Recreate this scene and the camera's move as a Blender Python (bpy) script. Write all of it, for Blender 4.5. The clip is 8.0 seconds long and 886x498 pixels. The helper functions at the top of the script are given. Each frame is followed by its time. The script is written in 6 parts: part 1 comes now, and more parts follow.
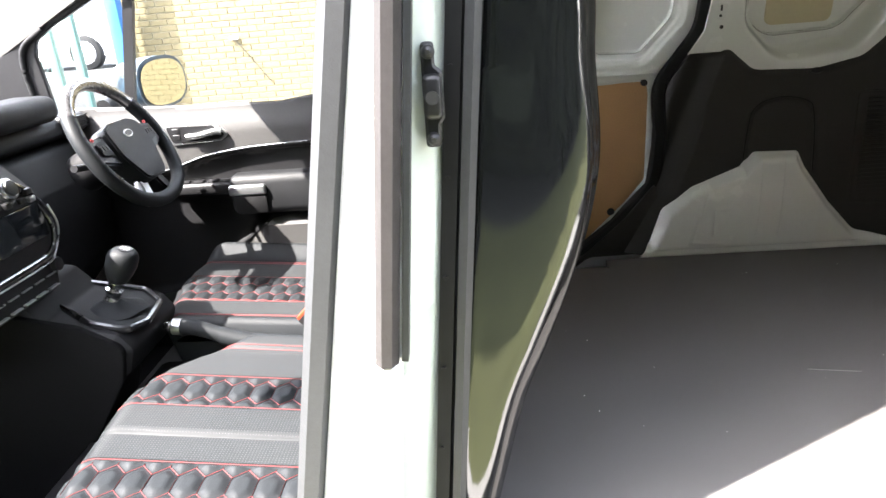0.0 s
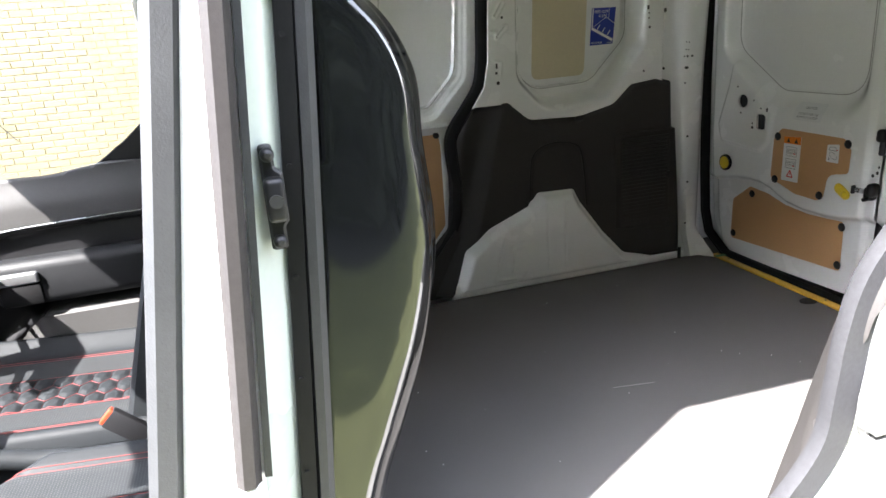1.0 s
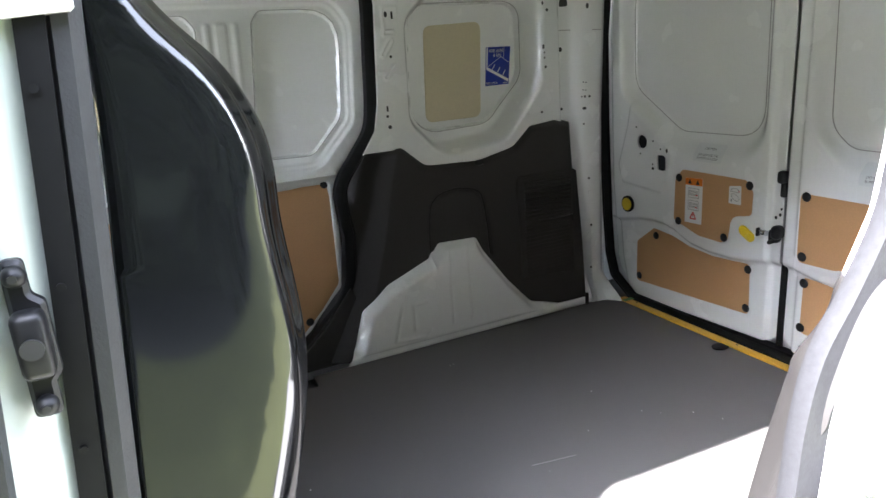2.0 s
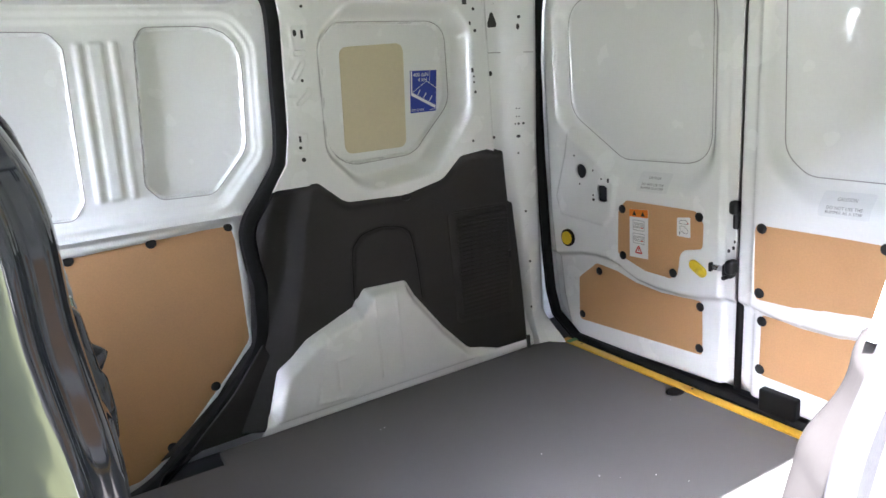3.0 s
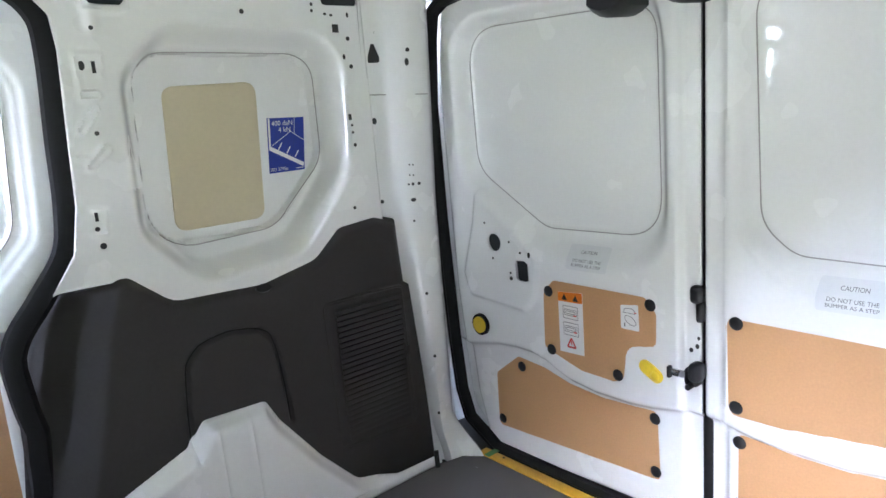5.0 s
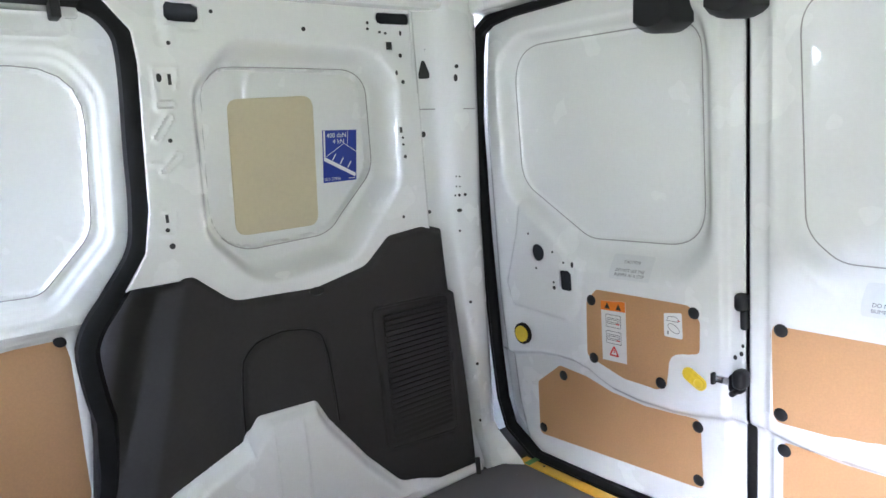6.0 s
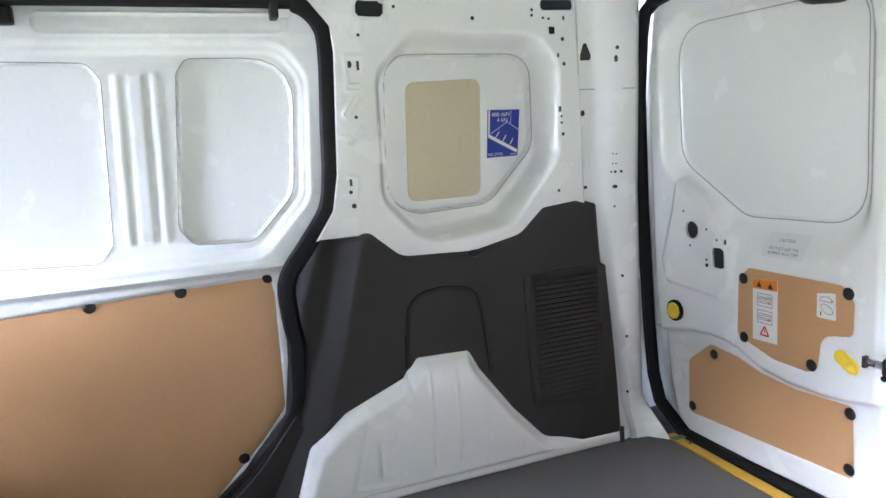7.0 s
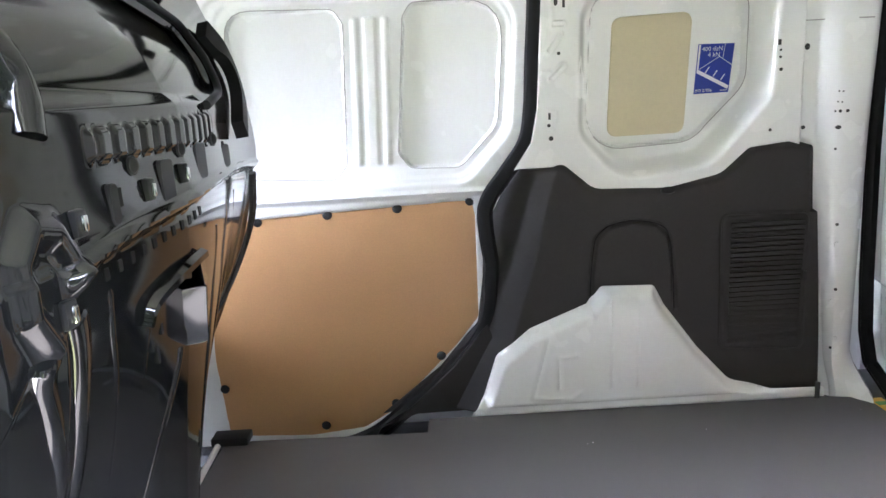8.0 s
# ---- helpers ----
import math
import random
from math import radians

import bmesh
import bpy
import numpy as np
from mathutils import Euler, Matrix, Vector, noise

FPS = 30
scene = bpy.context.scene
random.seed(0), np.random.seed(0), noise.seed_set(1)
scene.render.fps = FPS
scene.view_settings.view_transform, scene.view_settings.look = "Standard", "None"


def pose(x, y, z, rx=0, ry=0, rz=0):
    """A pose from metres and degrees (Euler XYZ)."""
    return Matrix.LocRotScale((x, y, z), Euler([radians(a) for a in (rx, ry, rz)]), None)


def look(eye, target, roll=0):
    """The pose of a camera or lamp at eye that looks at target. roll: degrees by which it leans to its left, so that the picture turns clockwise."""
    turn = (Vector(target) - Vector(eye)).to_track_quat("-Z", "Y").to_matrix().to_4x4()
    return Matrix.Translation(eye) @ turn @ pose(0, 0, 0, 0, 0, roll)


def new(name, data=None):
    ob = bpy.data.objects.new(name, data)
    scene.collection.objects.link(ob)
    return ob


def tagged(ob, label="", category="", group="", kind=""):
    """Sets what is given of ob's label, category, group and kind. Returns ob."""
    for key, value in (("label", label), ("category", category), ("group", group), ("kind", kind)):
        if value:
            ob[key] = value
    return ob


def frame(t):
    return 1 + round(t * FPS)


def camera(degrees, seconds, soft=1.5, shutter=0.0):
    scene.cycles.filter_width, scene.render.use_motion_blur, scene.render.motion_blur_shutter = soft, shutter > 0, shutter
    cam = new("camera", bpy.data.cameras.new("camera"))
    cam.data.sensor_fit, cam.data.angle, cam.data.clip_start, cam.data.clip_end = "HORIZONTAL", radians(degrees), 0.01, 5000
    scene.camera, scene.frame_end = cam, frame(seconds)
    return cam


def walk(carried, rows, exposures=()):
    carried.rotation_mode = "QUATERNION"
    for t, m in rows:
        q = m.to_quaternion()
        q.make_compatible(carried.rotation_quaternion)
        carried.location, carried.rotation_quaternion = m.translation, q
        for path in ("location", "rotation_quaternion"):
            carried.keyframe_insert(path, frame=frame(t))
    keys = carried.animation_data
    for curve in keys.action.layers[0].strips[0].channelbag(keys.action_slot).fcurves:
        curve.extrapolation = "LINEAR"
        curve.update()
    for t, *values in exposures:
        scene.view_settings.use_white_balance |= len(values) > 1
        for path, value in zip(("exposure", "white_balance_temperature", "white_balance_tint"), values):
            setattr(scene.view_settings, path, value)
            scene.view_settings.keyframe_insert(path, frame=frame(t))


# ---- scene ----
cam = camera(67.9, 8.0)
METRES, EYE, TILT, LEAN, TURN = 1.52, 0.25, -12.0, 0.0, 0.0
PATH = [
    (0, (0.005, -1.454, 0.854), (-0.102, 0.417, 0.155), -4.4),
    (0.5, (-0.05, -1.45, 0.89), (0.253, 0.406, 0.208), -4.2),
    (1, (-0.053, -1.421, 0.914), (0.465, 0.403, 0.278), -4.5),
    (1.5, (-0.02, -1.345, 0.918), (0.663, 0.439, 0.326), -4.5),
    (1.7, (0.003, -1.296, 0.926), (0.743, 0.468, 0.344), -4.4),
    (2.8, (0.139, -1.058, 0.899), (1.099, 0.624, 0.401), -4.3),
    (3, (0.159, -1.022, 0.902), (1.166, 0.634, 0.409), -4.4),
    (3.5, (0.281, -0.901, 0.891), (1.413, 0.675, 0.405), -4.6),
    (4, (0.396, -0.767, 0.896), (1.597, 0.763, 0.426), -4.7),
    (4.5, (0.487, -0.689, 0.909), (1.716, 0.829, 0.478), -4.9),
    (4.7, (0.504, -0.665, 0.909), (1.746, 0.847, 0.497), -4.8),
    (5.8, (0.428, -0.632, 0.896), (1.68, 0.893, 0.565), -4.2),
    (6, (0.424, -0.663, 0.884), (1.623, 0.908, 0.572), -4.2),
    (6.5, (0.42, -0.754, 0.864), (1.391, 0.97, 0.577), -4.2),
    (7, (0.431, -0.842, 0.837), (1.122, 1.012, 0.545), -3.9),
    (7.5, (0.478, -0.928, 0.83), (0.851, 1.006, 0.481), -3.8),
    (8, (0.487, -0.99, 0.83), (0.499, 0.962, 0.394), -3.3),
]
walk(cam, [(t, look(eye, target, roll)) for t, eye, target, roll in PATH], [(0.0, 5.0, 6450, 13), (0.5, 4.95, 6350, 13), (1.5, 4.9, 6050, 13), (3.0, 6.14, 5850, 17), (4.5, 6.28, 5600, 17), (6.5, 6.52, 5550, 18), (7.5, 6.50, 5750, 18), (8.0, 6.66, 5850, 18)])

# ---------- light ----------
SUN = Vector((-0.70, -0.435, 1.0)).normalized()          # towards the sun
world = bpy.data.worlds.new("sky")
scene.world = world
world.use_nodes = True
wn = world.node_tree
sky = wn.nodes.new("ShaderNodeTexSky")
sky.sky_type = "NISHITA"
sky.sun_disc = False
sky.air_density, sky.dust_density, sky.ozone_density = 0.8, 0.9, 0.6
sky.sun_elevation = math.asin(SUN.z)
sky.sun_rotation = math.atan2(SUN.x, SUN.y)
wn.nodes["Background"].inputs["Strength"].default_value = 0.15
haze = wn.nodes.new("ShaderNodeHueSaturation")
haze.inputs["Saturation"].default_value = 0.32
wn.links.new(sky.outputs[0], haze.inputs["Color"])
wn.links.new(haze.outputs[0], wn.nodes["Background"].inputs["Color"])
lamp = bpy.data.lights.new("sun", "SUN")
lamp.energy, lamp.angle, lamp.color = 2.0, radians(0.53), (1.0, 0.95, 0.87)
sun_ob = new("sun", lamp)
sun_ob.matrix_world = look(SUN * 20, (0, 0, 0))


# ---------- materials ----------
def mat(name, base, rough=0.5, metal=0.0, vary=0.12, scale=6.0, fine=120.0, bump=0.0, bump_scale=200.0, coat=0.0,
        spec=0.5, dark=None, per_piece=0.0, stretch=(1, 1, 1)):
    """Principled paint with large and fine variation, gloss variation and relief."""
    m = bpy.data.materials.new(name)
    m.use_nodes = True
    nt, b = m.node_tree, m.node_tree.nodes["Principled BSDF"]
    coord = nt.nodes.new("ShaderNodeTexCoord")
    mapping = nt.nodes.new("ShaderNodeMapping")
    mapping.inputs["Scale"].default_value = stretch
    nt.links.new(coord.outputs["Object"], mapping.inputs["Vector"])

    def tex(sc, detail=3.0):
        n = nt.nodes.new("ShaderNodeTexNoise")
        n.inputs["Scale"].default_value, n.inputs["Detail"].default_value = sc, detail
        nt.links.new(mapping.outputs[0], n.inputs["Vector"])
        return n
    big, small = tex(scale), tex(fine, 2.0)
    add = nt.nodes.new("ShaderNodeMath")
    add.operation = "ADD"
    nt.links.new(big.outputs["Fac"], add.inputs[0])
    nt.links.new(small.outputs["Fac"], add.inputs[1])
    value = add.outputs[0]
    if per_piece:
        info = nt.nodes.new("ShaderNodeObjectInfo")
        isl = nt.nodes.new("ShaderNodeNewGeometry")
        for out in (info.outputs["Random"], isl.outputs["Random Per Island"]):
            mad = nt.nodes.new("ShaderNodeMath")
            mad.operation = "MULTIPLY_ADD"
            nt.links.new(out, mad.inputs[0])
            mad.inputs[1].default_value = per_piece
            nt.links.new(value, mad.inputs[2])
            value = mad.outputs[0]
    ramp = nt.nodes.new("ShaderNodeMapRange")
    ramp.inputs["From Min"].default_value, ramp.inputs["From Max"].default_value = 0.6, 1.4 + 2 * per_piece
    nt.links.new(value, ramp.inputs["Value"])
    mix = nt.nodes.new("ShaderNodeMix")
    mix.data_type = "RGBA"
    lo = dark or [c * (1 - vary) for c in base]
    hi = [min(1.0, c * (1 + vary * 0.5)) for c in base]
    mix.inputs["A"].default_value, mix.inputs["B"].default_value = (*lo, 1), (*hi, 1)
    nt.links.new(ramp.outputs[0], mix.inputs["Factor"])
    nt.links.new(mix.outputs["Result"], b.inputs["Base Color"])
    rr = nt.nodes.new("ShaderNodeMapRange")
    rr.inputs["From Min"].default_value, rr.inputs["From Max"].default_value = 0.3, 0.7
    rr.inputs["To Min"].default_value, rr.inputs["To Max"].default_value = rough * 0.85, min(1.0, rough * 1.15)
    nt.links.new(big.outputs["Fac"], rr.inputs["Value"])
    nt.links.new(rr.outputs[0], b.inputs["Roughness"])
    b.inputs["Metallic"].default_value = metal
    b.inputs["Specular IOR Level"].default_value = spec
    b.inputs["Coat Weight"].default_value = coat
    b.inputs["Coat Roughness"].default_value = 0.04
    if bump:
        grain = tex(bump_scale, 2.0)
        bn = nt.nodes.new("ShaderNodeBump")
        bn.inputs["Strength"].default_value, bn.inputs["Distance"].default_value = bump, 0.001
        nt.links.new(grain.outputs["Fac"], bn.inputs["Height"])
        nt.links.new(bn.outputs[0], b.inputs["Normal"])
    return m


WHITE = mat("white_paint", (0.835, 0.84, 0.83), 0.25, vary=0.03, coat=0.7, bump=0.03, bump_scale=60)
SKIN = mat("white_outer_skin", (0.76, 0.77, 0.76), 0.32, vary=0.03, coat=0.3, bump=0.08, bump_scale=25)
# white paint darkened and greened: the jamb's shade is put into the colour
JAMB = mat("shaded_jamb_paint", (0.40, 0.44, 0.405), 0.3, vary=0.05, coat=0.3)
PLASTIC = mat("grained_grey_plastic", (0.035, 0.0322, 0.0312), 0.66, vary=0.12, bump=0.5, bump_scale=900, spec=0.3)
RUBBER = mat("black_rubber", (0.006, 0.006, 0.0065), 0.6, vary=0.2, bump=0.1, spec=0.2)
GREYRUB = mat("mid_grey_rubber", (0.024, 0.025, 0.027), 0.55, vary=0.2, bump=0.3, bump_scale=400)
# lighter copy of the seal rubber; the sun on it is put into the colour
SUNRUB = mat("sun_toned_rubber", (0.034, 0.034, 0.037), 0.6, vary=0.25, bump=0.3, bump_scale=300, spec=0.2)
BROWNRUB = mat("brown_grey_rubber", (0.028, 0.025, 0.025), 0.55, vary=0.25, bump=0.3, bump_scale=300, spec=0.3)
BOARD = mat("brown_hardboard", (0.57, 0.325, 0.15), 0.5, vary=0.10, scale=5, fine=220, bump=0.10, bump_scale=500,
            stretch=(1, 1, 1))
CARD = mat("beige_foam_pad", (0.62, 0.55, 0.38), 0.8, vary=0.05)
FLOOR = mat("grey_load_floor", (0.116, 0.111, 0.108), 0.62, vary=0.14, scale=4, fine=500, bump=0.35, bump_scale=700, spec=0.2)
GLOSSBLACK = mat("gloss_black_steel", (0.006, 0.0065, 0.007), 0.07, vary=0.2, coat=0.0, spec=0.65)
BLACK = mat("black_plastic", (0.010, 0.010, 0.011), 0.42, vary=0.2, spec=0.35)
DASH = mat("soft_dash_plastic", (0.009, 0.0095, 0.0105), 0.55, vary=0.15, bump=0.5, bump_scale=600, spec=0.22)
CARPET = mat("black_carpet", (0.0075, 0.0075, 0.008), 0.95, vary=0.3, fine=300, bump=0.8, bump_scale=500, spec=0.03)
# for plates behind openings; the shade inside is put into this colour
CAVITY = mat("cavity_shade", (0.035, 0.038, 0.045), 0.7, vary=0.2, spec=0.2)
GREYCARD = mat("grey_door_card", (0.037, 0.036, 0.035), 0.6, vary=0.1, bump=0.4, bump_scale=700)
LEATHER = mat("black_leather", (0.0105, 0.012, 0.0135), 0.58, vary=0.2, bump=0.3, bump_scale=450, spec=0.2)
PERF = mat("perforated_leather", (0.0145, 0.016, 0.0175), 0.65, vary=0.2, bump=0.5, bump_scale=500, spec=0.2)
pn = PERF.node_tree
pores = pn.nodes.new("ShaderNodeTexVoronoi")          # rows of small punched holes, drawn as lighter dots
pores.inputs["Scale"].default_value, pores.inputs["Randomness"].default_value = 170.0, 0.0
pn.links.new(pn.nodes["Texture Coordinate"].outputs["Object"], pores.inputs["Vector"])
step_n = pn.nodes.new("ShaderNodeMath")
step_n.operation, step_n.inputs[1].default_value = "LESS_THAN", 0.22
pores.voronoi_dimensions = "2D"
pn.links.new(pores.outputs["Distance"], step_n.inputs[0])
dots = pn.nodes.new("ShaderNodeMix")
dots.data_type = "RGBA"
old = pn.nodes["Principled BSDF"].inputs["Base Color"].links[0].from_socket
pn.links.new(step_n.outputs[0], dots.inputs["Factor"])
pn.links.new(old, dots.inputs["A"])
dots.inputs["B"].default_value = (0.040, 0.041, 0.040, 1)
pn.links.new(dots.outputs["Result"], pn.nodes["Principled BSDF"].inputs["Base Color"])
RED = mat("red_thread", (0.17, 0.022, 0.021), 0.7)
SILVER = mat("satin_silver", (0.55, 0.56, 0.57), 0.28, metal=0.9)
CHROME = mat("bright_zinc", (0.75, 0.75, 0.74), 0.15, metal=1.0)
YELLOW = mat("yellow_paint", (0.60, 0.33, 0.02), 0.4, vary=0.12, bump=0.1)
YELLOWPL = mat("yellow_plastic", (0.80, 0.58, 0.02), 0.35)
ORANGE = mat("orange_plastic", (0.27, 0.032, 0.010), 0.5)
BLUE = mat("blue_print", (0.012, 0.035, 0.32), 0.35)
PAPER = mat("white_label", (0.80, 0.80, 0.79), 0.4, vary=0.02)
INK = mat("black_ink", (0.02, 0.02, 0.02), 0.5)
REDINK = mat("red_ink", (0.65, 0.03, 0.03), 0.5)
BRICK = mat("buff_brick", (0.115, 0.090, 0.041), 0.85, vary=0.28, scale=9, fine=90, bump=0.8, bump_scale=120, per_piece=0.35)
MORTAR = mat("pale_mortar", (0.18, 0.160, 0.115), 0.9, vary=0.15, scale=12, bump=0.6)
BOUNCE = mat("bounce_concrete", (0.54, 0.53, 0.51), 0.85, vary=0.15, scale=3, fine=80, bump=0.5)
ASPHALT = mat("grey_tarmac", (0.060, 0.060, 0.062), 0.9, vary=0.25, scale=1.5, fine=40, bump=0.6)
GRASS = mat("grass", (0.135, 0.15, 0.065), 0.8, dark=(0.095, 0.10, 0.045), vary=0.5, scale=2.5, fine=60, bump=0.8, bump_scale=40)
LEAVES = mat("dark_hedge", (0.018, 0.026, 0.010), 0.7, vary=0.6, scale=3, fine=30, bump=0.9, bump_scale=20)
BEAD = mat("grey_line", (0.34, 0.33, 0.32), 0.6)
BLUEPAINT = mat("blue_paint", (0.02, 0.09, 0.26), 0.4)
GREENPAINT = mat("green_fence_paint", (0.055, 0.11, 0.095), 0.45)


# ---------- writing, as meshes of unit size ----------
WRITING = {}
for words in ("400 daN", "4 kN", "ISO 27956", "CAUTION", "DO NOT USE THE", "BUMPER AS A STEP"):
    cu = bpy.data.curves.new("writing", "FONT")
    cu.body, cu.size, cu.align_x, cu.resolution_u = words, 1.0, "CENTER", 3
    tmp = new("writing", cu)
    WRITING[words] = bpy.data.meshes.new_from_object(tmp.evaluated_get(bpy.context.evaluated_depsgraph_get()))
    bpy.data.objects.remove(tmp)
    bpy.data.curves.remove(cu)


# ---------- mesh helpers ----------
def part(name, bm, material, parent=None, label="", smooth=True):
    me = bpy.data.meshes.new(name)
    bm.to_mesh(me)
    bm.free()
    me.materials.append(material)
    if smooth:
        me.shade_smooth()
        me.set_sharp_from_angle(angle=radians(35))
    ob = new(name, me)
    if parent is not None:
        ob.parent = parent
    if label:
        ob["label"] = label
    return ob


def mesh_part(name, verts, faces, material, parent=None, label="", smooth=True):
    me = bpy.data.meshes.new(name)
    me.from_pydata([tuple(v) for v in verts], [], faces)
    me.materials.append(material)
    if smooth:
        me.shade_smooth()
        me.set_sharp_from_angle(angle=radians(40))
    ob = new(name, me)
    if parent is not None:
        ob.parent = parent
    if label:
        ob["label"] = label
    return ob


def empty(name, label="", category="", group="", kind="", place=(0, 0, 0)):
    ob = tagged(new(name), label, category, group, kind)
    ob.location = place
    ob.empty_display_size = 0.05
    return ob


def box(bm, x0, x1, y0, y1, z0, z1, bevel=0.0, seg=2):
    made = bmesh.ops.create_cube(bm, size=1.0)["verts"]
    for v in made:
        v.co = Vector((x0 + (v.co.x + 0.5) * (x1 - x0), y0 + (v.co.y + 0.5) * (y1 - y0), z0 + (v.co.z + 0.5) * (z1 - z0)))
    if bevel:
        edges = list({e for v in made for e in v.link_edges})
        bmesh.ops.bevel(bm, geom=edges, offset=bevel, segments=seg, affect="EDGES", profile=0.5)
    return made


def cyl(bm, m, r, h, seg=20, r2=None, bevel=0.0):
    made = bmesh.ops.create_cone(bm, cap_ends=True, segments=seg, radius1=r, radius2=r if r2 is None else r2, depth=h, matrix=m)["verts"]
    if bevel:
        edges = [e for e in {e for v in made for e in v.link_edges} if len(e.link_faces) == 2 and e.calc_face_angle(0) > 0.8]
        bmesh.ops.bevel(bm, geom=edges, offset=bevel, segments=2, affect="EDGES", profile=0.5)
    return made


def rounded(pts, r=0.02, n=5):
    """Outline of a polygon with rounded corners; a point may bring its own radius."""
    out, k = [], len(pts)
    for i in range(k):
        p = Vector(pts[i][:2])
        rad = pts[i][2] if len(pts[i]) > 2 else r
        a, b = Vector(pts[i - 1][:2]) - p, Vector(pts[(i + 1) % k][:2]) - p
        la, lb = a.length, b.length
        a, b = a / la, b / lb
        ang = a.angle(b)
        t = min(rad / max(math.tan(ang / 2), 0.05), la * 0.48, lb * 0.48)
        for j in range(n + 1):
            s = j / n
            q = (p + a * t) * (1 - s) ** 2 + p * 2 * s * (1 - s) + (p + b * t) * s ** 2
            out.append((q.x, q.y))
    return out


def sd(u, v, outline):
    """Signed distance to an outline, negative inside."""
    pts = np.array(outline)
    best = np.full(u.shape, 1e9)
    inside = np.zeros(u.shape, bool)
    for (ax, ay), (bx, by) in zip(pts, np.roll(pts, -1, 0)):
        ex, ey = bx - ax, by - ay
        h = np.clip(((u - ax) * ex + (v - ay) * ey) / (ex * ex + ey * ey + 1e-12), 0, 1)
        best = np.minimum(best, (u - ax - h * ex) ** 2 + (v - ay - h * ey) ** 2)
        cross = ((ay > v) != (by > v)) & (u < (bx - ax) * (v - ay) / (by - ay + 1e-12) + ax)
        inside ^= cross
    return np.where(inside, -1, 1) * np.sqrt(best)


def ease(x):
    x = np.clip(x, 0, 1)
    return x * x * (3 - 2 * x)


def curve(x, xs, ys):
    """A smooth line through the points (xs, ys)."""
    xs, ys = np.array(xs, float), np.array(ys, float)
    m = np.gradient(ys, xs)
    x = np.clip(x, xs[0], xs[-1])
    i = np.clip(np.searchsorted(xs, x) - 1, 0, len(xs) - 2)
    h = xs[i + 1] - xs[i]
    t = (x - xs[i]) / h
    return (2 * t ** 3 - 3 * t ** 2 + 1) * ys[i] + (t ** 3 - 2 * t ** 2 + t) * h * m[i] + (3 * t ** 2 - 2 * t ** 3) * ys[i + 1] + (t ** 3 - t ** 2) * h * m[i + 1]


def press(u, v, outline, wide):
    """0 outside an outline, 1 inside, with a soft wall of that width inwards."""
    return ease(-sd(u, v, outline) / wide)


def line_dist(u, v, pts):
    best = np.full(u.shape, 1e9)
    for (ax, ay), (bx, by) in zip(pts, pts[1:]):
        ex, ey = bx - ax, by - ay
        h = np.clip(((u - ax) * ex + (v - ay) * ey) / (ex * ex + ey * ey + 1e-12), 0, 1)
        best = np.minimum(best, (u - ax - h * ex) ** 2 + (v - ay - h * ey) ** 2)
    return np.sqrt(best)


def sheet(name, outline, step, depth, place, material, parent=None, label="", holes=(), thick=0.012, bounds=None):
    """A pressed sheet: a fine grid inside an outline, pushed to depth(u, v), laid into the room by place(u, v, d)."""
    pts = np.array(outline)
    (u0, v0), (u1, v1) = bounds or (pts.min(0), pts.max(0))
    nu, nv = int((u1 - u0) / step) + 3, int((v1 - v0) / step) + 3
    gu, gv = np.meshgrid(u0 + step * (np.arange(nu) - 0.7), v0 + step * (np.arange(nv) - 0.7))

    def out(a, b):
        s = sd(a, b, outline)
        for h in holes:
            s = np.maximum(s, -sd(a, b, h))
        return s
    s = out(gu, gv)
    for _ in range(4):
        e = 1e-4
        gx, gy = (out(gu + e, gv) - out(gu - e, gv)) / (2 * e), (out(gu, gv + e) - out(gu, gv - e)) / (2 * e)
        near = (s > -step * 0.45) & (s < step * 1.6)
        gu, gv = np.where(near, gu - gx * s, gu), np.where(near, gv - gy * s, gv)
        s = np.where(near, out(gu, gv), s)
    d = depth(gu, gv)
    x, y, z = place(gu, gv, d)
    ok = s < step * 0.3
    q = ok[:-1, :-1] & ok[1:, :-1] & ok[:-1, 1:] & ok[1:, 1:]
    idx = np.arange(nu * nv).reshape(nv, nu)
    faces = np.stack([idx[:-1, :-1], idx[:-1, 1:], idx[1:, 1:], idx[1:, :-1]], -1)[q]
    cu, cv = gu.ravel()[faces], gv.ravel()[faces]
    area = 0.5 * np.abs((cu[:, 2] - cu[:, 0]) * (cv[:, 3] - cv[:, 1]) - (cu[:, 3] - cu[:, 1]) * (cv[:, 2] - cv[:, 0]))
    faces = faces[area > 0.06 * step * step]
    used = np.unique(faces)
    renum = np.full(nu * nv, -1)
    renum[used] = np.arange(len(used))
    verts = np.stack([x, y, z], -1).reshape(-1, 3)[used]
    ob = mesh_part(name, verts.tolist(), renum[faces].tolist(), material, parent, label)
    if thick:
        sol = ob.modifiers.new("thickness", "SOLIDIFY")
        sol.thickness, sol.offset = abs(thick), (1.0 if thick > 0 else -1.0)
    return ob


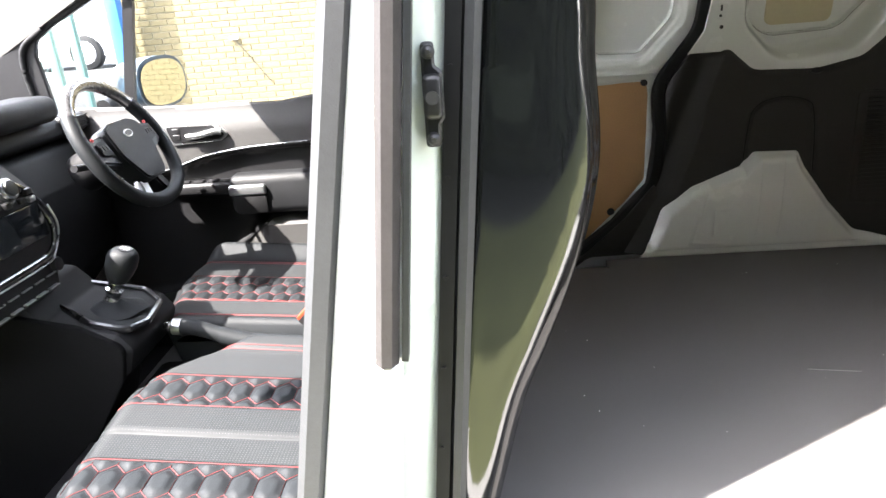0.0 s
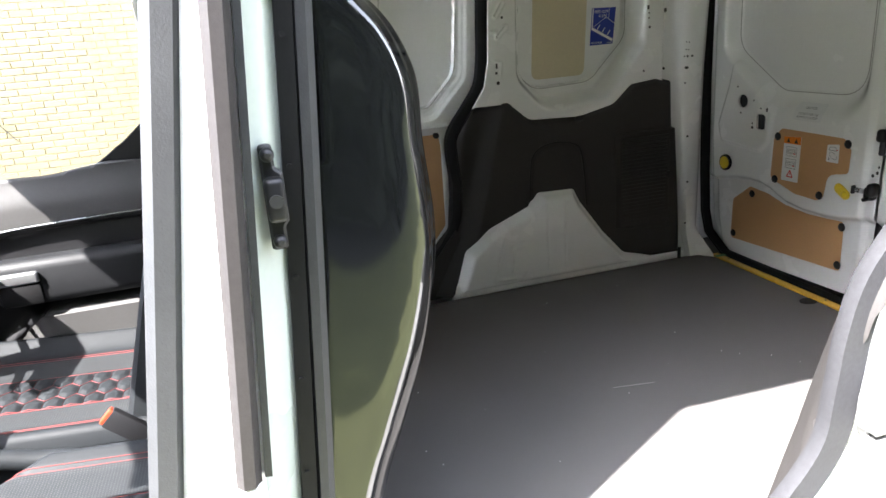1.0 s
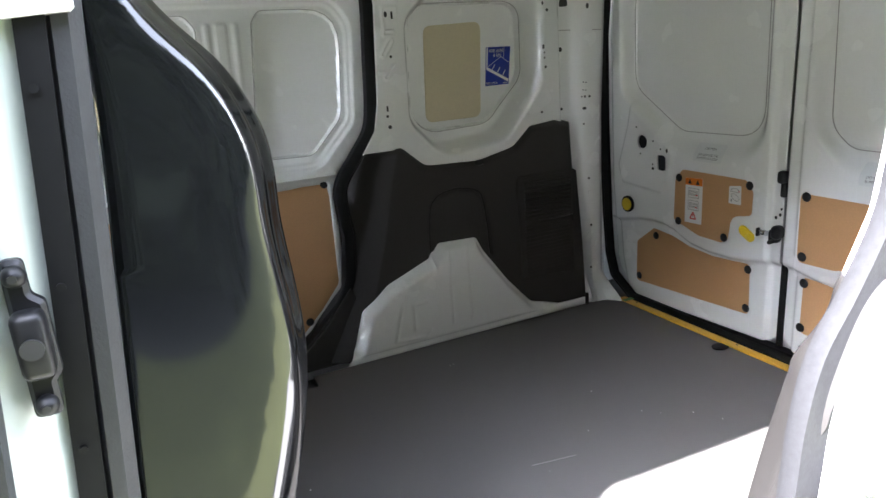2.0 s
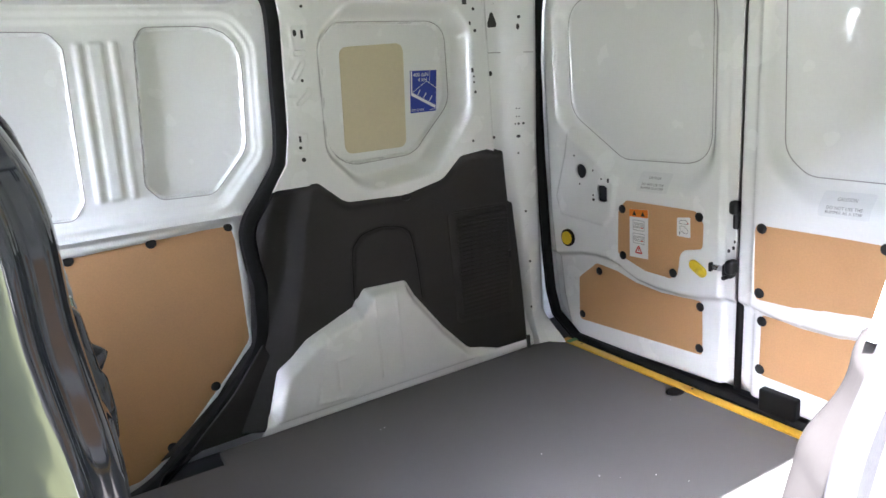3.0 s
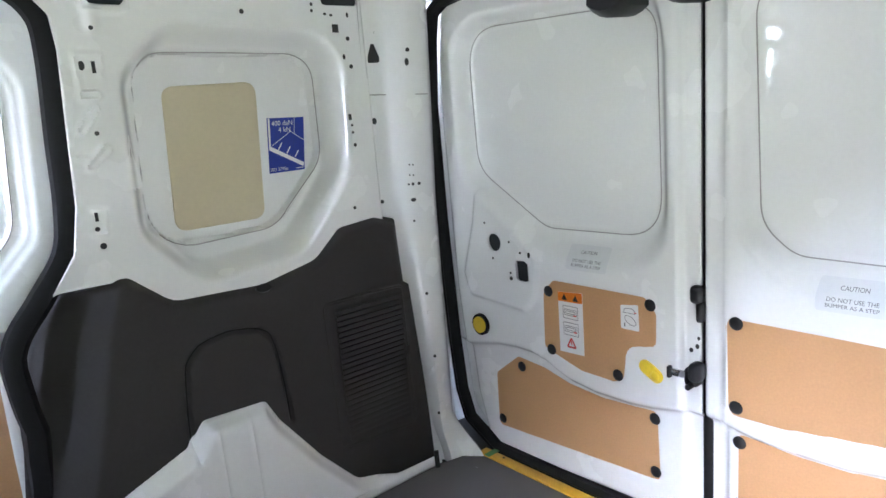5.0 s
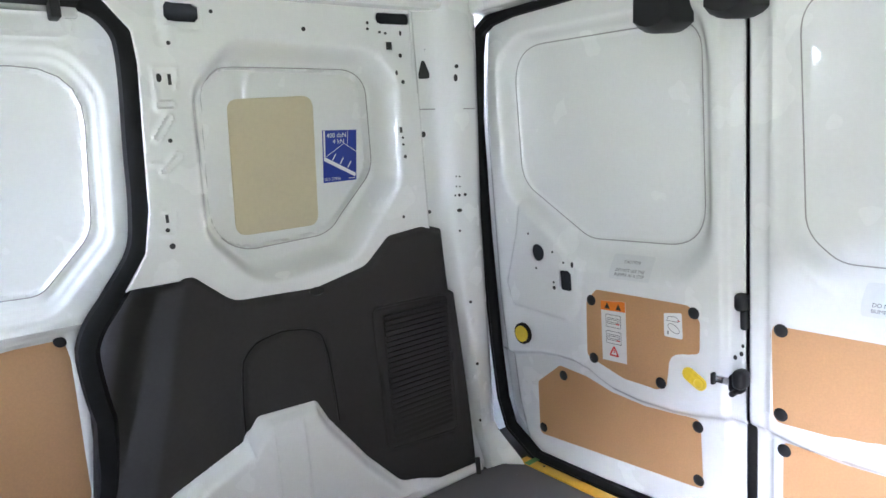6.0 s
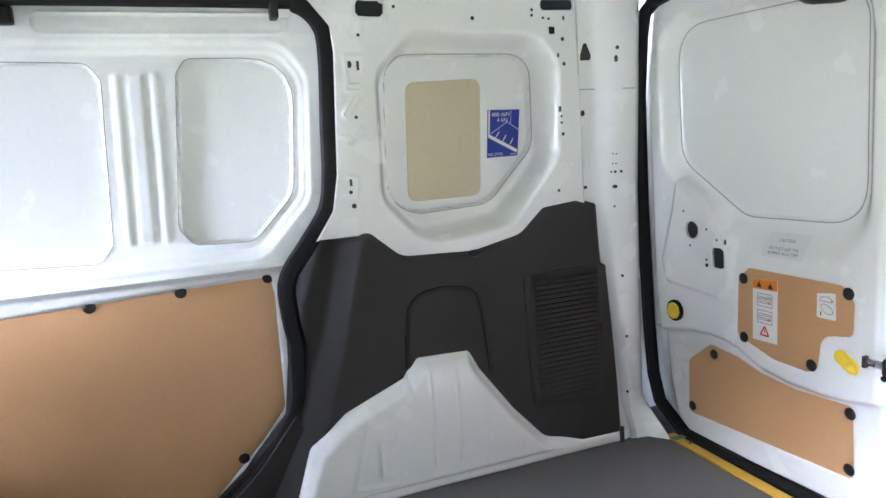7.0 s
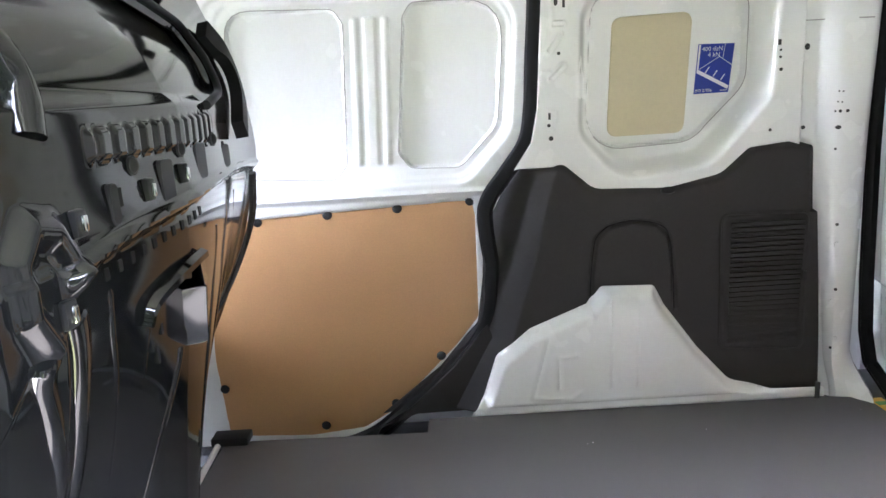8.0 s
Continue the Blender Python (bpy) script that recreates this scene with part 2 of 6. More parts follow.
def plate(name, outline, place, d0, d1, material, parent=None, label="", bevel=0.0015):
    """A flat plate with that outline between the depths d0 and d1, edges bevelled."""
    bm = bmesh.new()
    lo = [bm.verts.new(place(u, v, d0)) for u, v in outline]
    f = bm.faces.new(lo)
    ext = bmesh.ops.extrude_face_region(bm, geom=[f])["geom"]
    move = Vector(place(0.3, 0.3, d1)) - Vector(place(0.3, 0.3, d0))
    for g in ext:
        if isinstance(g, bmesh.types.BMVert):
            g.co += move
    bmesh.ops.recalc_face_normals(bm, faces=bm.faces)
    if bevel:
        edges = [e for e in bm.edges if len(e.link_faces) == 2 and e.calc_face_angle(0) > 1.2]
        bmesh.ops.bevel(bm, geom=edges, offset=bevel, segments=1, affect="EDGES")
    return part(name, bm, material, parent, label)


def spline(pts, n=8):
    """Points on a smooth line through pts."""
    p = [Vector(q) for q in pts]
    p = [p[0] * 2 - p[1], *p, p[-1] * 2 - p[-2]]
    out = []
    for i in range(1, len(p) - 2):
        for j in range(n):
            t = j / n
            out.append(0.5 * (2 * p[i] + (p[i + 1] - p[i - 1]) * t + (2 * p[i - 1] - 5 * p[i] + 4 * p[i + 1] - p[i + 2]) * t * t
                              + (3 * p[i] - p[i - 1] - 3 * p[i + 1] + p[i + 2]) * t ** 3))
    return out + [p[-2]]


def tube(name, pts, material, parent=None, label="", r=0.01, profile=None, up=(0, 0, 1), seg=10, closed=False, taper=None):
    """A bar along pts: round with radius r, or with a profile of (side, up) points."""
    prof = profile or [(r * math.cos(2 * math.pi * k / seg), r * math.sin(2 * math.pi * k / seg)) for k in range(seg)]
    pts = [Vector(p) for p in pts]
    n, k = len(pts), len(prof)
    verts, faces = [], []
    for i, p in enumerate(pts):
        a = pts[i - 1] if (i or closed) else p
        b = pts[(i + 1) % n] if (i < n - 1 or closed) else p
        way = (b - a).normalized()
        ref = Vector(up)
        side = way.cross(ref)
        side = side.normalized() if side.length > 1e-4 else Vector((1, 0, 0))
        upv = side.cross(way).normalized()
        f = taper[i] if taper else 1.0
        verts += [p + side * a2 * f + upv * b2 * f for a2, b2 in prof]
    for i in range(n if closed else n - 1):
        j = (i + 1) % n
        faces += [(i * k + c, i * k + (c + 1) % k, j * k + (c + 1) % k, j * k + c) for c in range(k)]
    if not closed:
        faces += [tuple(range(k))[::-1], tuple((n - 1) * k + c for c in range(k))]
    return mesh_part(name, verts, faces, material, parent, label)


def loft(name, rows, material, parent=None, label="", close=False):
    """A skin over rows of points, all of one length."""
    k = len(rows[0])
    verts = [p for row in rows for p in row]
    faces = []
    for i in range(len(rows) - 1):
        for c in range(k if close else k - 1):
            d = (c + 1) % k
            faces.append((i * k + c, i * k + d, (i + 1) * k + d, (i + 1) * k + c))
    if close:
        faces += [tuple(range(k))[::-1], tuple((len(rows) - 1) * k + c for c in range(k))]
    return mesh_part(name, verts, faces, material, parent, label)


def side_place(s):
    return lambda u, v, d: (u, s * d, v)


def rear_place(u, v, d):
    return (d, u, v)


# ---------- the van's shell ----------
LINE = [(-0.30, 1.205), (0.60, 1.205), (0.70, 1.195), (0.752, 1.15), (0.762, 1.08), (0.752, 0.92), (0.745, 0.80), (0.728, 0.715),
        (0.674, 0.638), (0.622, 0.565), (0.600, 0.46), (0.592, 0.36), (0.574, 0.245), (0.473, 0.122), (0.341, 0.013),
        (0.224, -0.069), (0.05, -0.105), (-0.25, -0.105)]      # edge of a sliding door's opening, x and z
EDGE = [(p.x, p.y) for p in spline([(a, b, 0) for a, b in LINE], 5)]

TRIM = (rounded([(0.634, 0.560, 0.05), (0.668, 0.630, 0.05), (0.722, 0.656, 0.03), (0.822, 0.662, 0.03), (0.90, 0.594, 0.05), (1.09, 0.586, 0.08), (1.225, 0.615, 0.06),
                 (1.296, 0.678, 0.03), (1.401, 0.688, 0.01), (1.468, 0.667, 0.01), (1.500, -0.004, 0.0), (0.430, -0.004, 0.0), (0.30, -0.03, 0.0),
                 (0.473, 0.105, 0.02), (0.582, 0.235, 0.03), (0.602, 0.36, 0.02), (0.612, 0.50, 0.02)], 0.02, 4))
ARCH = rounded([(0.548, 0.0, 0.0), (0.585, 0.045, 0.02), (0.625, 0.157, 0.04), (0.715, 0.230, 0.04), (0.870, 0.290, 0.02), (0.907, 0.334, 0.015),
                (1.046, 0.329, 0.015), (1.072, 0.276, 0.02), (1.161, 0.153, 0.04), (1.252, 0.052, 0.06), (1.36, 0.026, 0.05), (1.500, 0.024, 0.0), (1.500, 0.0, 0.0)], 0.02, 5)
PANEL = rounded([(0.913, 1.090, 0.08), (1.322, 1.080, 0.07), (1.318, 0.835, 0.10), (1.185, 0.692, 0.11), (0.890, 0.676, 0.11)], 0.05, 9)
BASIN = rounded([(0.96, 1.135, 0.10), (1.31, 1.125, 0.10), (1.372, 1.05, 0.08), (1.362, 0.80, 0.08), (1.21, 0.625, 0.10), (0.96, 0.60, 0.12),
                 (0.850, 0.72, 0.10), (0.858, 1.045, 0.10)], 0.08, 6)
GRILLE = rounded([(1.228, 0.503), (1.458, 0.497), (1.449, 0.126), (1.226, 0.143)], 0.02, 4)
COVER = [(0.878, 0.262), (0.884, 0.36), (0.897, 0.455), (0.93, 0.488), (0.992, 0.500), (1.06, 0.488), (1.09, 0.455), (1.101, 0.36), (1.104, 0.26)]


CUT_A = rounded([(0.829, 1.160), (0.896, 1.160), (0.898, 1.195), (0.831, 1.195)], 0.001, 1)
CUT_B = rounded([(1.317, 1.179), (1.418, 1.181), (1.419, 1.208), (1.319, 1.206)], 0.012, 4)
CUT_C = [(0.522 + 0.0235 * math.cos(k * math.pi / 10), 0.592 + 0.0225 * math.sin(k * math.pi / 10)) for k in range(20)]
CUT_D = rounded([(0.411, 0.502), (0.450, 0.504), (0.453, 0.553), (0.412, 0.555)], 0.002, 2)


def trim_depth(u, v, front=0.62):
    """The grained side trim: bowed out over the arch, falling back to the seal in front and to the wall on top."""
    crease = np.interp(v, [0.0, 0.2, 0.4, 0.55, 0.70], [0.565, 0.672, 0.735, 0.770, 0.815])
    d = 0.688 - 0.020 * ease((0.62 - v) / 0.5)
    d = np.minimum(d + front * np.clip(crease - u, 0, 0.13), 0.764)
    top = sd(u, v, TRIM)
    d = d + 0.022 * ease((top + 0.022) / 0.022) * (v > 0.5)
    ring = line_dist(u, v, COVER)
    d = d + 0.009 * ease(1 - ring / 0.008)
    g = sd(u, v, GRILLE)
    d = d + 0.004 * ease(1 - np.abs(g) / 0.005)
    return d


def near_trim(u, v):
    """The same trim on the open side, its front edge falling back to the doorway's seal."""
    crease = np.interp(v, [0.0, 0.2, 0.33, 0.45, 0.56, 0.62, 0.66], [0.58, 0.645, 0.675, 0.704, 0.712, 0.718, 0.745])
    e = -sd(u, v, TRIM)
    d = trim_depth(u, v, 0.0) - 0.012 - 0.042 * ease((0.62 - v) / 0.16)
    k = crease - u
    d = d + 1.1 * np.where(k > 0.015, k, np.clip(k + 0.015, 0, 0.03) ** 2 / 0.06)
    return np.minimum(d, 0.742) + 0.010 * (1 - np.sqrt(np.clip(1 - (1 - np.clip(e / 0.010, 0, 1)) ** 2, 0, 1)))


def near_seal(u, v):
    """The seal's line on the open side."""
    return u - 0.008


def arch_depth(u, v):
    e = -sd(u, v, ARCH)
    d = trim_depth(u, v) - 0.003 - 0.034 * ease(e / 0.030)
    d = np.where((v < 0.045) & (u > 0.5), np.minimum(d, 0.668 - 0.030 * ease((0.045 - v) / 0.03)), d)
    for pts in ([(0.765, 0.23), (0.73, 0.10), (0.715, 0.045)], [(0.725, 0.045), (0.82, 0.038), (0.84, 0.055)], [(0.785, 0.07), (0.785, 0.155), (0.835, 0.160)]):
        d = d - 0.004 * ease(1 - line_dist(u, v, pts) / 0.008)
    for x0 in (0.925, 0.995):
        d = d - 0.003 * ease(1 - np.abs(u - x0) / 0.006) * ease((v - 0.05) / 0.02) * ease((0.335 - v) / 0.03)
    d = d - 0.006 * ease(1 - np.abs(v - 0.315) / 0.010) * ease((u - 0.905) / 0.02) * ease((1.045 - u) / 0.02)
    return d


def quarter_depth(u, v):
    d = 0.705 + 0 * u
    d = d + 0.080 * press(u, v, BASIN, 0.045) + 0.022 * press(u, v, PANEL, 0.006)
    d = d - 0.006 * ease(1 - np.abs(u - 0.835) / 0.02) * ease((v - 1.1) / 0.03)
    for pts in ([(0.789, 0.938), (0.815, 0.975)], [(0.793, 0.872), (0.823, 0.900)], [(0.800, 0.998), (0.822, 0.998)]):
        d = d - 0.0050 * ease((0.0125 - line_dist(u, v, pts)) / 0.005) + 0.0045 * ease((0.0065 - line_dist(u, v, pts)) / 0.004)
    for pts in ([(0.797, 1.010), (0.796, 1.071), (0.840, 1.071), (0.836, 1.030)], [(0.772, 0.748), (0.800, 0.744), (0.803, 0.789), (0.78, 0.794)], [(0.770, 0.888), (0.790, 0.886)],
                [(0.822, 1.150), (0.825, 1.203), (0.905, 1.203), (0.901, 1.146), (0.822, 1.150)]):
        d = d - 0.0035 * ease(1 - line_dist(u, v, pts) / 0.0065)
    return d


def slat_row(parent, place):
    """The vent grille: one slat per row, tilted, in a recessed frame."""
    rows = 25
    for k in range(rows):
        z = 0.158 + k * (0.478 - 0.158) / (rows - 1)
        x0, x1 = 1.246, 1.432 + 0.008 * (k / rows)
        bm = bmesh.new()
        pts = [(z - 0.0045, 0.6705), (z - 0.003, 0.6655), (z + 0.0035, 0.668), (z + 0.0045, 0.6745)]
        a = [bm.verts.new(place(x0, p, q)) for p, q in pts]
        b = [bm.verts.new(place(x1, p, q)) for p, q in pts]
        for c in range(4):
            bm.faces.new((a[c], a[(c + 1) % 4], b[(c + 1) % 4], b[c]))
        bm.faces.new(a[::-1])
        bm.faces.new(b)
        bmesh.ops.recalc_face_normals(bm, faces=bm.faces)
        part("slat", bm, PLASTIC, parent, smooth=False)


def hole_marks(parent, place, depth, marks):
    """Punched holes: (u, v, half width, half height), as dark plugs set in the sheet."""
    for u, v, a, b in marks:
        outline = [(u + a * math.cos(t * math.pi / 6), v + b * math.sin(t * math.pi / 6)) for t in range(12)] if abs(a / b - 1) < 1.2 else \
            [(u - a, v - b), (u + a, v - b), (u + a, v + b), (u - a, v + b)]
        dd = float(depth(np.array([u]), np.array([v]))[0]) if callable(depth) else depth
        plate("hole", outline, place, dd + 0.003, dd - 0.0012, BLACK, parent, bevel=0)


def near_place(u, v, d):
    """The open doorway's side, shifted back and its step lowered to fit the camera's view."""
    return (u + 0.165 * np.clip((1.45 - u) / 0.7, 0, 1), -d, v - 0.045 * np.exp(-((v - 0.6) / 0.15) ** 2))


def make_side(s, name, label):
    """One rear quarter of the van: pressed wall, trim, wheel arch, vent, rear pillar and door seal."""
    place = side_place(s) if s > 0 else near_place
    fine = 0.0045 if s > 0 else 0.012
    wall = empty(name, label, "wall", kind="structure")
    sheet("inner_panel", rounded([(0.70, 0.650), (0.822, 0.650), (0.88, 0.58), (1.43, 0.55), (1.425, 1.30), (0.60, 1.30), (0.60, 1.216), (0.72, 1.20), (0.768, 1.14), (0.772, 1.08), (0.762, 0.92), (0.755, 0.80), (0.738, 0.715), (0.69, 0.645)], 0.003, 2), fine,
          quarter_depth, place, WHITE, wall, thick=-0.01 * s, holes=[CUT_A, CUT_B] if s > 0 else ())
    trim = sheet("trim_panel", TRIM, 0.005 if s > 0 else 0.009, trim_depth if s > 0 else near_trim, place, PLASTIC, wall, "dark grey grained plastic side trim with vent grille", thick=-0.004 * s)
    sheet("wheel_arch", ARCH, 0.005 if s > 0 else 0.012, arch_depth, place, WHITE, wall, "white painted wheel arch cover", thick=-0.004 * s)
    if s > 0:
        slat_row(trim, place)
        for name, line, rr, ends in (("grille_border", GRILLE, 0.0028, True), ("cover_seam", [(p.x, p.y) for p in spline([(a, b, 0) for a, b in COVER], 5)], 0.0016, False)):
            arr = np.array(line)
            tube(name, [place(u, v, d - 0.0015) for (u, v), d in zip(line, trim_depth(arr[:, 0], arr[:, 1]))], PLASTIC if ends else RUBBER, trim, "raised border" if ends else "dark seam line", r=rr, seg=8, closed=ends, up=(0, 1, 0))
    else:
        lip = spline([(0.36, 0.015, 0), (0.473, 0.105, 0), (0.582, 0.235, 0), (0.602, 0.36, 0), (0.612, 0.50, 0), (0.655, 0.610, 0), (0.712, 0.654, 0), (0.80, 0.664, 0)], 6)
        arr = np.array([(p.x, p.y) for p in lip])
        inner = near_trim(arr[:, 0] + 0.004, arr[:, 1] - 0.004)
        loft("trim_return", [[place(u + 0.006, v - 0.004, float(d) - 0.001), place(u - 0.001, v + 0.001, float(d) + 0.006), place(u - 0.006, v + 0.004, float(d) + 0.03), place(u - 0.010, v + 0.006, 0.756)] for (u, v), d in zip(arr, inner)],
             PLASTIC, trim, "rounded front return of the trim")
    # rear pillar, bowed, between the quarter and the rear doors
    rows = []
    for z in np.linspace(-0.02, 1.30, 45):
        k = max(0.0, min(1.0, z / 0.68))
        a = 1.475 + (1.412 - 1.475) * k
        lean = 0.0 if z < 0.7 else (z - 0.7) * 0.05
        prof = [(a, 0.722), (a + 0.004, 0.736), (a + 0.050 * (1 - 0.3 * (1 - k)), 0.722), (a + 0.062, 0.704), (a + 0.076 - 0.02 * (1 - k), 0.682),
                (1.515 + 0.02 * (1 - k), 0.668), (1.545, 0.667), (1.572, 0.676), (1.596, 0.692), (1.608, 0.712), (1.612, 0.76)]
        if z < 0.10:
            f = ease(np.array([(0.10 - z) / 0.12]))[0]
            prof = [(x, y - 0.030 * f * (x > 1.5) - 0.050 * f * (x > 1.56) - 0.05 * f * (x > 1.59)) for x, y in prof]
        rows.append([(x, s * (y - lean), z) for x, y in prof])
    loft("rear_pillar", rows, WHITE, wall, "white painted rear pillar with punched holes")
    # rubber seal round the sliding door's opening
    pr = [(-0.020, -0.016), (-0.020, 0.004), (-0.010, 0.016), (0.006, 0.016), (0.018, 0.006), (0.021, -0.016)]
    path = [place(near_seal(u, v), v, 0.746) for u, v in EDGE] if s < 0 else [place(u + 0.032 * min(1, max(0, (0.54 - v) / 0.14)), v - 0.024 * min(1, max(0, (0.30 - v) / 0.1)), 0.728) for u, v in EDGE]
    tube("door_seal", path, RUBBER if s > 0 else SUNRUB, wall, "black rubber door seal" if s > 0 else "rubber door seal with sunlight in its grey tone", profile=pr if s > 0 else
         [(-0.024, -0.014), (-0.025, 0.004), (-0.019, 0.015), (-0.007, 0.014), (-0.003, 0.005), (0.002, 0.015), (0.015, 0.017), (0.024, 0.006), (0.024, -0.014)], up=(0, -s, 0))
    return wall


wall_right = make_side(1, "wall_right", "white pressed-steel load bay side with dark plastic lower trim")
wall_left = make_side(-1, "wall_left", "white pressed-steel load bay side behind the open doorway")

# far sliding door, shut
D1A = rounded([(-0.045, 0.655, 0.06), (0.225, 0.640, 0.03), (0.254, 0.68, 0.03), (0.274, 1.04, 0.03), (0.250, 1.076, 0.03), (-0.03, 1.085, 0.07)], 0.03, 5)
D1B = rounded([(0.425, 0.660, 0.03), (0.560, 0.655, 0.05), (0.662, 0.762, 0.09), (0.690, 1.082, 0.11), (0.450, 1.083, 0.03), (0.427, 1.05, 0.03),
               (0.393, 0.70, 0.03)], 0.03, 5)
D1R = rounded([(-0.11, 0.618, 0.06), (0.575, 0.612, 0.07), (0.700, 0.742, 0.07), (0.722, 1.04, 0.09), (0.665, 1.118, 0.08), (-0.09, 1.125, 0.08)], 0.05, 6)
D1H = rounded([(-0.145, 0.545), (0.592, 0.580, 0.02), (0.590, 0.236, 0.04), (0.524, 0.156, 0.02), (0.334, -0.032, 0.04), (0.245, -0.082, 0.04), (0.089, -0.098, 0.03),
               (-0.150, -0.086, 0.01), (-0.165, 0.15)], 0.01, 5)
D1OUT = rounded([(-0.30, -0.16), (0.08, -0.15), (0.26, -0.11), (0.36, -0.03), (0.49, 0.09), (0.60, 0.22), (0.635, 0.36), (0.642, 0.54), (0.70, 0.61), (0.765, 0.70),
                 (0.785, 0.90), (0.795, 1.09), (0.77, 1.20), (0.70, 1.25), (-0.30, 1.25)], 0.01, 2)


def door1_depth(u, v):
    d = 0.772 + 0 * u
    d = d - 0.030 * ease((0.08 - np.abs(v - 0.60)) / 0.06) * 0.25
    d = d + 0.009 * press(u, v, D1R, 0.013) + 0.014 * press(u, v, D1A, 0.006) + 0.014 * press(u, v, D1B, 0.006)
    inner = rounded([(-0.07, 0.632, 0.05), (0.570, 0.628, 0.07), (0.685, 0.752, 0.06), (0.706, 1.03, 0.09), (0.655, 1.100, 0.07), (-0.06, 1.105, 0.07)], 0.05, 6)
    d = d + 0.007 * press(u, v, inner, 0.011)
    for x0, w in ((0.299, 0.012), (0.337, 0.020), (0.377, 0.012)):
        rib = rounded([(x0 - w - 0.012, 0.67), (x0 + w - 0.012, 0.67), (x0 + w + 0.005, 1.055), (x0 - w + 0.005, 1.055)], 0.01, 3)
        d = d - 0.005 * press(u, v, rib, 0.008)
    d = d - 0.004 * ease(1 - np.abs(sd(u, v, rounded([(0.16, 1.135), (0.68, 1.135), (0.68, 1.178), (0.16, 1.178)], 0.02, 4))) / 0.006)
    d = d + 0.008 * press(u, v, D1H, 0.010)
    d = d - 0.010 * ease(1 - np.abs(v - 0.592) / 0.012) * (u < 0.62)
    return d


def plug(parent, place, u, v, d, r=0.0135):
    """A black push plug with a domed head."""
    bm = bmesh.new()
    bmesh.ops.create_uvsphere(bm, u_segments=14, v_segments=6, radius=r)
    c = Vector(place(u, v, d))
    n = (Vector(place(u, v, d - 1)) - c).normalized()
    rot = n.to_track_quat("Z", "Y").to_matrix()
    for w in bm.verts:
        w.co = c + rot @ Vector((w.co.x, w.co.y, w.co.z * 0.35))
    part("plug", bm, BLACK, parent)


far = side_place(1)
door_1 = empty("door_1", "closed white sliding side door with brown hardboard lining", "sliding door", kind="structure")
sheet("door_skin", D1OUT, 0.0045, door1_depth, far, WHITE, door_1, thick=-0.02)
hb = plate("lining_board", D1H, far, 0.777, 0.7735, BOARD, door_1, "brown hardboard lining panel")
for u, v in ((0.578, 0.565), (0.380, 0.556), (0.190, 0.549), (0.0, 0.54), (0.476, 0.126), (0.338, -0.012), (0.13, -0.068), (-0.148, 0.063)):
    plug(hb, far, u, v, 0.7725)

# dark filler plate, added over the pale gap between seal and floor
plate("sill_trim", rounded([(0.272, -0.090), (0.386, 0.006), (0.508, 0.117), (0.606, 0.236), (0.630, 0.16), (0.575, 0.02), (0.56, -0.012), (0.40, -0.014), (0.30, -0.05)], 0.005, 2), far, 0.712, 0.702, PLASTIC, wall_right,
      "dark filler plate between the seal and the floor")

# rear doors
R_WIN = rounded([(0.618, 1.120, 0.10), (0.084, 1.096, 0.07), (0.078, 0.634, 0.09), (0.385, 0.632, 0.10), (0.608, 0.772, 0.10)], 0.04, 9)
R_DISH = rounded([(0.652, 1.10, 0.07), (0.56, 1.150, 0.07), (0.060, 1.130, 0.06), (0.034, 1.0, 0.06), (0.034, 0.62, 0.10), (0.11, 0.545, 0.09), (0.37, 0.555, 0.09), (0.642, 0.745, 0.08)], 0.05, 8)
R_UP = rounded([(0.376, 0.485), (0.343, 0.520), (0.095, 0.517), (0.068, 0.483), (0.070, 0.408), (0.141, 0.394, 0.03), (0.150, 0.320), (0.177, 0.303), (0.27, 0.307, 0.05), (0.380, 0.342)], 0.02, 5)
R_LO = rounded([(0.577, 0.225), (0.491, 0.292), (0.40, 0.283, 0.05), (0.323, 0.262, 0.05), (0.226, 0.252, 0.05), (0.082, 0.260), (0.076, 0.089), (0.579, 0.066)], 0.02, 5)
R_OUT = rounded([(-0.020, 0.030, 0.055), (0.60, 0.010, 0.09), (0.690, 0.10, 0.08), (0.732, 0.45, 0.05), (0.785, 1.02, 0.08), (0.785, 1.285, 0.02), (-0.020, 1.285, 0.01)], 0.02, 5)
L_WIN = rounded([(-0.600, 1.115, 0.10), (-0.104, 1.100, 0.07), (-0.120, 0.675, 0.10), (-0.180, 0.624, 0.07), (-0.60, 0.616, 0.10)], 0.04, 9)
L_DISH = rounded([(-0.640, 1.11, 0.07), (-0.56, 1.15, 0.07), (-0.085, 1.13, 0.05), (-0.075, 1.0, 0.05), (-0.085, 0.66, 0.10), (-0.19, 0.560, 0.10), (-0.56, 0.545, 0.08), (-0.64, 0.68, 0.08)], 0.05, 6)
L_UP = rounded([(-0.072, 0.505), (-0.398, 0.500), (-0.414, 0.332), (-0.30, 0.323, 0.05), (-0.18, 0.308, 0.05), (-0.078, 0.306)], 0.02, 5)
L_LO = rounded([(-0.085, 0.266), (-0.20, 0.280, 0.05), (-0.33, 0.305, 0.05), (-0.50, 0.300), (-0.570, 0.225), (-0.57, 0.075), (-0.085, 0.092)], 0.02, 5)
L_OUT = [(-0.029 - (a + 0.020), b) for a, b in R_OUT][::-1]


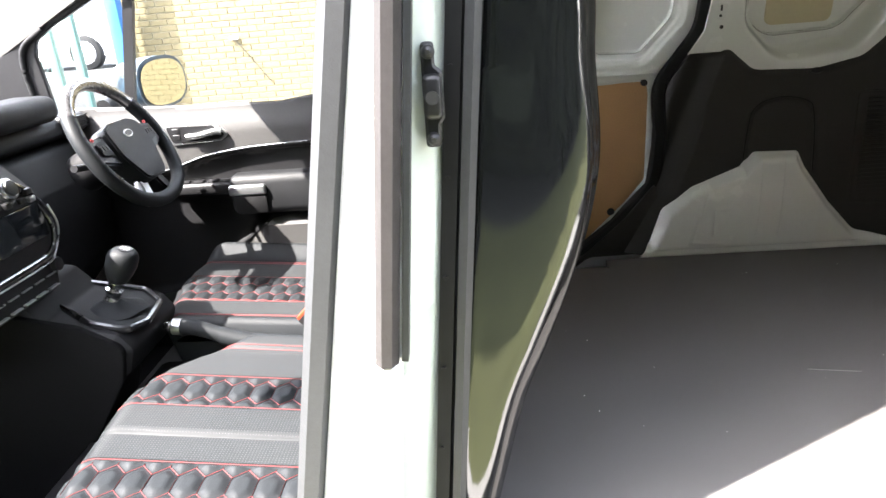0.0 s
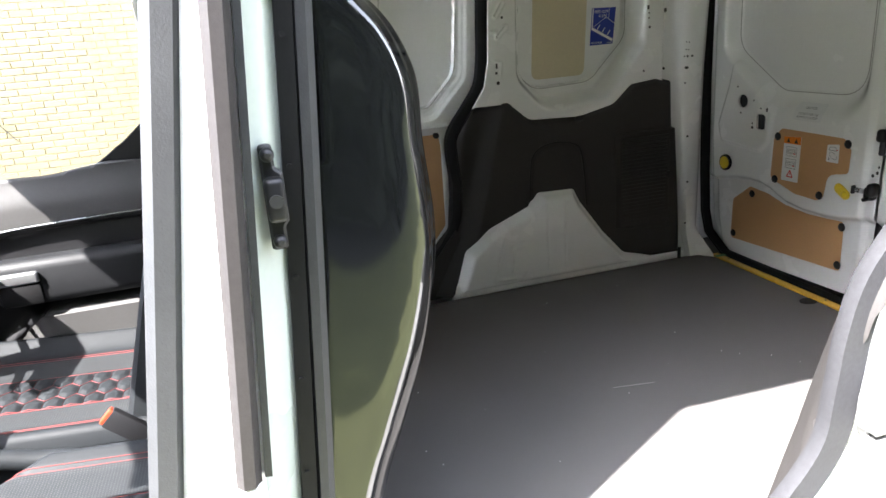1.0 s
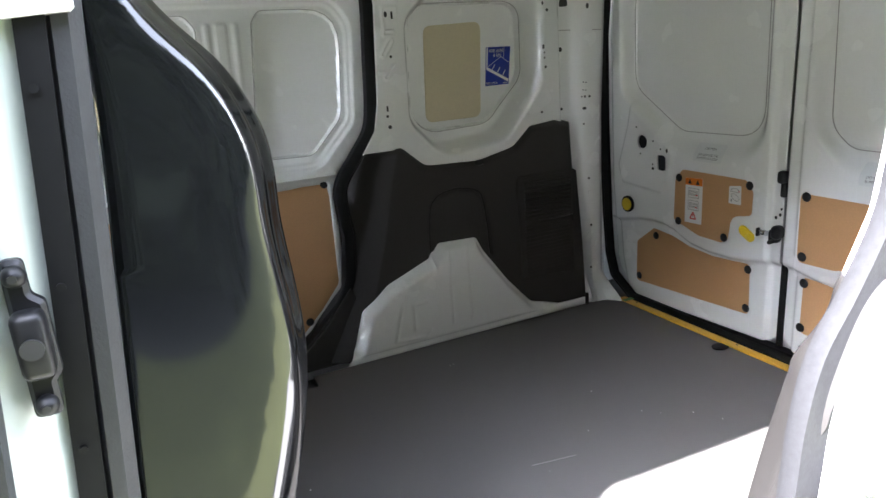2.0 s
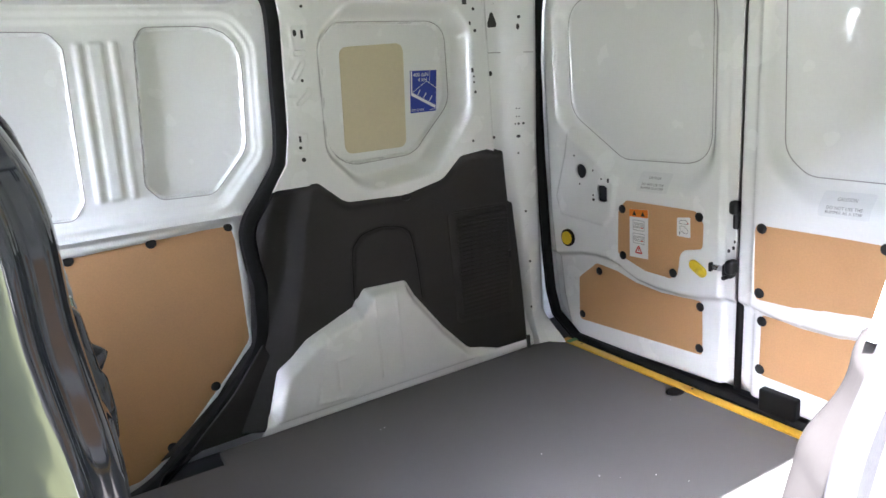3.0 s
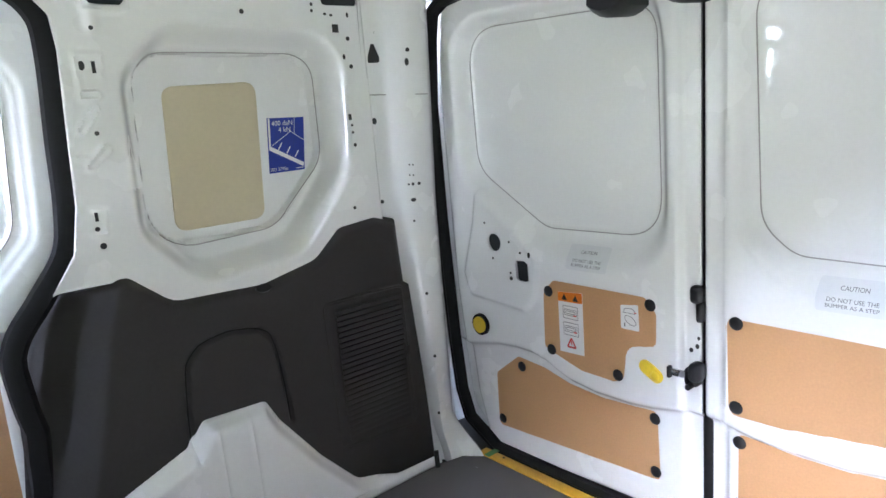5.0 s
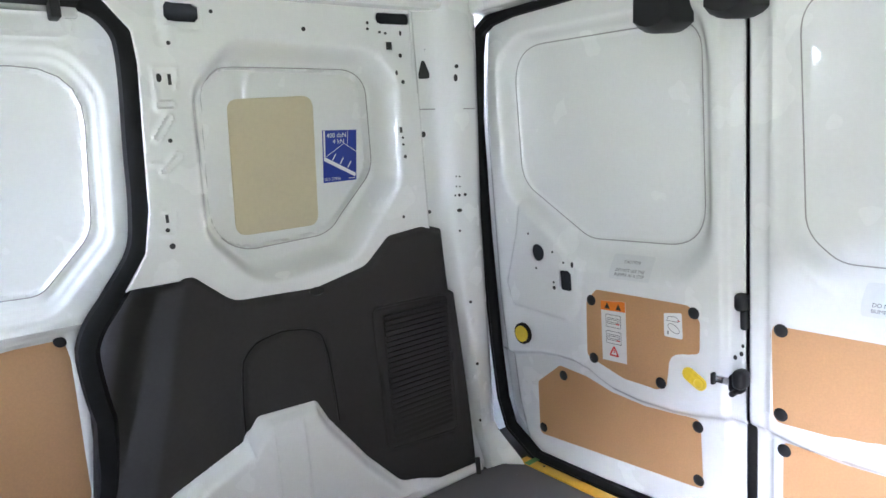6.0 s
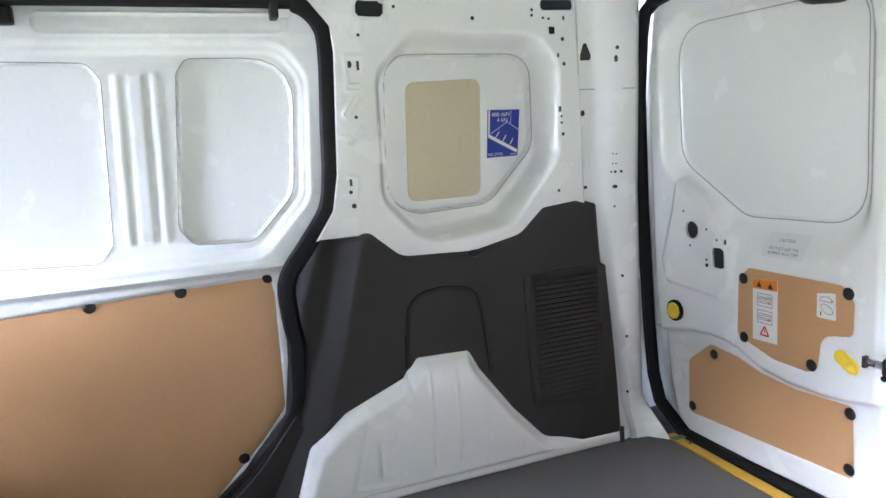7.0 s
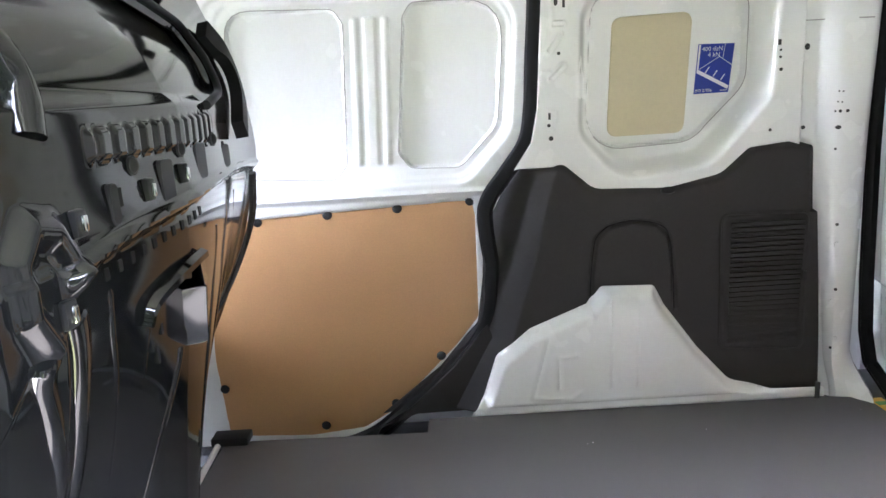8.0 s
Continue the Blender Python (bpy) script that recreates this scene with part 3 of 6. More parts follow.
SWAGE_U, SWAGE_V = (0.027, 0.09, 0.147, 0.234, 0.308, 0.345, 0.376, 0.424, 0.48, 0.543, 0.664), (0.291, 0.279, 0.274, 0.275, 0.286, 0.300, 0.316, 0.329, 0.331, 0.326, 0.302)
BOSS = rounded([(0.585, 0.740), (0.605, 0.64), (0.650, 0.50), (0.630, 0.435), (0.43, 0.420), (0.390, 0.46), (0.376, 0.56), (0.42, 0.61), (0.50, 0.69)], 0.02, 4)


def rear_depth(win, dish, up, lo):
    def depth(u, v):
        side = np.where(u > -0.0245, u, -0.049 - u)
        d = 1.640 + 0.022 * ease((np.interp(side, SWAGE_U, SWAGE_V) - v) / 0.024)
        d = d + 0.012 * ease((0.026 - side) / 0.016) + 0.018 * ease((side - np.interp(v, [0.0, 0.15, 0.45, 1.0, 1.2], [0.600, 0.640, 0.672, 0.685, 0.66])) / 0.03) - 0.007 * press(u, v, BOSS, 0.012)
        d = d + 0.040 * ease(sd(u, v, dish) / (sd(u, v, dish) - np.maximum(sd(u, v, win), 0) - 1e-6)) * (sd(u, v, dish) < 0) + 0.004 * press(u, v, win, 0.006)
        d = d + 0.006 * press(u, v, up, 0.012) + 0.004 * press(u, v, lo, 0.012)
        return d
    return depth


def bead(name, outline, place, depth, parent, r=0.0017, shift=0.0, closed=True):
    """A thin grey line along a pressed sheet's outline: sealant, and gaps drawn by colour."""
    arr = np.array(outline)
    pts = [place(u, v, d + shift) for (u, v), d in zip(outline, depth(arr[:, 0], arr[:, 1]))]
    keep = [p for i, p in enumerate(pts) if i == 0 or (Vector(p) - Vector(pts[i - 1])).length > 0.002]
    tube(name, keep, BEAD, parent, "thin grey line along sealant and panel gaps", r=r, seg=6, closed=closed, up=(0.3, 0.2, 0.9))


door_2 = empty("door_2", "closed white rear door with two brown hardboard linings", "rear door", kind="structure")
door_3 = empty("door_3", "closed white rear door with wide hardboard linings", "rear door", kind="structure")
dep2, dep3 = rear_depth(R_WIN, R_DISH, R_UP, R_LO), rear_depth(L_WIN, L_DISH, L_UP, L_LO)
sheet("door_skin", R_OUT, 0.005, dep2, rear_place, WHITE, door_2, thick=0.004, holes=[CUT_C, CUT_D])
sheet("door_skin", L_OUT, 0.007, dep3, rear_place, WHITE, door_3, thick=0.02)
for door, shape, d, plugs in ((door_2, R_UP, 1.6415, ((0.357, 0.488), (0.085, 0.499), (0.355, 0.343), (0.168, 0.325))),
                              (door_2, R_LO, 1.6635, ((0.478, 0.262), (0.560, 0.092), (0.092, 0.237), (0.092, 0.112))),
                              (door_3, L_UP, 1.6415, ((-0.094, 0.494), (-0.376, 0.490), (-0.095, 0.327), (-0.395, 0.349))),
                              (door_3, L_LO, 1.6635, ((-0.092, 0.245), (-0.092, 0.112), (-0.545, 0.10), (-0.48, 0.285)))):
    b = plate("lining_board", shape, rear_place, d + 0.003, d, BOARD, door, "brown hardboard lining panel")
    for u, v in plugs:
        plug(b, rear_place, u, v, d - 0.001)
# seal round the rear opening
rp = rounded([(-0.58, 0.002, 0.03), (0.578, 0.002, 0.03), (0.632, 0.036, 0.03), (0.660, 0.075, 0.04), (0.684, 0.16, 0.03), (0.699, 0.31, 0.03), (0.716, 0.64, 0.03), (0.720, 0.95, 0.03), (0.704, 1.11, 0.05), (0.690, 1.172, 0.03),
              (0.648, 1.194, 0.03), (0.57, 1.203, 0.03), (-0.62, 1.203, 0.03), (-0.71, 1.11, 0.05), (-0.72, 0.95, 0.03), (-0.70, 0.31, 0.03), (-0.684, 0.16, 0.03), (-0.64, 0.045, 0.03)], 0.03, 6)
tube("rear_door_seal", [(1.628 + 0.024 * float(ease(np.array([(0.10 - z) / 0.08]))[0]), y, z) for y, z in rp], RUBBER, None, "black rubber seal round the rear doorway",
     profile=[(-0.015, -0.012), (-0.015, 0.006), (-0.008, 0.014), (-0.002, 0.011), (0.003, 0.014), (0.010, 0.011), (0.016, 0.004), (0.016, -0.012)], up=(-1, 0, 0), closed=True)
tagged(bpy.data.objects["rear_door_seal"], category="seal", kind="structure")
tube("door_gap_seal", [(1.672, -0.0245, z) for z in np.linspace(0.03, 1.19, 30)], RUBBER, None, "black rubber seal between the rear doors", r=0.010)
tagged(bpy.data.objects["door_gap_seal"], category="seal", kind="structure")

# load floor, with the cut-out by the side step
bm = bmesh.new()
fl = [(-0.075, -0.70), (0.50, -0.715), (0.62, -0.66), (1.53, -0.62), (1.600, -0.60), (1.600, 0.612), (1.50, 0.635), (0.548, 0.640), (0.434, 0.640), (0.431, 0.567), (0.229, 0.571), (-0.022, 0.578), (-0.095, 0.565)]
bot = [bm.verts.new((x, y, -0.018)) for x, y in fl]
topv = [bm.verts.new((x, y, 0.0)) for x, y in fl]
bm.faces.new(bot[::-1])
bm.faces.new(topv)
for i in range(len(fl)):
    j = (i + 1) % len(fl)
    bm.faces.new((bot[i], bot[j], topv[j], topv[i]))
tagged(part("floor", bm, FLOOR, None, "dark grey textured load floor board, lightly scuffed", smooth=False), category="floor", kind="structure")
bm = bmesh.new()
box(bm, 1.598, 1.630, -0.64, 0.600, -0.02, 0.005, 0.002)
sill = tagged(part("sill_strip", bm, YELLOW, None, "worn yellow painted metal sill strip at the rear doors"), category="sill strip", kind="structure")
bm = bmesh.new()
box(bm, -1.0, 1.75, -0.86, 0.90, -0.16, -0.12, 0.004)
tagged(part("underfloor", bm, BLACK, None, "black steel underfloor of the van"), category="underfloor", kind="structure")
bm = bmesh.new()
box(bm, 1.60, 1.76, -0.80, 0.80, -0.12, -0.004, 0.004)
tagged(part("rear_sill", bm, BLACK, None, "black rear sill below the doors"), category="sill", kind="structure")

# roof, with its side rails
bm = bmesh.new()
box(bm, -0.75, 1.80, -0.758, 0.80, 1.285, 1.32, 0.01)
tagged(part("ceiling", bm, WHITE, None, "white steel roof panel of the load bay"), category="roof", kind="structure")
for s in (1, -1):
    bm = bmesh.new()
    box(bm, -0.60, 1.70, *sorted((s * 0.66, 0.80 if s > 0 else -0.742)), 1.215, 1.30, 0.015, 3)
    tagged(part("roof_rail", bm, WHITE, None, "white painted roof side rail over the doorway"), category="roof rail", kind="structure")
bm = bmesh.new()
box(bm, 1.56, 1.75, -0.80, 0.80, 1.205, 1.30, 0.015, 3)
tagged(part("rear_header", bm, WHITE, None, "white painted header over the rear doors"), category="header", kind="structure")


# ---------- bulkhead ----------
def edge_x(v):
    return 0.022 + (v - 0.9) * 0.084


def bulk_base(u, v):
    near = curve(v, [-0.15, 0.06, 0.20, 0.33, 0.41, 0.536, 0.645, 0.78, 0.88, 0.93, 0.97, 1.10, 1.30],
                     [-0.06, 0.004, 0.04, 0.076, 0.11, 0.157, 0.177, 0.17, 0.162, 0.135, 0.096, 0.03, 0.0])
    away = curve(v, [-0.15, 0.06, 0.19, 0.38, 0.56, 0.70, 0.85, 0.97, 1.1, 1.3], [-0.20, -0.15, -0.124, -0.04, 0.028, 0.06, 0.06, 0.03, -0.02, -0.06])
    k = np.clip(curve(u, [-0.72, -0.695, -0.675, -0.655, -0.62, -0.56, -0.40], [0, 0.02, 0.58, 0.82, 0.93, 0.99, 1.0]), 0, 1)
    mid = curve(v, [-0.15, 0.06, 0.20, 0.33, 0.41, 0.536, 0.645, 0.78, 0.88, 0.93, 0.97, 1.10, 1.30],
                   [0.06, 0.09, 0.112, 0.128, 0.140, 0.160, 0.177, 0.17, 0.162, 0.135, 0.096, 0.03, 0.0])
    near = near + (mid - near) * ease((u + 0.38) / 0.2)
    a = edge_x(v) + np.maximum(near - edge_x(v), 0) * k
    s = np.clip((u + 0.1) / 0.76, 0, 1)
    s = 0.5 * s + 0.5 * s * s * (3 - 2 * s)
    return a * (1 - s) + away * s - 0.016 * ease((u + 0.62) / 0.14)


def view_coords(u, v):
    """Drawing coordinates, scaled about the camera's last position so pressings fit its view."""
    return (u + 0.99) / 1.044 - 0.99, 0.83 - (0.83 - v) / 1.044


B_WIN = rounded([(-0.60, 0.838), (0.02, 0.845), (0.19, 0.868), (0.26, 0.985), (0.01, 1.02), (-0.30, 1.03), (-0.60, 1.02)], 0.06, 7)
B_BOSS = [(-0.497, 0.655), (-0.520, 0.690), (-0.515, 0.728), (-0.488, 0.752), (-0.458, 0.745), (-0.444, 0.715), (-0.450, 0.690)]
B_PLATE = rounded([(-0.60, 0.60), (-0.515, 0.645), (-0.42, 0.668), (-0.445, 0.70), (-0.47, 0.72), (-0.60, 0.72)], 0.012, 4)


def ledge_v(u):
    return curve(u, [-0.55, -0.44, -0.37, -0.225, 0.064, 0.42, 0.66], [0.695, 0.702, 0.711, 0.721, 0.732, 0.722, 0.71])


def bulk_depth(u, v):
    """The black bulkhead's pressings: window recess, corrugated band, rail ledge, ribs stepped towards the doorway, raised flap."""
    d = bulk_base(u, v)
    u, v = view_coords(u, v)
    mid = ease((u + 0.47) / 0.03) * ease((0.62 - u) / 0.05)
    rail = v - ledge_v(u)
    d = d + 0.011 * ease(1 - np.abs(rail - 0.004) / 0.012) * mid
    d = d - 0.016 * ease((-0.004 - rail) / 0.012) * ease((v + 0.05) / 0.2) * mid
    d = d - 0.014 * press(u, v, B_WIN, 0.02)
    gap = ease(1.25 - np.abs((u + 0.375) / 0.0332 % 1.0 - 0.5) / 0.20)
    band = ease((v - 0.790) / 0.008) * ease((0.826 + 0.03 * (u + 0.36) - v) / 0.008) * ease((u + 0.375) / 0.008) * ease((0.045 - u) / 0.008)
    d = d + 0.006 * (1 - gap) * band
    d = d + 0.003 * press(u, v, B_PLATE, 0.008)
    d = d + 0.013 * ease(1 - line_dist(u, v, B_BOSS) / 0.022)
    d = d - 0.008 * ease(1 - line_dist(u, v, [(-0.66, 1.0), (-0.655, 0.85), (-0.64, 0.45), (-0.60, 0.2)]) / 0.02)
    return d


bulkhead = empty("bulkhead", "glossy black pressed-steel bulkhead behind the seats", "bulkhead", kind="structure")
sheet("bulkhead_panel", rounded([(-0.700, -0.12), (0.665, -0.12), (0.665, 0.75), (0.60, 0.95), (0.58, 1.28), (-0.69, 1.28)], 0.02, 3), 0.0034, bulk_depth, rear_place, GLOSSBLACK, bulkhead, thick=-0.008)


def on_bulk(u, v, out=0.0):
    # scaled out from the camera's last position, to fit its view
    u, v = (u + 0.99) * 1.044 - 0.99, 0.83 - (0.83 - v) * 1.044
    return Vector((float(bulk_depth(np.array([u]), np.array([v]))[0]) + out, u, v))


for u, v in ((-0.288, 0.783), (-0.149, 0.791), (0.017, 0.795)):
    bm = bmesh.new()
    bmesh.ops.create_uvsphere(bm, u_segments=14, v_segments=8, radius=0.009, matrix=Matrix.Translation(on_bulk(u, v, 0.003)) @ Matrix.Diagonal((0.55, 1, 1, 1)))
    cyl(bm, Matrix.Translation(on_bulk(u, v, 0.001)) @ pose(0, 0, 0, 0, 90, 0), 0.011, 0.004, 18)
    part("bolt", bm, BLACK, bulkhead, "black domed bolt")
for u, v in ((-0.263, 0.754), (-0.155, 0.761), (-0.417, 0.744), (-0.468, 0.677)):
    c = on_bulk(u, v)
    u, v = c.y, c.z
    bm = bmesh.new()
    box(bm, c.x - 0.004, c.x + 0.006, u - 0.010, u + 0.010, v - 0.013, v + 0.013, 0.003)
    clip = part("clip", bm, BLACK, bulkhead, "black nut clip with a bright stud")
    bm = bmesh.new()
    box(bm, c.x + 0.005, c.x + 0.010, u - 0.004, u + 0.004, v - 0.008, v + 0.008, 0.002)
    part("stud", bm, CHROME, clip, "bright zinc stud")
for u, v, w, h in ((-0.207, 0.758, 0.020, 0.026), (-0.065, 0.769, 0.021, 0.026), (-0.345, 0.750, 0.010, 0.022), (0.144, 0.762, 0.02, 0.02)):
    c = on_bulk(u, v)
    u, v = c.y, c.z
    pts = rounded([(u - w, v - h), (u + w, v - h), (u + w, v + h), (u - w, v + h)], 0.008, 4)
    plate("recess_cup", pts, rear_place, c.x - 0.004, c.x + 0.003, BLACK, bulkhead, "black pressed cup")
for k in range(11):
    c = on_bulk(-0.360 + k * 0.0296, 0.684 + k * 0.0016)
    u, v = c.y, c.z
    plate("slot", [(u - 0.004, v - 0.007), (u + 0.004, v - 0.006), (u + 0.004, v + 0.006), (u - 0.004, v + 0.006)], rear_place, c.x - 0.003, c.x + 0.0015, RUBBER, bulkhead, bevel=0)
strip = spline([on_bulk(0.350, 0.992, 0.015), on_bulk(0.395, 0.955, 0.018), on_bulk(0.392, 0.911, 0.018), on_bulk(0.350, 0.860, 0.018), on_bulk(0.272, 0.800, 0.018)], 6)
tube("foam_strip", strip, RUBBER, bulkhead, "thick black foam edge strip", profile=[(-0.02, -0.012), (-0.02, 0.012), (0.02, 0.012), (0.02, -0.012)], up=(1, 0, 0))
# ribs pressed into the lower panel, steep towards the doorway; scale of the section, points from the top down
RIB = [(0.016, -0.014), (0.0145, 0.002), (0.011, 0.0085), (0.005, 0.011), (-0.006, 0.010), (-0.020, 0.004), (-0.040, -0.014)]
for size, pts in ((1.15, ((-0.508, 0.652), (-0.502, 0.625), (-0.486, 0.575), (-0.462, 0.508), (-0.445, 0.42), (-0.43, 0.30))), (1.25, ((-0.424, 0.662), (-0.420, 0.635), (-0.418, 0.584), (-0.405, 0.50), (-0.392, 0.40), (-0.385, 0.28))),
                  (0.70, ((-0.358, 0.668), (-0.357, 0.621), (-0.347, 0.574), (-0.335, 0.50), (-0.325, 0.40), (-0.32, 0.28))), (0.9, ((-0.166, 0.536), (-0.174, 0.515), (-0.200, 0.480), (-0.235, 0.432), (-0.265, 0.36), (-0.29, 0.26))),
                  (0.6, ((-0.272, 0.600), (-0.275, 0.56), (-0.283, 0.50), (-0.295, 0.42), (-0.305, 0.34))), (0.9, ((0.05, 0.66), (0.03, 0.50), (0.0, 0.30), (-0.02, 0.12))), (0.9, ((0.20, 0.68), (0.20, 0.50), (0.19, 0.30), (0.18, 0.12))),
                  (0.9, ((0.34, 0.68), (0.36, 0.50), (0.36, 0.30), (0.36, 0.12)))):
    line = spline([on_bulk(u, v, -0.004) for u, v in pts], 7)
    n = len(line) - 1
    tube("pressed_rib", line, GLOSSBLACK, bulkhead, "rounded pressed rib", profile=[(a * size, b * size * 0.75) for a, b in RIB], up=(1, 0, 0), taper=[min(1.0, 0.75 + k / 3) * (1 - 0.45 * k / n) for k in range(n + 1)])
tube("flap_lip", spline([on_bulk(-0.284, 0.604, 0.001), on_bulk(-0.270, 0.626, 0.004), on_bulk(-0.19, 0.640, 0.006), on_bulk(-0.105, 0.646, 0.007)], 6), GLOSSBLACK, bulkhead, "folded lip of the steel flap",
     profile=[(-0.004, -0.009), (-0.009, 0.0), (-0.004, 0.009), (0.004, 0.009), (0.009, 0.0), (0.004, -0.009)], up=(1, 0, 0))
for name, corners in (("flap", ((-0.172, 0.612, -0.004), (-0.162, 0.616, 0.030), (-0.142, 0.532, 0.030), (-0.150, 0.530, -0.004))), ("flap_return", ((-0.162, 0.616, 0.030), (-0.090, 0.612, 0.0), (-0.110, 0.540, 0.0), (-0.142, 0.532, 0.030))),
                      ("flap_tab", ((-0.130, 0.640, 0.010), (-0.105, 0.646, 0.010), (-0.050, 0.600, 0.004), (-0.090, 0.590, 0.010)))):
    bm = bmesh.new()
    f = bm.faces.new([bm.verts.new(on_bulk(*c)) for c in corners])
    for g in bmesh.ops.extrude_face_region(bm, geom=[f])["geom"]:
        if isinstance(g, bmesh.types.BMVert):
            g.co.x -= 0.006
    bmesh.ops.recalc_face_normals(bm, faces=bm.faces)
    bmesh.ops.bevel(bm, geom=list(bm.edges), offset=0.0015, segments=2, affect="EDGES")
    part(name, bm, GLOSSBLACK, bulkhead, "folded glossy steel flap")
tube("window_seal", [on_bulk(u, v, 0.004) for u, v in B_WIN if u > -0.36], RUBBER, bulkhead, "black rubber edge round the window recess", r=0.0075, seg=10)
for u, v, w, h in ((-0.331, 0.755, 0.006, 0.010), (0.134, 0.775, 0.005, 0.012), (-0.245, 0.560, 0.003, 0.016), (-0.262, 0.575, 0.003, 0.010), (-0.235, 0.585, 0.003, 0.008)):
    c = on_bulk(u, v)
    u, v = c.y, c.z
    plate("slot", [(u - w, v - h), (u + w, v - h), (u + w, v + h), (u - w, v + h)], rear_place, c.x - 0.004, c.x + 0.0012, RUBBER, bulkhead, bevel=0)
tube("stiffener", spline([on_bulk(-0.47, 0.96, -0.005), on_bulk(-0.455, 0.90, 0.0), on_bulk(-0.445, 0.86, 0.0), on_bulk(-0.455, 0.82, -0.01)], 7), GLOSSBLACK, bulkhead, "rounded pressed stiffener", r=0.022, seg=14)
for dx, rr in ((0.0, 0.007), (0.022, 0.006), (0.04, 0.005)):
    pts = spline([on_bulk(0.50 - dx, 0.70, 0.025), on_bulk(0.52 - dx, 0.60, 0.03), on_bulk(0.49 - dx, 0.50, 0.022), on_bulk(0.44 - dx, 0.42, 0.004), on_bulk(0.38, 0.36, -0.03)], 6)
    tube("cable", pts, BLACK, bulkhead, "black wiring cable", r=rr, seg=8)


# ---------- near door pillar ----------
def px(v, x9, x3):
    """x on the leaning pillar, from its values at heights 0.9 and 0.3."""
    return x3 + (v - 0.3) / 0.6 * (x9 - x3)


pillar = empty("pillar_left", "white painted door pillar with rubber strips and latch striker", "pillar", kind="structure")
zs = np.linspace(-0.35, 1.26, 40)
loft("pillar_skin", [[(px(z, -0.112, -0.215), -0.72, z), (px(z, -0.108, -0.212), -0.765, z), (px(z, -0.095, -0.200), -0.775, z), (px(z, -0.060, -0.125), -0.772, z),
                      (px(z, -0.052, -0.112), -0.774, z), (px(z, -0.048, -0.107), -0.768, z)] for z in zs], WHITE, pillar, "white painted outer pillar skin in full sun")
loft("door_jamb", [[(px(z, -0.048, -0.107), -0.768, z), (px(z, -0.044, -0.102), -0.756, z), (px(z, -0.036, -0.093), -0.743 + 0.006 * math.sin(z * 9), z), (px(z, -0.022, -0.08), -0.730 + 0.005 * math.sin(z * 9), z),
                    (px(z, -0.008, -0.066), -0.716, z), (px(z, 0.0, -0.06), -0.708, z), (px(z, 0.01, -0.05), -0.70, z), (px(z, 0.02, -0.05), -0.66, z)] for z in zs], JAMB, pillar, "white painted door jamb, greenish shade in its colour")
tube("front_door_seal", [(px(z, -0.115, -0.225), -0.770, z) for z in zs], GREYRUB, pillar, "grey rubber front door seal",
     profile=[(-0.016, -0.012), (-0.016, 0.006), (-0.006, 0.014), (0.012, 0.012), (0.018, 0.0), (0.016, -0.012)], up=(0, -1, 0))
tube("rubber_strip", [(px(z, -0.064, -0.125), -0.782, z) for z in np.linspace(0.463, 1.26, 34)], BROWNRUB, pillar, "dark brown rubber edge strip",
     profile=[(-0.014, -0.012), (-0.014, 0.004), (-0.006, 0.012), (0.006, 0.010), (0.013, -0.002), (0.013, -0.012)], up=(0, -1, 0))
tube("strip_lip", [(px(z, -0.046, -0.104), -0.768, z) for z in np.linspace(0.463, 1.26, 34)], GREYRUB, pillar, "thin grey rubber lip", profile=[(-0.004, -0.012), (-0.004, 0.010), (0.004, 0.010), (0.004, -0.012)], up=(0, -1, 0))
tube("sliding_door_seal", [(px(z, 0.016, -0.036), -0.712, z) for z in zs], GREYRUB, pillar, "grey rubber sliding door seal",
     profile=[(-0.010, -0.012), (-0.011, 0.002), (-0.006, 0.012), (0.004, 0.013), (0.012, 0.004), (0.012, -0.012)], up=(0, -1, 0))
tube("seal_base", [(px(z, -0.002, -0.056), -0.716, z) for z in zs], RUBBER, pillar, "black rubber seal base", profile=[(-0.009, -0.012), (-0.009, 0.010), (0.009, 0.012), (0.009, -0.012)], up=(0, -1, 0))
for z in (0.92, 0.79, 0.668, 0.545, 0.421, 0.30):
    bm = bmesh.new()
    cyl(bm, pose(px(z, -0.004, -0.058), -0.7275, z, 90), 0.0030, 0.004, 10)
    part("pin_hole", bm, RUBBER, pillar)
at = px(0.765, -0.021, -0.081)
striker = plate("striker", rounded([(at - 0.010, 0.708), (at + 0.007, 0.708), (at + 0.007, 0.732), (at + 0.012, 0.738), (at + 0.012, 0.788), (at + 0.005, 0.794), (at + 0.005, 0.818), (at - 0.009, 0.818)], 0.005, 4),
                side_place(-1), 0.736, 0.748, BLACK, pillar, "black latch striker plate", bevel=0.003)
bm = bmesh.new()
box(bm, at - 0.009, at + 0.011, -0.764, -0.744, 0.740, 0.786, 0.006, 3)
part("striker_cup", bm, BLACK, striker)
bm = bmesh.new()
cyl(bm, pose(at + 0.001, -0.7645, 0.763, 90), 0.007, 0.003, 18)
part("latch_hole", bm, INK, striker)
for z in (0.718, 0.808):
    bm = bmesh.new()
    bmesh.ops.create_uvsphere(bm, u_segments=16, v_segments=8, radius=0.0075, matrix=pose(at - 0.001, -0.750, z))
    bolt = part("bolt", bm, BLACK, striker, "black domed bolt")
    bm = bmesh.new()
    cyl(bm, pose(at - 0.001, -0.7572, z, 90), 0.003, 0.002, 6)
    part("socket", bm, INK, striker)
bm = bmesh.new()
box(bm, px(0.41, -0.066, -0.126) - 0.016, px(0.41, -0.066, -0.126) + 0.020, -0.790, -0.760, 0.440, 0.465, 0.008, 3)
part("end_clip", bm, WHITE, pillar, "white end clip under the strip")


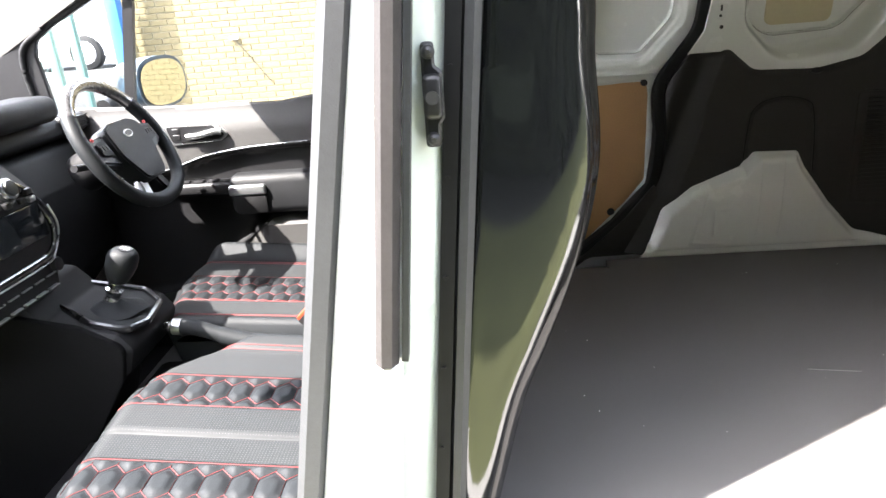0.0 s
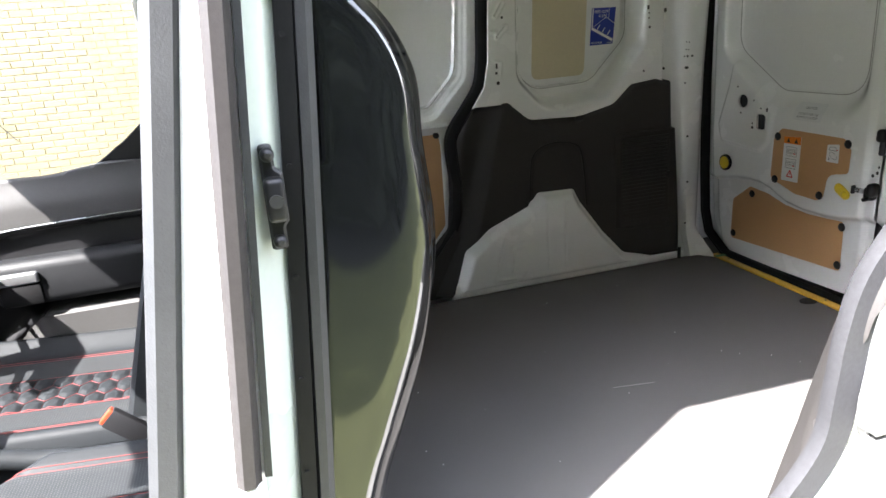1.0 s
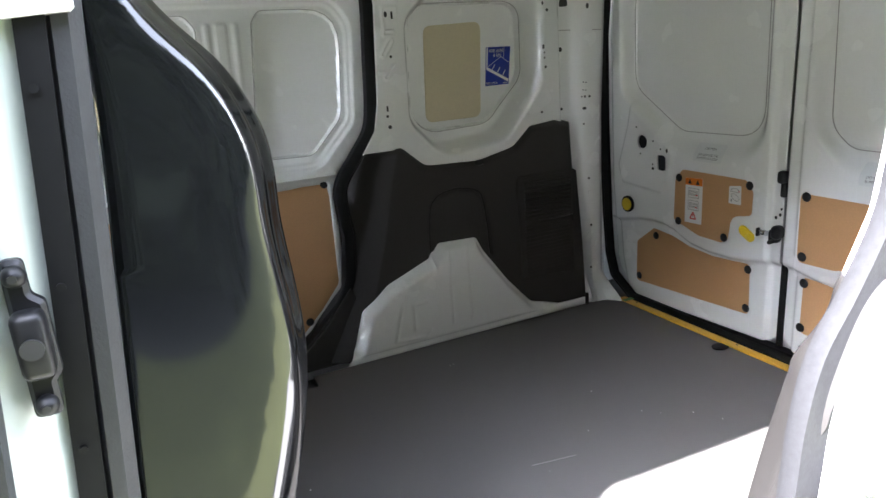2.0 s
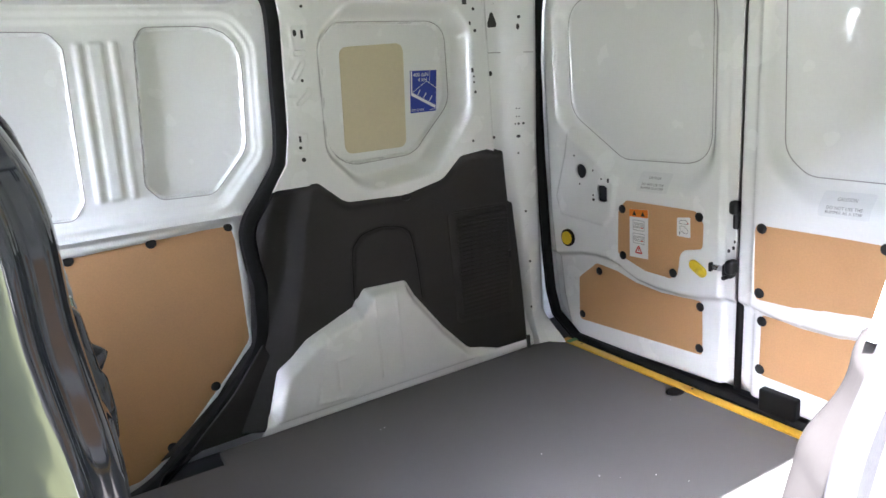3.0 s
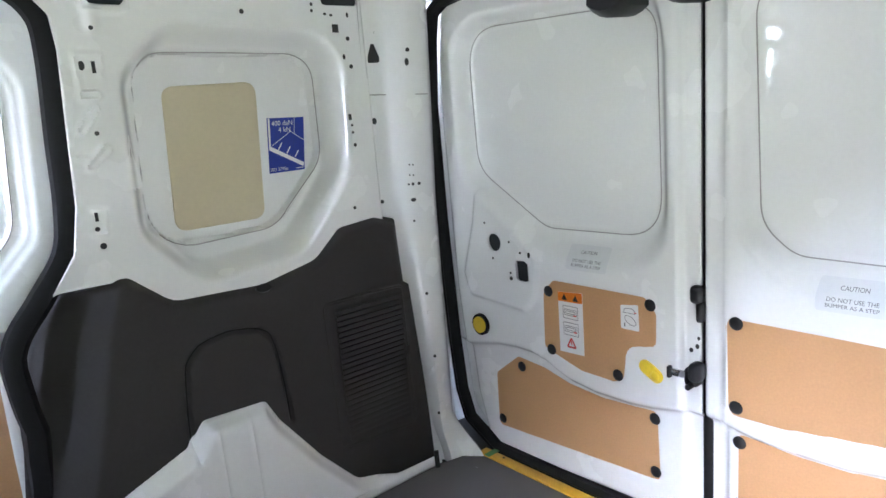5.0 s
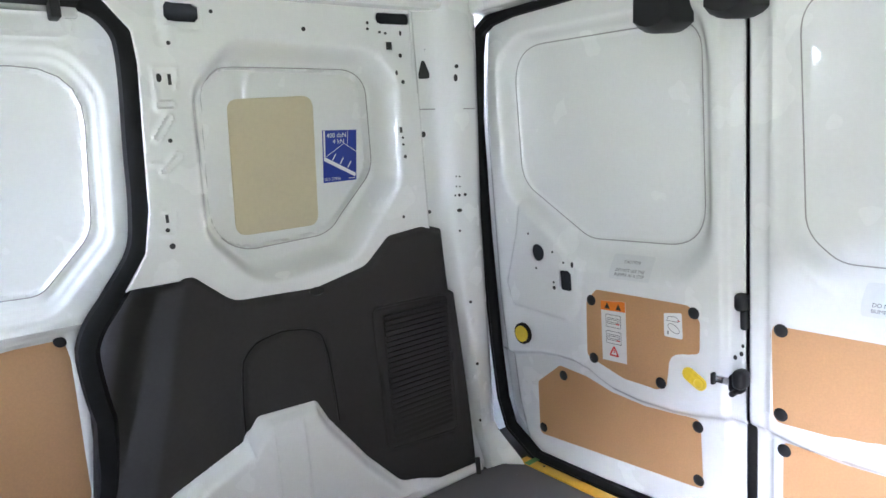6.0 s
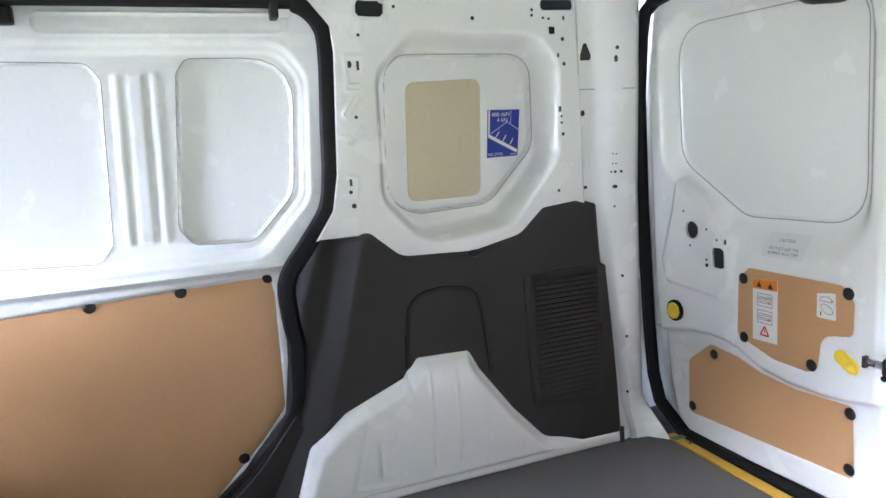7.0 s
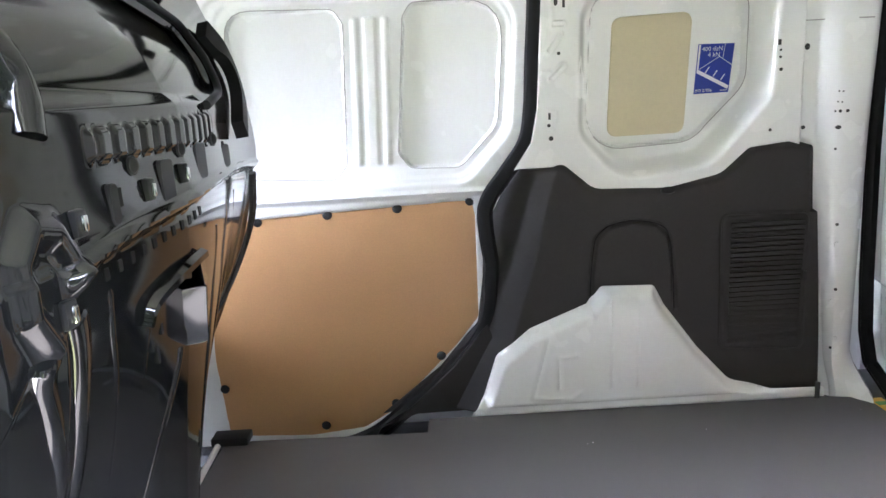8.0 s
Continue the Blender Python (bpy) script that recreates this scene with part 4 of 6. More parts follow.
# unseen corner plate, added so that its arc rounds the floor's sun patch
patch_arc = [(-0.03, 0.96)] + [(0.250 - 0.22 * math.cos(radians(a)), 0.965 + 0.22 * math.sin(radians(a))) for a in range(0, 91, 6)] + [(0.250, 1.25), (-0.03, 1.25)]
plate("corner_gusset", patch_arc, side_place(-1), 0.70, 0.735, WHITE, pillar, "unseen rounded corner plate shaping the sun patch", bevel=0.003)


# ---------- cab ----------
def block(name, dims, material, label, category, bevel=0.02, kind=""):
    bm = bmesh.new()
    box(bm, *dims, bevel, 3)
    return tagged(part(name, bm, material, None, label), category=category, kind=kind)


def solid(name, dims, material, label, category, bevel=0.01, kind="structure"):
    return block(name, dims, material, label, category, bevel, kind)


solid("outer_skin_right", (-0.24, 1.74, 0.850, 0.875, -0.35, 1.29), WHITE, "white outer body skin of the van", "body panel", 0.004)
solid("step_well", (-0.35, 0.62, 0.66, 0.85, -0.16, -0.112), BLACK, "black plastic side step well", "step", 0.004)
solid("rear_skin", (1.735, 1.76, -0.86, 0.86, -0.35, 1.29), WHITE, "white outer skin of the rear doors", "body panel", 0.004)
# body side round the open doorway, with its lower runner bracket
jamb = empty("body_side", "white body side behind the open doorway, in full sun", "body panel", kind="structure")
rows = []
for u, v in EDGE[:-8]:
    x, y, z = near_place(near_seal(u, v), v, 0.744)
    k = float(ease(np.array([(z + 0.1) / 0.4]))[0])
    rows.append([(x + 0.004, y + 0.01, z), (x + 0.018, y - 0.004, z), (x + 0.030, y - 0.010, z), (x + 0.10, y - 0.022, z - 0.01 * (1 - k)), (x + 0.20, y - 0.035, z - 0.05 * (1 - k)),
                 (1.30, y - 0.09, z - 0.08 * (1 - k)), (1.74, y - 0.10, z - 0.1 * (1 - k))])
loft("side_skin", rows, WHITE, jamb)
bm = bmesh.new()
box(bm, 0.885, 1.72, -0.812, -0.79, 0.495, 0.520, 0.003)
part("runner_rail", bm, BLACK, jamb, "black sliding door runner rail")
BRACKET = mat("dull_zinc", (0.16, 0.16, 0.155), 0.4, metal=0.3, vary=0.15)
plate_out = rounded([(a + 0.014, b + 0.010) for a, b in ((0.752, 0.365), (0.752, 0.345), (0.742, 0.342), (0.742, 0.290), (0.752, 0.268), (0.830, 0.262), (0.852, 0.285), (0.846, 0.330), (0.828, 0.358), (0.80, 0.368))], 0.006, 3)
bracket = plate("runner_bracket", plate_out, side_place(-1), 0.770, 0.792, BRACKET, jamb, "dull zinc runner bracket with a bolt", bevel=0.002)
bm = bmesh.new()
box(bm, 0.752, 0.860, -0.812, -0.790, 0.302, 0.310, 0.002)
box(bm, 0.756, 0.794, -0.812, -0.790, 0.286, 0.291, 0.001)
part("bracket_fold", bm, BRACKET, bracket)
bm = bmesh.new()
cyl(bm, pose(0.822, -0.794, 0.348, 90), 0.011, 0.006, 18, bevel=0.001)
cyl(bm, pose(0.822, -0.798, 0.348, 90), 0.0045, 0.006, 12)
part("bolt", bm, CHROME, bracket, "bright bolt")


def cushion(front, x1, y0, y1, plane, quilts, seams, name_parent, bolsters=(0.0, 0.03)):
    """A padded seat cushion: a curved front edge (y, x points), rounded sides, quilted bands along it (y, half width), seams."""
    pitch, row = 0.047, 0.064
    fy, fx = [p[0] for p in front], [p[1] for p in front]
    z_at, x_at, slope = plane

    def depth(u, v):
        e = np.minimum(np.minimum(v - y0, y1 - v), 1.0)
        f = u - np.interp(v, fy, fx)
        d = z_at + slope * (x_at - u)
        d = d + bolsters[0] * ease(1 - (v - y0) / 0.085) + bolsters[1] * ease(1 - (y1 - v) / 0.085)
        d = d - 0.05 * (1 - np.sqrt(np.clip(1 - (1 - np.clip(e / 0.03, 0, 1)) ** 2, 0, 1)))
        d = d - 0.06 * (1 - np.sqrt(np.clip(1 - (1 - np.clip(f / 0.06, 0, 1)) ** 2, 0, 1)))
        for line, deep in seams:
            d = d - deep * ease(1 - np.abs(v - line) / (0.006 + deep * 0.6))
        for qy, qw in quilts:
            band = np.abs(v - qy) < qw - 0.003
            best = np.full(u.shape, 9.0)
            second = best.copy()
            for j in range(-3, 4):
                cy = qy + j * row + 0.004
                off = 0.5 * pitch if j % 2 else 0.0
                cx = np.round((u - off) / pitch) * pitch + off
                for dx in (-pitch, 0, pitch):
                    r = np.hypot(u - cx - dx, (v - cy) * 0.636)
                    second = np.minimum(np.maximum(best, r), second)
                    best = np.minimum(best, r)
            d = d + np.where(band, 0.007 * ease((second - best) / 0.024) - 0.003, 0)
        return d
    edge = [(x, y) for y, x in front]
    outline = rounded([(x1, y0)] + edge + [(x1, y1)], 0.02, 4)
    sheet("cushion_top", outline, 0.0048, depth, lambda u, v, d: (u, v, d), LEATHER, name_parent, thick=0)
    bm = bmesh.new()
    hi = [bm.verts.new((a + 0.001, b, float(depth(np.array([a]), np.array([b]))[0]) + 0.002)) for a, b in outline]
    lo = [bm.verts.new((a + (0.05 if a < x1 - 0.1 else 0), b, z_at - 0.24)) for a, b in outline]
    for i in range(len(outline)):
        j = (i + 1) % len(outline)
        bm.faces.new((hi[i], hi[j], lo[j], lo[i]))
    bm.faces.new(lo[::-1])
    part("cushion_side", bm, LEATHER, name_parent)
    # perforated strips between the quilting and the seams
    marks = sorted([line for line, _ in seams] + [q - w for q, w in quilts] + [q + w for q, w in quilts])
    for a, b in zip(marks[:-1], marks[1:]):
        if b - a < 0.03 or any(abs((a + b) / 2 - q) < w for q, w in quilts):
            continue
        lo_y, hi_y = a + 0.005, b - 0.005
        strip = [(float(np.interp(v, fy, fx)) + 0.035, v) for v in np.linspace(lo_y, hi_y, 5)]
        sheet("perforated_strip", rounded([(x1, lo_y)] + strip + [(x1, hi_y)], 0.003, 2), 0.006, lambda u, v: depth(u, v) + 0.0012,
              lambda u, v, d: (u, v, d), PERF, name_parent, "perforated black leather strip", thick=0)
    # red thread: hexagon seams and edge seams
    verts, faces = [], []

    def seam(p, q):
        n = max(2, int((Vector(q) - Vector(p)).length / 0.012))
        base = len(verts)
        line = np.linspace(0, 1, n + 1)
        hs = depth(p[0] + (q[0] - p[0]) * line, p[1] + (q[1] - p[1]) * line) + 0.0012
        for i in range(n + 1):
            a, b, h = p[0] + (q[0] - p[0]) * i / n, p[1] + (q[1] - p[1]) * i / n, float(hs[i])
            t = Vector((q[0] - p[0], q[1] - p[1], 0)).normalized()
            s = Vector((-t.y, t.x, 0)) * 0.0005
            verts.extend([(a - s.x, b - s.y, h), (a, b, h + 0.0012), (a + s.x, b + s.y, h)])
        for i in range(n):
            k = base + 3 * i
            faces.extend([(k, k + 3, k + 4, k + 1), (k + 1, k + 4, k + 5, k + 2)])
    x_low = min(fx)
    for qy, qw in quilts:
        for j in range(-3, 4):
            cy, off = qy + j * row + 0.004, (0.5 * pitch if j % 2 else 0.0)
            for i in range(int((x1 - x_low) / pitch) + 1):
                cx = math.ceil(x_low / pitch) * pitch + i * pitch + off
                if not np.interp(cy, fy, fx) + 0.035 < cx < x1:
                    continue
                for p, q in (((cx - pitch / 2, cy - 0.0213), (cx - pitch / 2, cy + 0.0213)), ((cx - pitch / 2, cy + 0.0213), (cx, cy + 0.0427)), ((cx, cy + 0.0427), (cx + pitch / 2, cy + 0.0213))):
                    trimmed = [(a, min(max(b, qy - qw + 0.004), qy + qw - 0.004)) for a, b in (p, q)]
                    if abs(p[1] - qy) < qw + 0.02 and (Vector(trimmed[0]) - Vector(trimmed[1])).length > 0.004 and not (trimmed[0][1] == trimmed[1][1]):
                        seam(*trimmed)
        for line in (qy - qw, qy + qw):
            seam((float(np.interp(line, fy, fx)) + 0.015, line), (x1, line))
    for line, deep in seams:
        if deep < 0.007:
            for side in (-0.006, 0.006):
                seam((float(np.interp(line, fy, fx)) + 0.02, line + side), (x1, line + side))
    mesh_part("red_stitching", verts, faces, RED, name_parent, "red thread stitching")


def backrest(x, y0, y1, z0, parent, h=0.62):
    """A reclined seat back with side bolsters and a headrest."""
    rows = []
    for k in range(13):
        t = k / 12
        zc = z0 + t * h
        xc = x + 0.16 * t
        half = (y1 - y0) / 2 * (1 - 0.18 * max(0, t - 0.5) * 2)
        yc = (y0 + y1) / 2
        th = 0.10 - 0.03 * t
        ring = []
        for j in range(20):
            a = 2 * math.pi * j / 20
            c, s = math.cos(a), math.sin(a)
            yy = half * math.copysign(abs(c) ** 0.5, c)
            xx = th * math.copysign(abs(s) ** 0.6, s) - (0.03 * (abs(c) ** 3) if s < 0 else 0)
            ring.append((xc + xx, yc + yy, zc))
        rows.append(ring)
    loft("backrest", rows, LEATHER, parent, "black leather seat back", close=True)
    bm = bmesh.new()
    yc = (y0 + y1) / 2
    box(bm, x + 0.14, x + 0.22, yc - 0.12, yc + 0.12, z0 + h + 0.05, z0 + h + 0.22, 0.03, 3)
    part("headrest", bm, LEATHER, parent)


bench = empty("passenger_bench", "black leather double passenger seat with red hexagon quilting", "seat", place=(0, 0, 0))
cushion([(-0.69, -0.740), (-0.50, -0.755), (-0.41, -0.762), (-0.31, -0.770), (-0.24, -0.758), (-0.18, -0.735), (-0.12, -0.685), (-0.08, -0.630), (-0.03, -0.555)], -0.22, -0.69, -0.03, (0.10, -0.38, 0.10),
        [(-0.268, 0.057), (-0.556, 0.057)], [(-0.088, 0.004), (-0.415, 0.010)], bench)
backrest(-0.24, -0.69, -0.04, 0.03, bench)
bm = bmesh.new()
box(bm, -0.72, -0.20, -0.66, -0.08, -0.30, -0.13, 0.02)
part("seat_base", bm, BLACK, bench, "black seat base")
driver = empty("driver_seat", "black leather driver seat with red stitched quilting", "seat")
cushion([(0.12, -0.845), (0.18, -0.885), (0.24, -0.905), (0.38, -0.940), (0.52, -0.948), (0.62, -0.935), (0.68, -0.910)], -0.34, 0.12, 0.68, (0.065, -0.50, 0.08),
        [(0.365, 0.088)], [(0.175, 0.004), (0.575, 0.004)], driver, bolsters=(0.02, 0.05))
backrest(-0.36, 0.14, 0.68, 0.03, driver)
bm = bmesh.new()
box(bm, -0.88, -0.34, 0.20, 0.64, -0.30, -0.15, 0.02)
part("seat_base", bm, BLACK, driver, "black seat base")
bm = bmesh.new()
box(bm, -0.026, 0.026, -0.011, 0.011, -0.10, 0.01, 0.005)
buckle = tagged(part("seat_belt_buckle", bm, BLACK, None, "black seat belt buckle with orange release button"), category="buckle")
buckle.matrix_world = pose(-0.458, 0.105, 0.106, 0, -45, 0)
bm = bmesh.new()
box(bm, -0.022, 0.022, -0.0095, 0.0095, 0.004, 0.017, 0.003)
part("release_button", bm, ORANGE, buckle, "orange release button")


def extrude_profile(name, prof, y0, y1, material, parent=None, label="", bevel=0.015):
    """A closed x-z outline drawn out from y0 to y1."""
    bm = bmesh.new()
    a = [bm.verts.new((x, y0, z)) for x, z in prof]
    f = bm.faces.new(a)
    ext = bmesh.ops.extrude_face_region(bm, geom=[f])["geom"]
    for g in ext:
        if isinstance(g, bmesh.types.BMVert):
            g.co.y = y1
    bmesh.ops.recalc_face_normals(bm, faces=bm.faces)
    if bevel:
        caps = [e for e in bm.edges if abs(e.verts[0].co.y - e.verts[1].co.y) < 1e-6]
        bmesh.ops.bevel(bm, geom=caps, offset=bevel, segments=3, affect="EDGES", profile=0.6)
    return part(name, bm, material, parent, label)


dash = empty("dashboard", "dark grey moulded dashboard with centre screen and controls", "dashboard")
extrude_profile("dash_top", rounded([(-1.95, 0.60), (-1.42, 0.630, 0.05), (-1.30, 0.600, 0.05), (-1.29, 0.55), (-1.36, 0.52), (-1.95, 0.50)], 0.03, 5), -0.74, 0.76, DASH, dash)
extrude_profile("dash_lower", rounded([(-1.90, 0.52), (-1.31, 0.52, 0.04), (-1.27, 0.40, 0.04), (-1.30, 0.12, 0.06), (-1.45, -0.05), (-1.90, -0.05)], 0.03, 5), -0.74, 0.76, DASH, dash, "black lower dashboard")
stack = extrude_profile("control_panel", rounded([(-1.45, 0.62), (-1.14, 0.60, 0.03), (-1.045, 0.50, 0.03), (-1.035, 0.40, 0.02), (-1.055, 0.25, 0.03), (-1.45, 0.20)], 0.02, 5), -0.22, 0.052, DASH, dash, "black centre control panel", bevel=0.02)
bm = bmesh.new()
box(bm, -0.004, 0.004, -0.09, 0.09, -0.042, 0.042, 0.003)
screen = part("screen", bm, mat("dark_glass_screen", (0.01, 0.012, 0.014), 0.08), stack, "dark glass screen")
screen.matrix_world = pose(-1.036, -0.065, 0.440, 0, -6, 0)
tube("bezel", spline([(-1.050, -0.22, 0.560), (-1.060, -0.08, 0.552), (-1.055, 0.0, 0.520), (-1.045, 0.040, 0.465), (-1.036, 0.052, 0.410), (-1.040, 0.034, 0.360), (-1.045, -0.02, 0.345), (-1.045, -0.22, 0.345)], 6), mat("gloss_black", (0.008, 0.008, 0.009), 0.12, coat=1.0), stack, "gloss black bezel", r=0.011, seg=12)
tube("silver_line", spline([(-1.030, -0.22, 0.336), (-1.032, -0.02, 0.334), (-1.030, 0.025, 0.350), (-1.024, 0.055, 0.410), (-1.032, 0.050, 0.466)], 6), SILVER, stack, "thin silver trim line", r=0.0022, seg=8)
for yy, zz, lit in ((-0.135, 0.528, 0), (-0.105, 0.528, 1), (0.008, 0.512, 0), (-0.135, 0.505, 0), (-0.105, 0.503, 0), (0.012, 0.492, 1), (-0.07, 0.498, 0), (-0.02, 0.496, 0)):
    bm = bmesh.new()
    box(bm, -1.056, -1.036, yy - 0.011, yy + 0.011, zz - 0.007, zz + 0.007, 0.003)
    part("button", bm, SILVER if lit else BLACK, stack, "satin silver button" if lit else "")
bm = bmesh.new()
cyl(bm, pose(-1.052, -0.045, 0.530, 0, 72), 0.025, 0.022, 28, bevel=0.003)
dial = part("dial", bm, SILVER, stack, "silver rimmed control dial")
bm = bmesh.new()
cyl(bm, pose(-1.046, -0.045, 0.532, 0, 72), 0.018, 0.022, 28, bevel=0.003)
part("dial_face", bm, BLACK, dial, "black dial face")
bm = bmesh.new()
cyl(bm, pose(-1.045, 0.030, 0.318, 0, 85), 0.017, 0.028, 24, bevel=0.003)
part("heater_knob", bm, BLACK, stack, "black heater knob")
for zz in (0.300, 0.268):
    for k in range(5):
        bm = bmesh.new()
        box(bm, -1.068, -1.043, -0.20 + k * 0.048, -0.165 + k * 0.048, zz - 0.0015, zz + 0.0015, 0.0005)
        part("slot_line", bm, SILVER, stack, "thin pale line between switches")
bm = bmesh.new()
box(bm, -1.40, -1.245, 0.17, 0.555, 0.60, 0.680, 0.035, 4)
part("instrument_cowl", bm, DASH, dash, "black instrument cowl")
bm = bmesh.new()
box(bm, -1.36, -1.28, 0.60, 0.74, 0.545, 0.605, 0.02, 3)
for k in range(4):
    box(bm, -1.282, -1.274, 0.612, 0.728, 0.556 + k * 0.012, 0.560 + k * 0.012)
part("side_vent", bm, BLACK, dash, "black slatted side air vent")

console = empty("centre_console", "black centre console with gear lever surround", "console")
extrude_profile("console_body", rounded([(-1.45, 0.30), (-1.09, 0.262, 0.03), (-1.04, 0.205, 0.03), (-0.87, 0.168, 0.03), (-0.838, 0.125, 0.03), (-0.86, 0.06, 0.03), (-0.96, 0.0, 0.05), (-1.06, -0.30), (-1.45, -0.30)], 0.03, 5),
                -0.085, 0.185, DASH, console, bevel=0.025)
extrude_profile("side_cover", rounded([(-1.50, 0.285), (-1.12, 0.240, 0.05), (-0.95, 0.200, 0.05), (-0.850, 0.140, 0.03), (-0.87, 0.05, 0.04), (-0.97, -0.10, 0.05), (-1.10, -0.30), (-1.50, -0.30)], 0.03, 5), -0.098, -0.08, CARPET, console, "dark grey console side cover", bevel=0.006)
rim = rounded([(-1.06, 0.02), (-1.09, 0.165), (-0.91, 0.168), (-0.845, 0.11), (-0.830, 0.0), (-0.855, -0.058), (-0.945, -0.050)], 0.025, 5)
tube("surround", [(x, y, 0.186 - 0.20 * (x + 0.94)) for x, y in rim], mat("gloss_surround", (0.01, 0.01, 0.011), 0.25, coat=0.6), console, "glossy black surround", r=0.009, closed=True, seg=8)
bm = bmesh.new()
bm.faces.new([bm.verts.new((x, y, 0.184 - 0.20 * (x + 0.94))) for x, y in rim])
part("well", bm, LEATHER, console, "black leather gaiter base", smooth=False)
rows = []
for t in np.linspace(0, 1, 9):
    rr = 0.072 * (1 - t) ** 1.5 + 0.015
    rows.append([(-0.955 + 0.018 * t + rr * 1.15 * math.cos(a) * (1 + 0.09 * math.sin(7 * a) * (1 - t)), 0.05 + rr * 0.9 * math.sin(a), 0.176 + 0.035 * t) for a in [2 * math.pi * k / 28 for k in range(28)]])
loft("gaiter", rows, LEATHER, console, "black leather gear gaiter", close=True)
lever = empty("gear_lever", "silver and black gear lever with a rounded knob", "gear lever")


def lean(z):
    return -0.948 + (z - 0.18) * 0.46


rows = [[(lean(z) + r * math.cos(a), 0.05 + r * math.sin(a), z - 0.5 * r * math.cos(a)) for a in [2 * math.pi * k / 20 for k in range(20)]]
        for z, r in ((0.186, 0.016), (0.192, 0.0175), (0.200, 0.0165), (0.203, 0.0190), (0.210, 0.0190), (0.213, 0.0165), (0.222, 0.0165), (0.226, 0.0195), (0.234, 0.0195), (0.238, 0.013), (0.246, 0.013), (0.248, 0.0165), (0.262, 0.0165))]
loft("collar", rows, CHROME, lever, "bright metal collar", close=True)
rows = [[(lean(z) + 0.004 + r * 1.05 * math.cos(a), 0.05 + r * math.sin(a), z - 0.35 * r * math.cos(a)) for a in [2 * math.pi * k / 24 for k in range(24)]]
        for z, r in ((0.254, 0.018), (0.262, 0.024), (0.278, 0.030), (0.298, 0.0345), (0.318, 0.0345), (0.330, 0.031), (0.338, 0.023), (0.341, 0.010))]
loft("knob", rows, LEATHER, lever, "black gear knob with silver cap", close=True)
bm = bmesh.new()
cyl(bm, pose(lean(0.341) + 0.004, 0.05, 0.340, 0, 20), 0.017, 0.004, 24)
part("cap", bm, BLACK, lever, "shift pattern cap")
bm = bmesh.new()
for a, b, c, d in ((-0.008, 0.008, -0.0007, 0.0007), (-0.0087, -0.0073, -0.007, 0.007), (0.0073, 0.0087, -0.007, 0.007), (-0.0007, 0.0007, -0.007, 0.007)):
    box(bm, a, b, c, d, 0.0, 0.0006)
ob = part("shift_pattern", bm, PAPER, lever, "pale shift pattern lines", smooth=False)
ob.matrix_world = pose(lean(0.341) + 0.0047, 0.05, 0.3422, 0, 20)
brake = empty("handbrake", "black leather handbrake lever between the seats", "handbrake")
tube("grip", spline([(-0.815, 0.085, 0.104), (-0.76, 0.085, 0.098), (-0.69, 0.085, 0.072)], 6), LEATHER, brake, r=0.021, seg=16)
tube("arm", spline([(-0.69, 0.085, 0.071), (-0.62, 0.085, 0.050), (-0.55, 0.085, 0.035), (-0.46, 0.085, -0.005)], 6), LEATHER, brake, r=0.024, seg=16)
bm = bmesh.new()
cyl(bm, pose(-0.826, 0.085, 0.1055, 0, 96), 0.012, 0.024, 16, bevel=0.003)
part("release_button", bm, CHROME, brake, "bright release button")
tube("ferrule", [(-0.812, 0.085, 0.1038), (-0.790, 0.085, 0.1012)], SILVER, brake, "satin silver end ferrule", r=0.0225, seg=16)
solid("tunnel", (-0.90, -0.20, 0.0, 0.14, -0.30, -0.02), CARPET, "black carpeted transmission tunnel", "tunnel", 0.03)

# steering wheel
wheel = empty("steering_wheel", "black leather steering wheel with carbon-look top and badge", "steering wheel")
WM = Matrix.Translation((-0.985, 0.395, 0.540)) @ pose(0, 0, 0, 0, 62, 0) @ Matrix.Scale(1.06, 4)


def wheel_arc(name, a0, a1, material, label, r=0.0185, n=40):
    pts = []
    for k in range(n + 1):
        a = radians(a0 + (a1 - a0) * k / n)
        rad = 0.183 - (0.012 if math.sin(a) < -0.75 else 0.0) * (-math.sin(a) - 0.75) * 4
        pts.append(WM @ Vector((-math.sin(a) * rad, math.cos(a) * rad, 0)))
    return tube(name, pts, material, wheel, label, r=r, up=WM.to_3x3() @ Vector((0, 0, 1)), seg=14)


CARBON = mat("carbon_weave", (0.075, 0.075, 0.078), 0.22, vary=0.8, scale=90, fine=420, coat=1.0)
wheel_arc("rim_top", 35, 145, CARBON, "gloss carbon-look rim section")
wheel_arc("rim", 145, 395, LEATHER, "perforated leather rim section", r=0.0205, n=70)


def wheel_plate(name, outline, z0, z1, material, label="", parent=None):
    bm = bmesh.new()
    a = [bm.verts.new(WM @ Vector((-v, u, z0))) for u, v in outline]
    f = bm.faces.new(a)
    ext = bmesh.ops.extrude_face_region(bm, geom=[f])["geom"]
    move = WM.to_3x3() @ Vector((0, 0, z1 - z0))
    for g in ext:
        if isinstance(g, bmesh.types.BMVert):
            g.co += move
    bmesh.ops.recalc_face_normals(bm, faces=bm.faces)
    bmesh.ops.bevel(bm, geom=[e for e in bm.edges if len(e.link_faces) == 2 and e.calc_face_angle(0) > 1.2], offset=min(0.006, abs(z1 - z0) * 0.45), segments=2, affect="EDGES")
    return part(name, bm, material, parent or wheel, label)


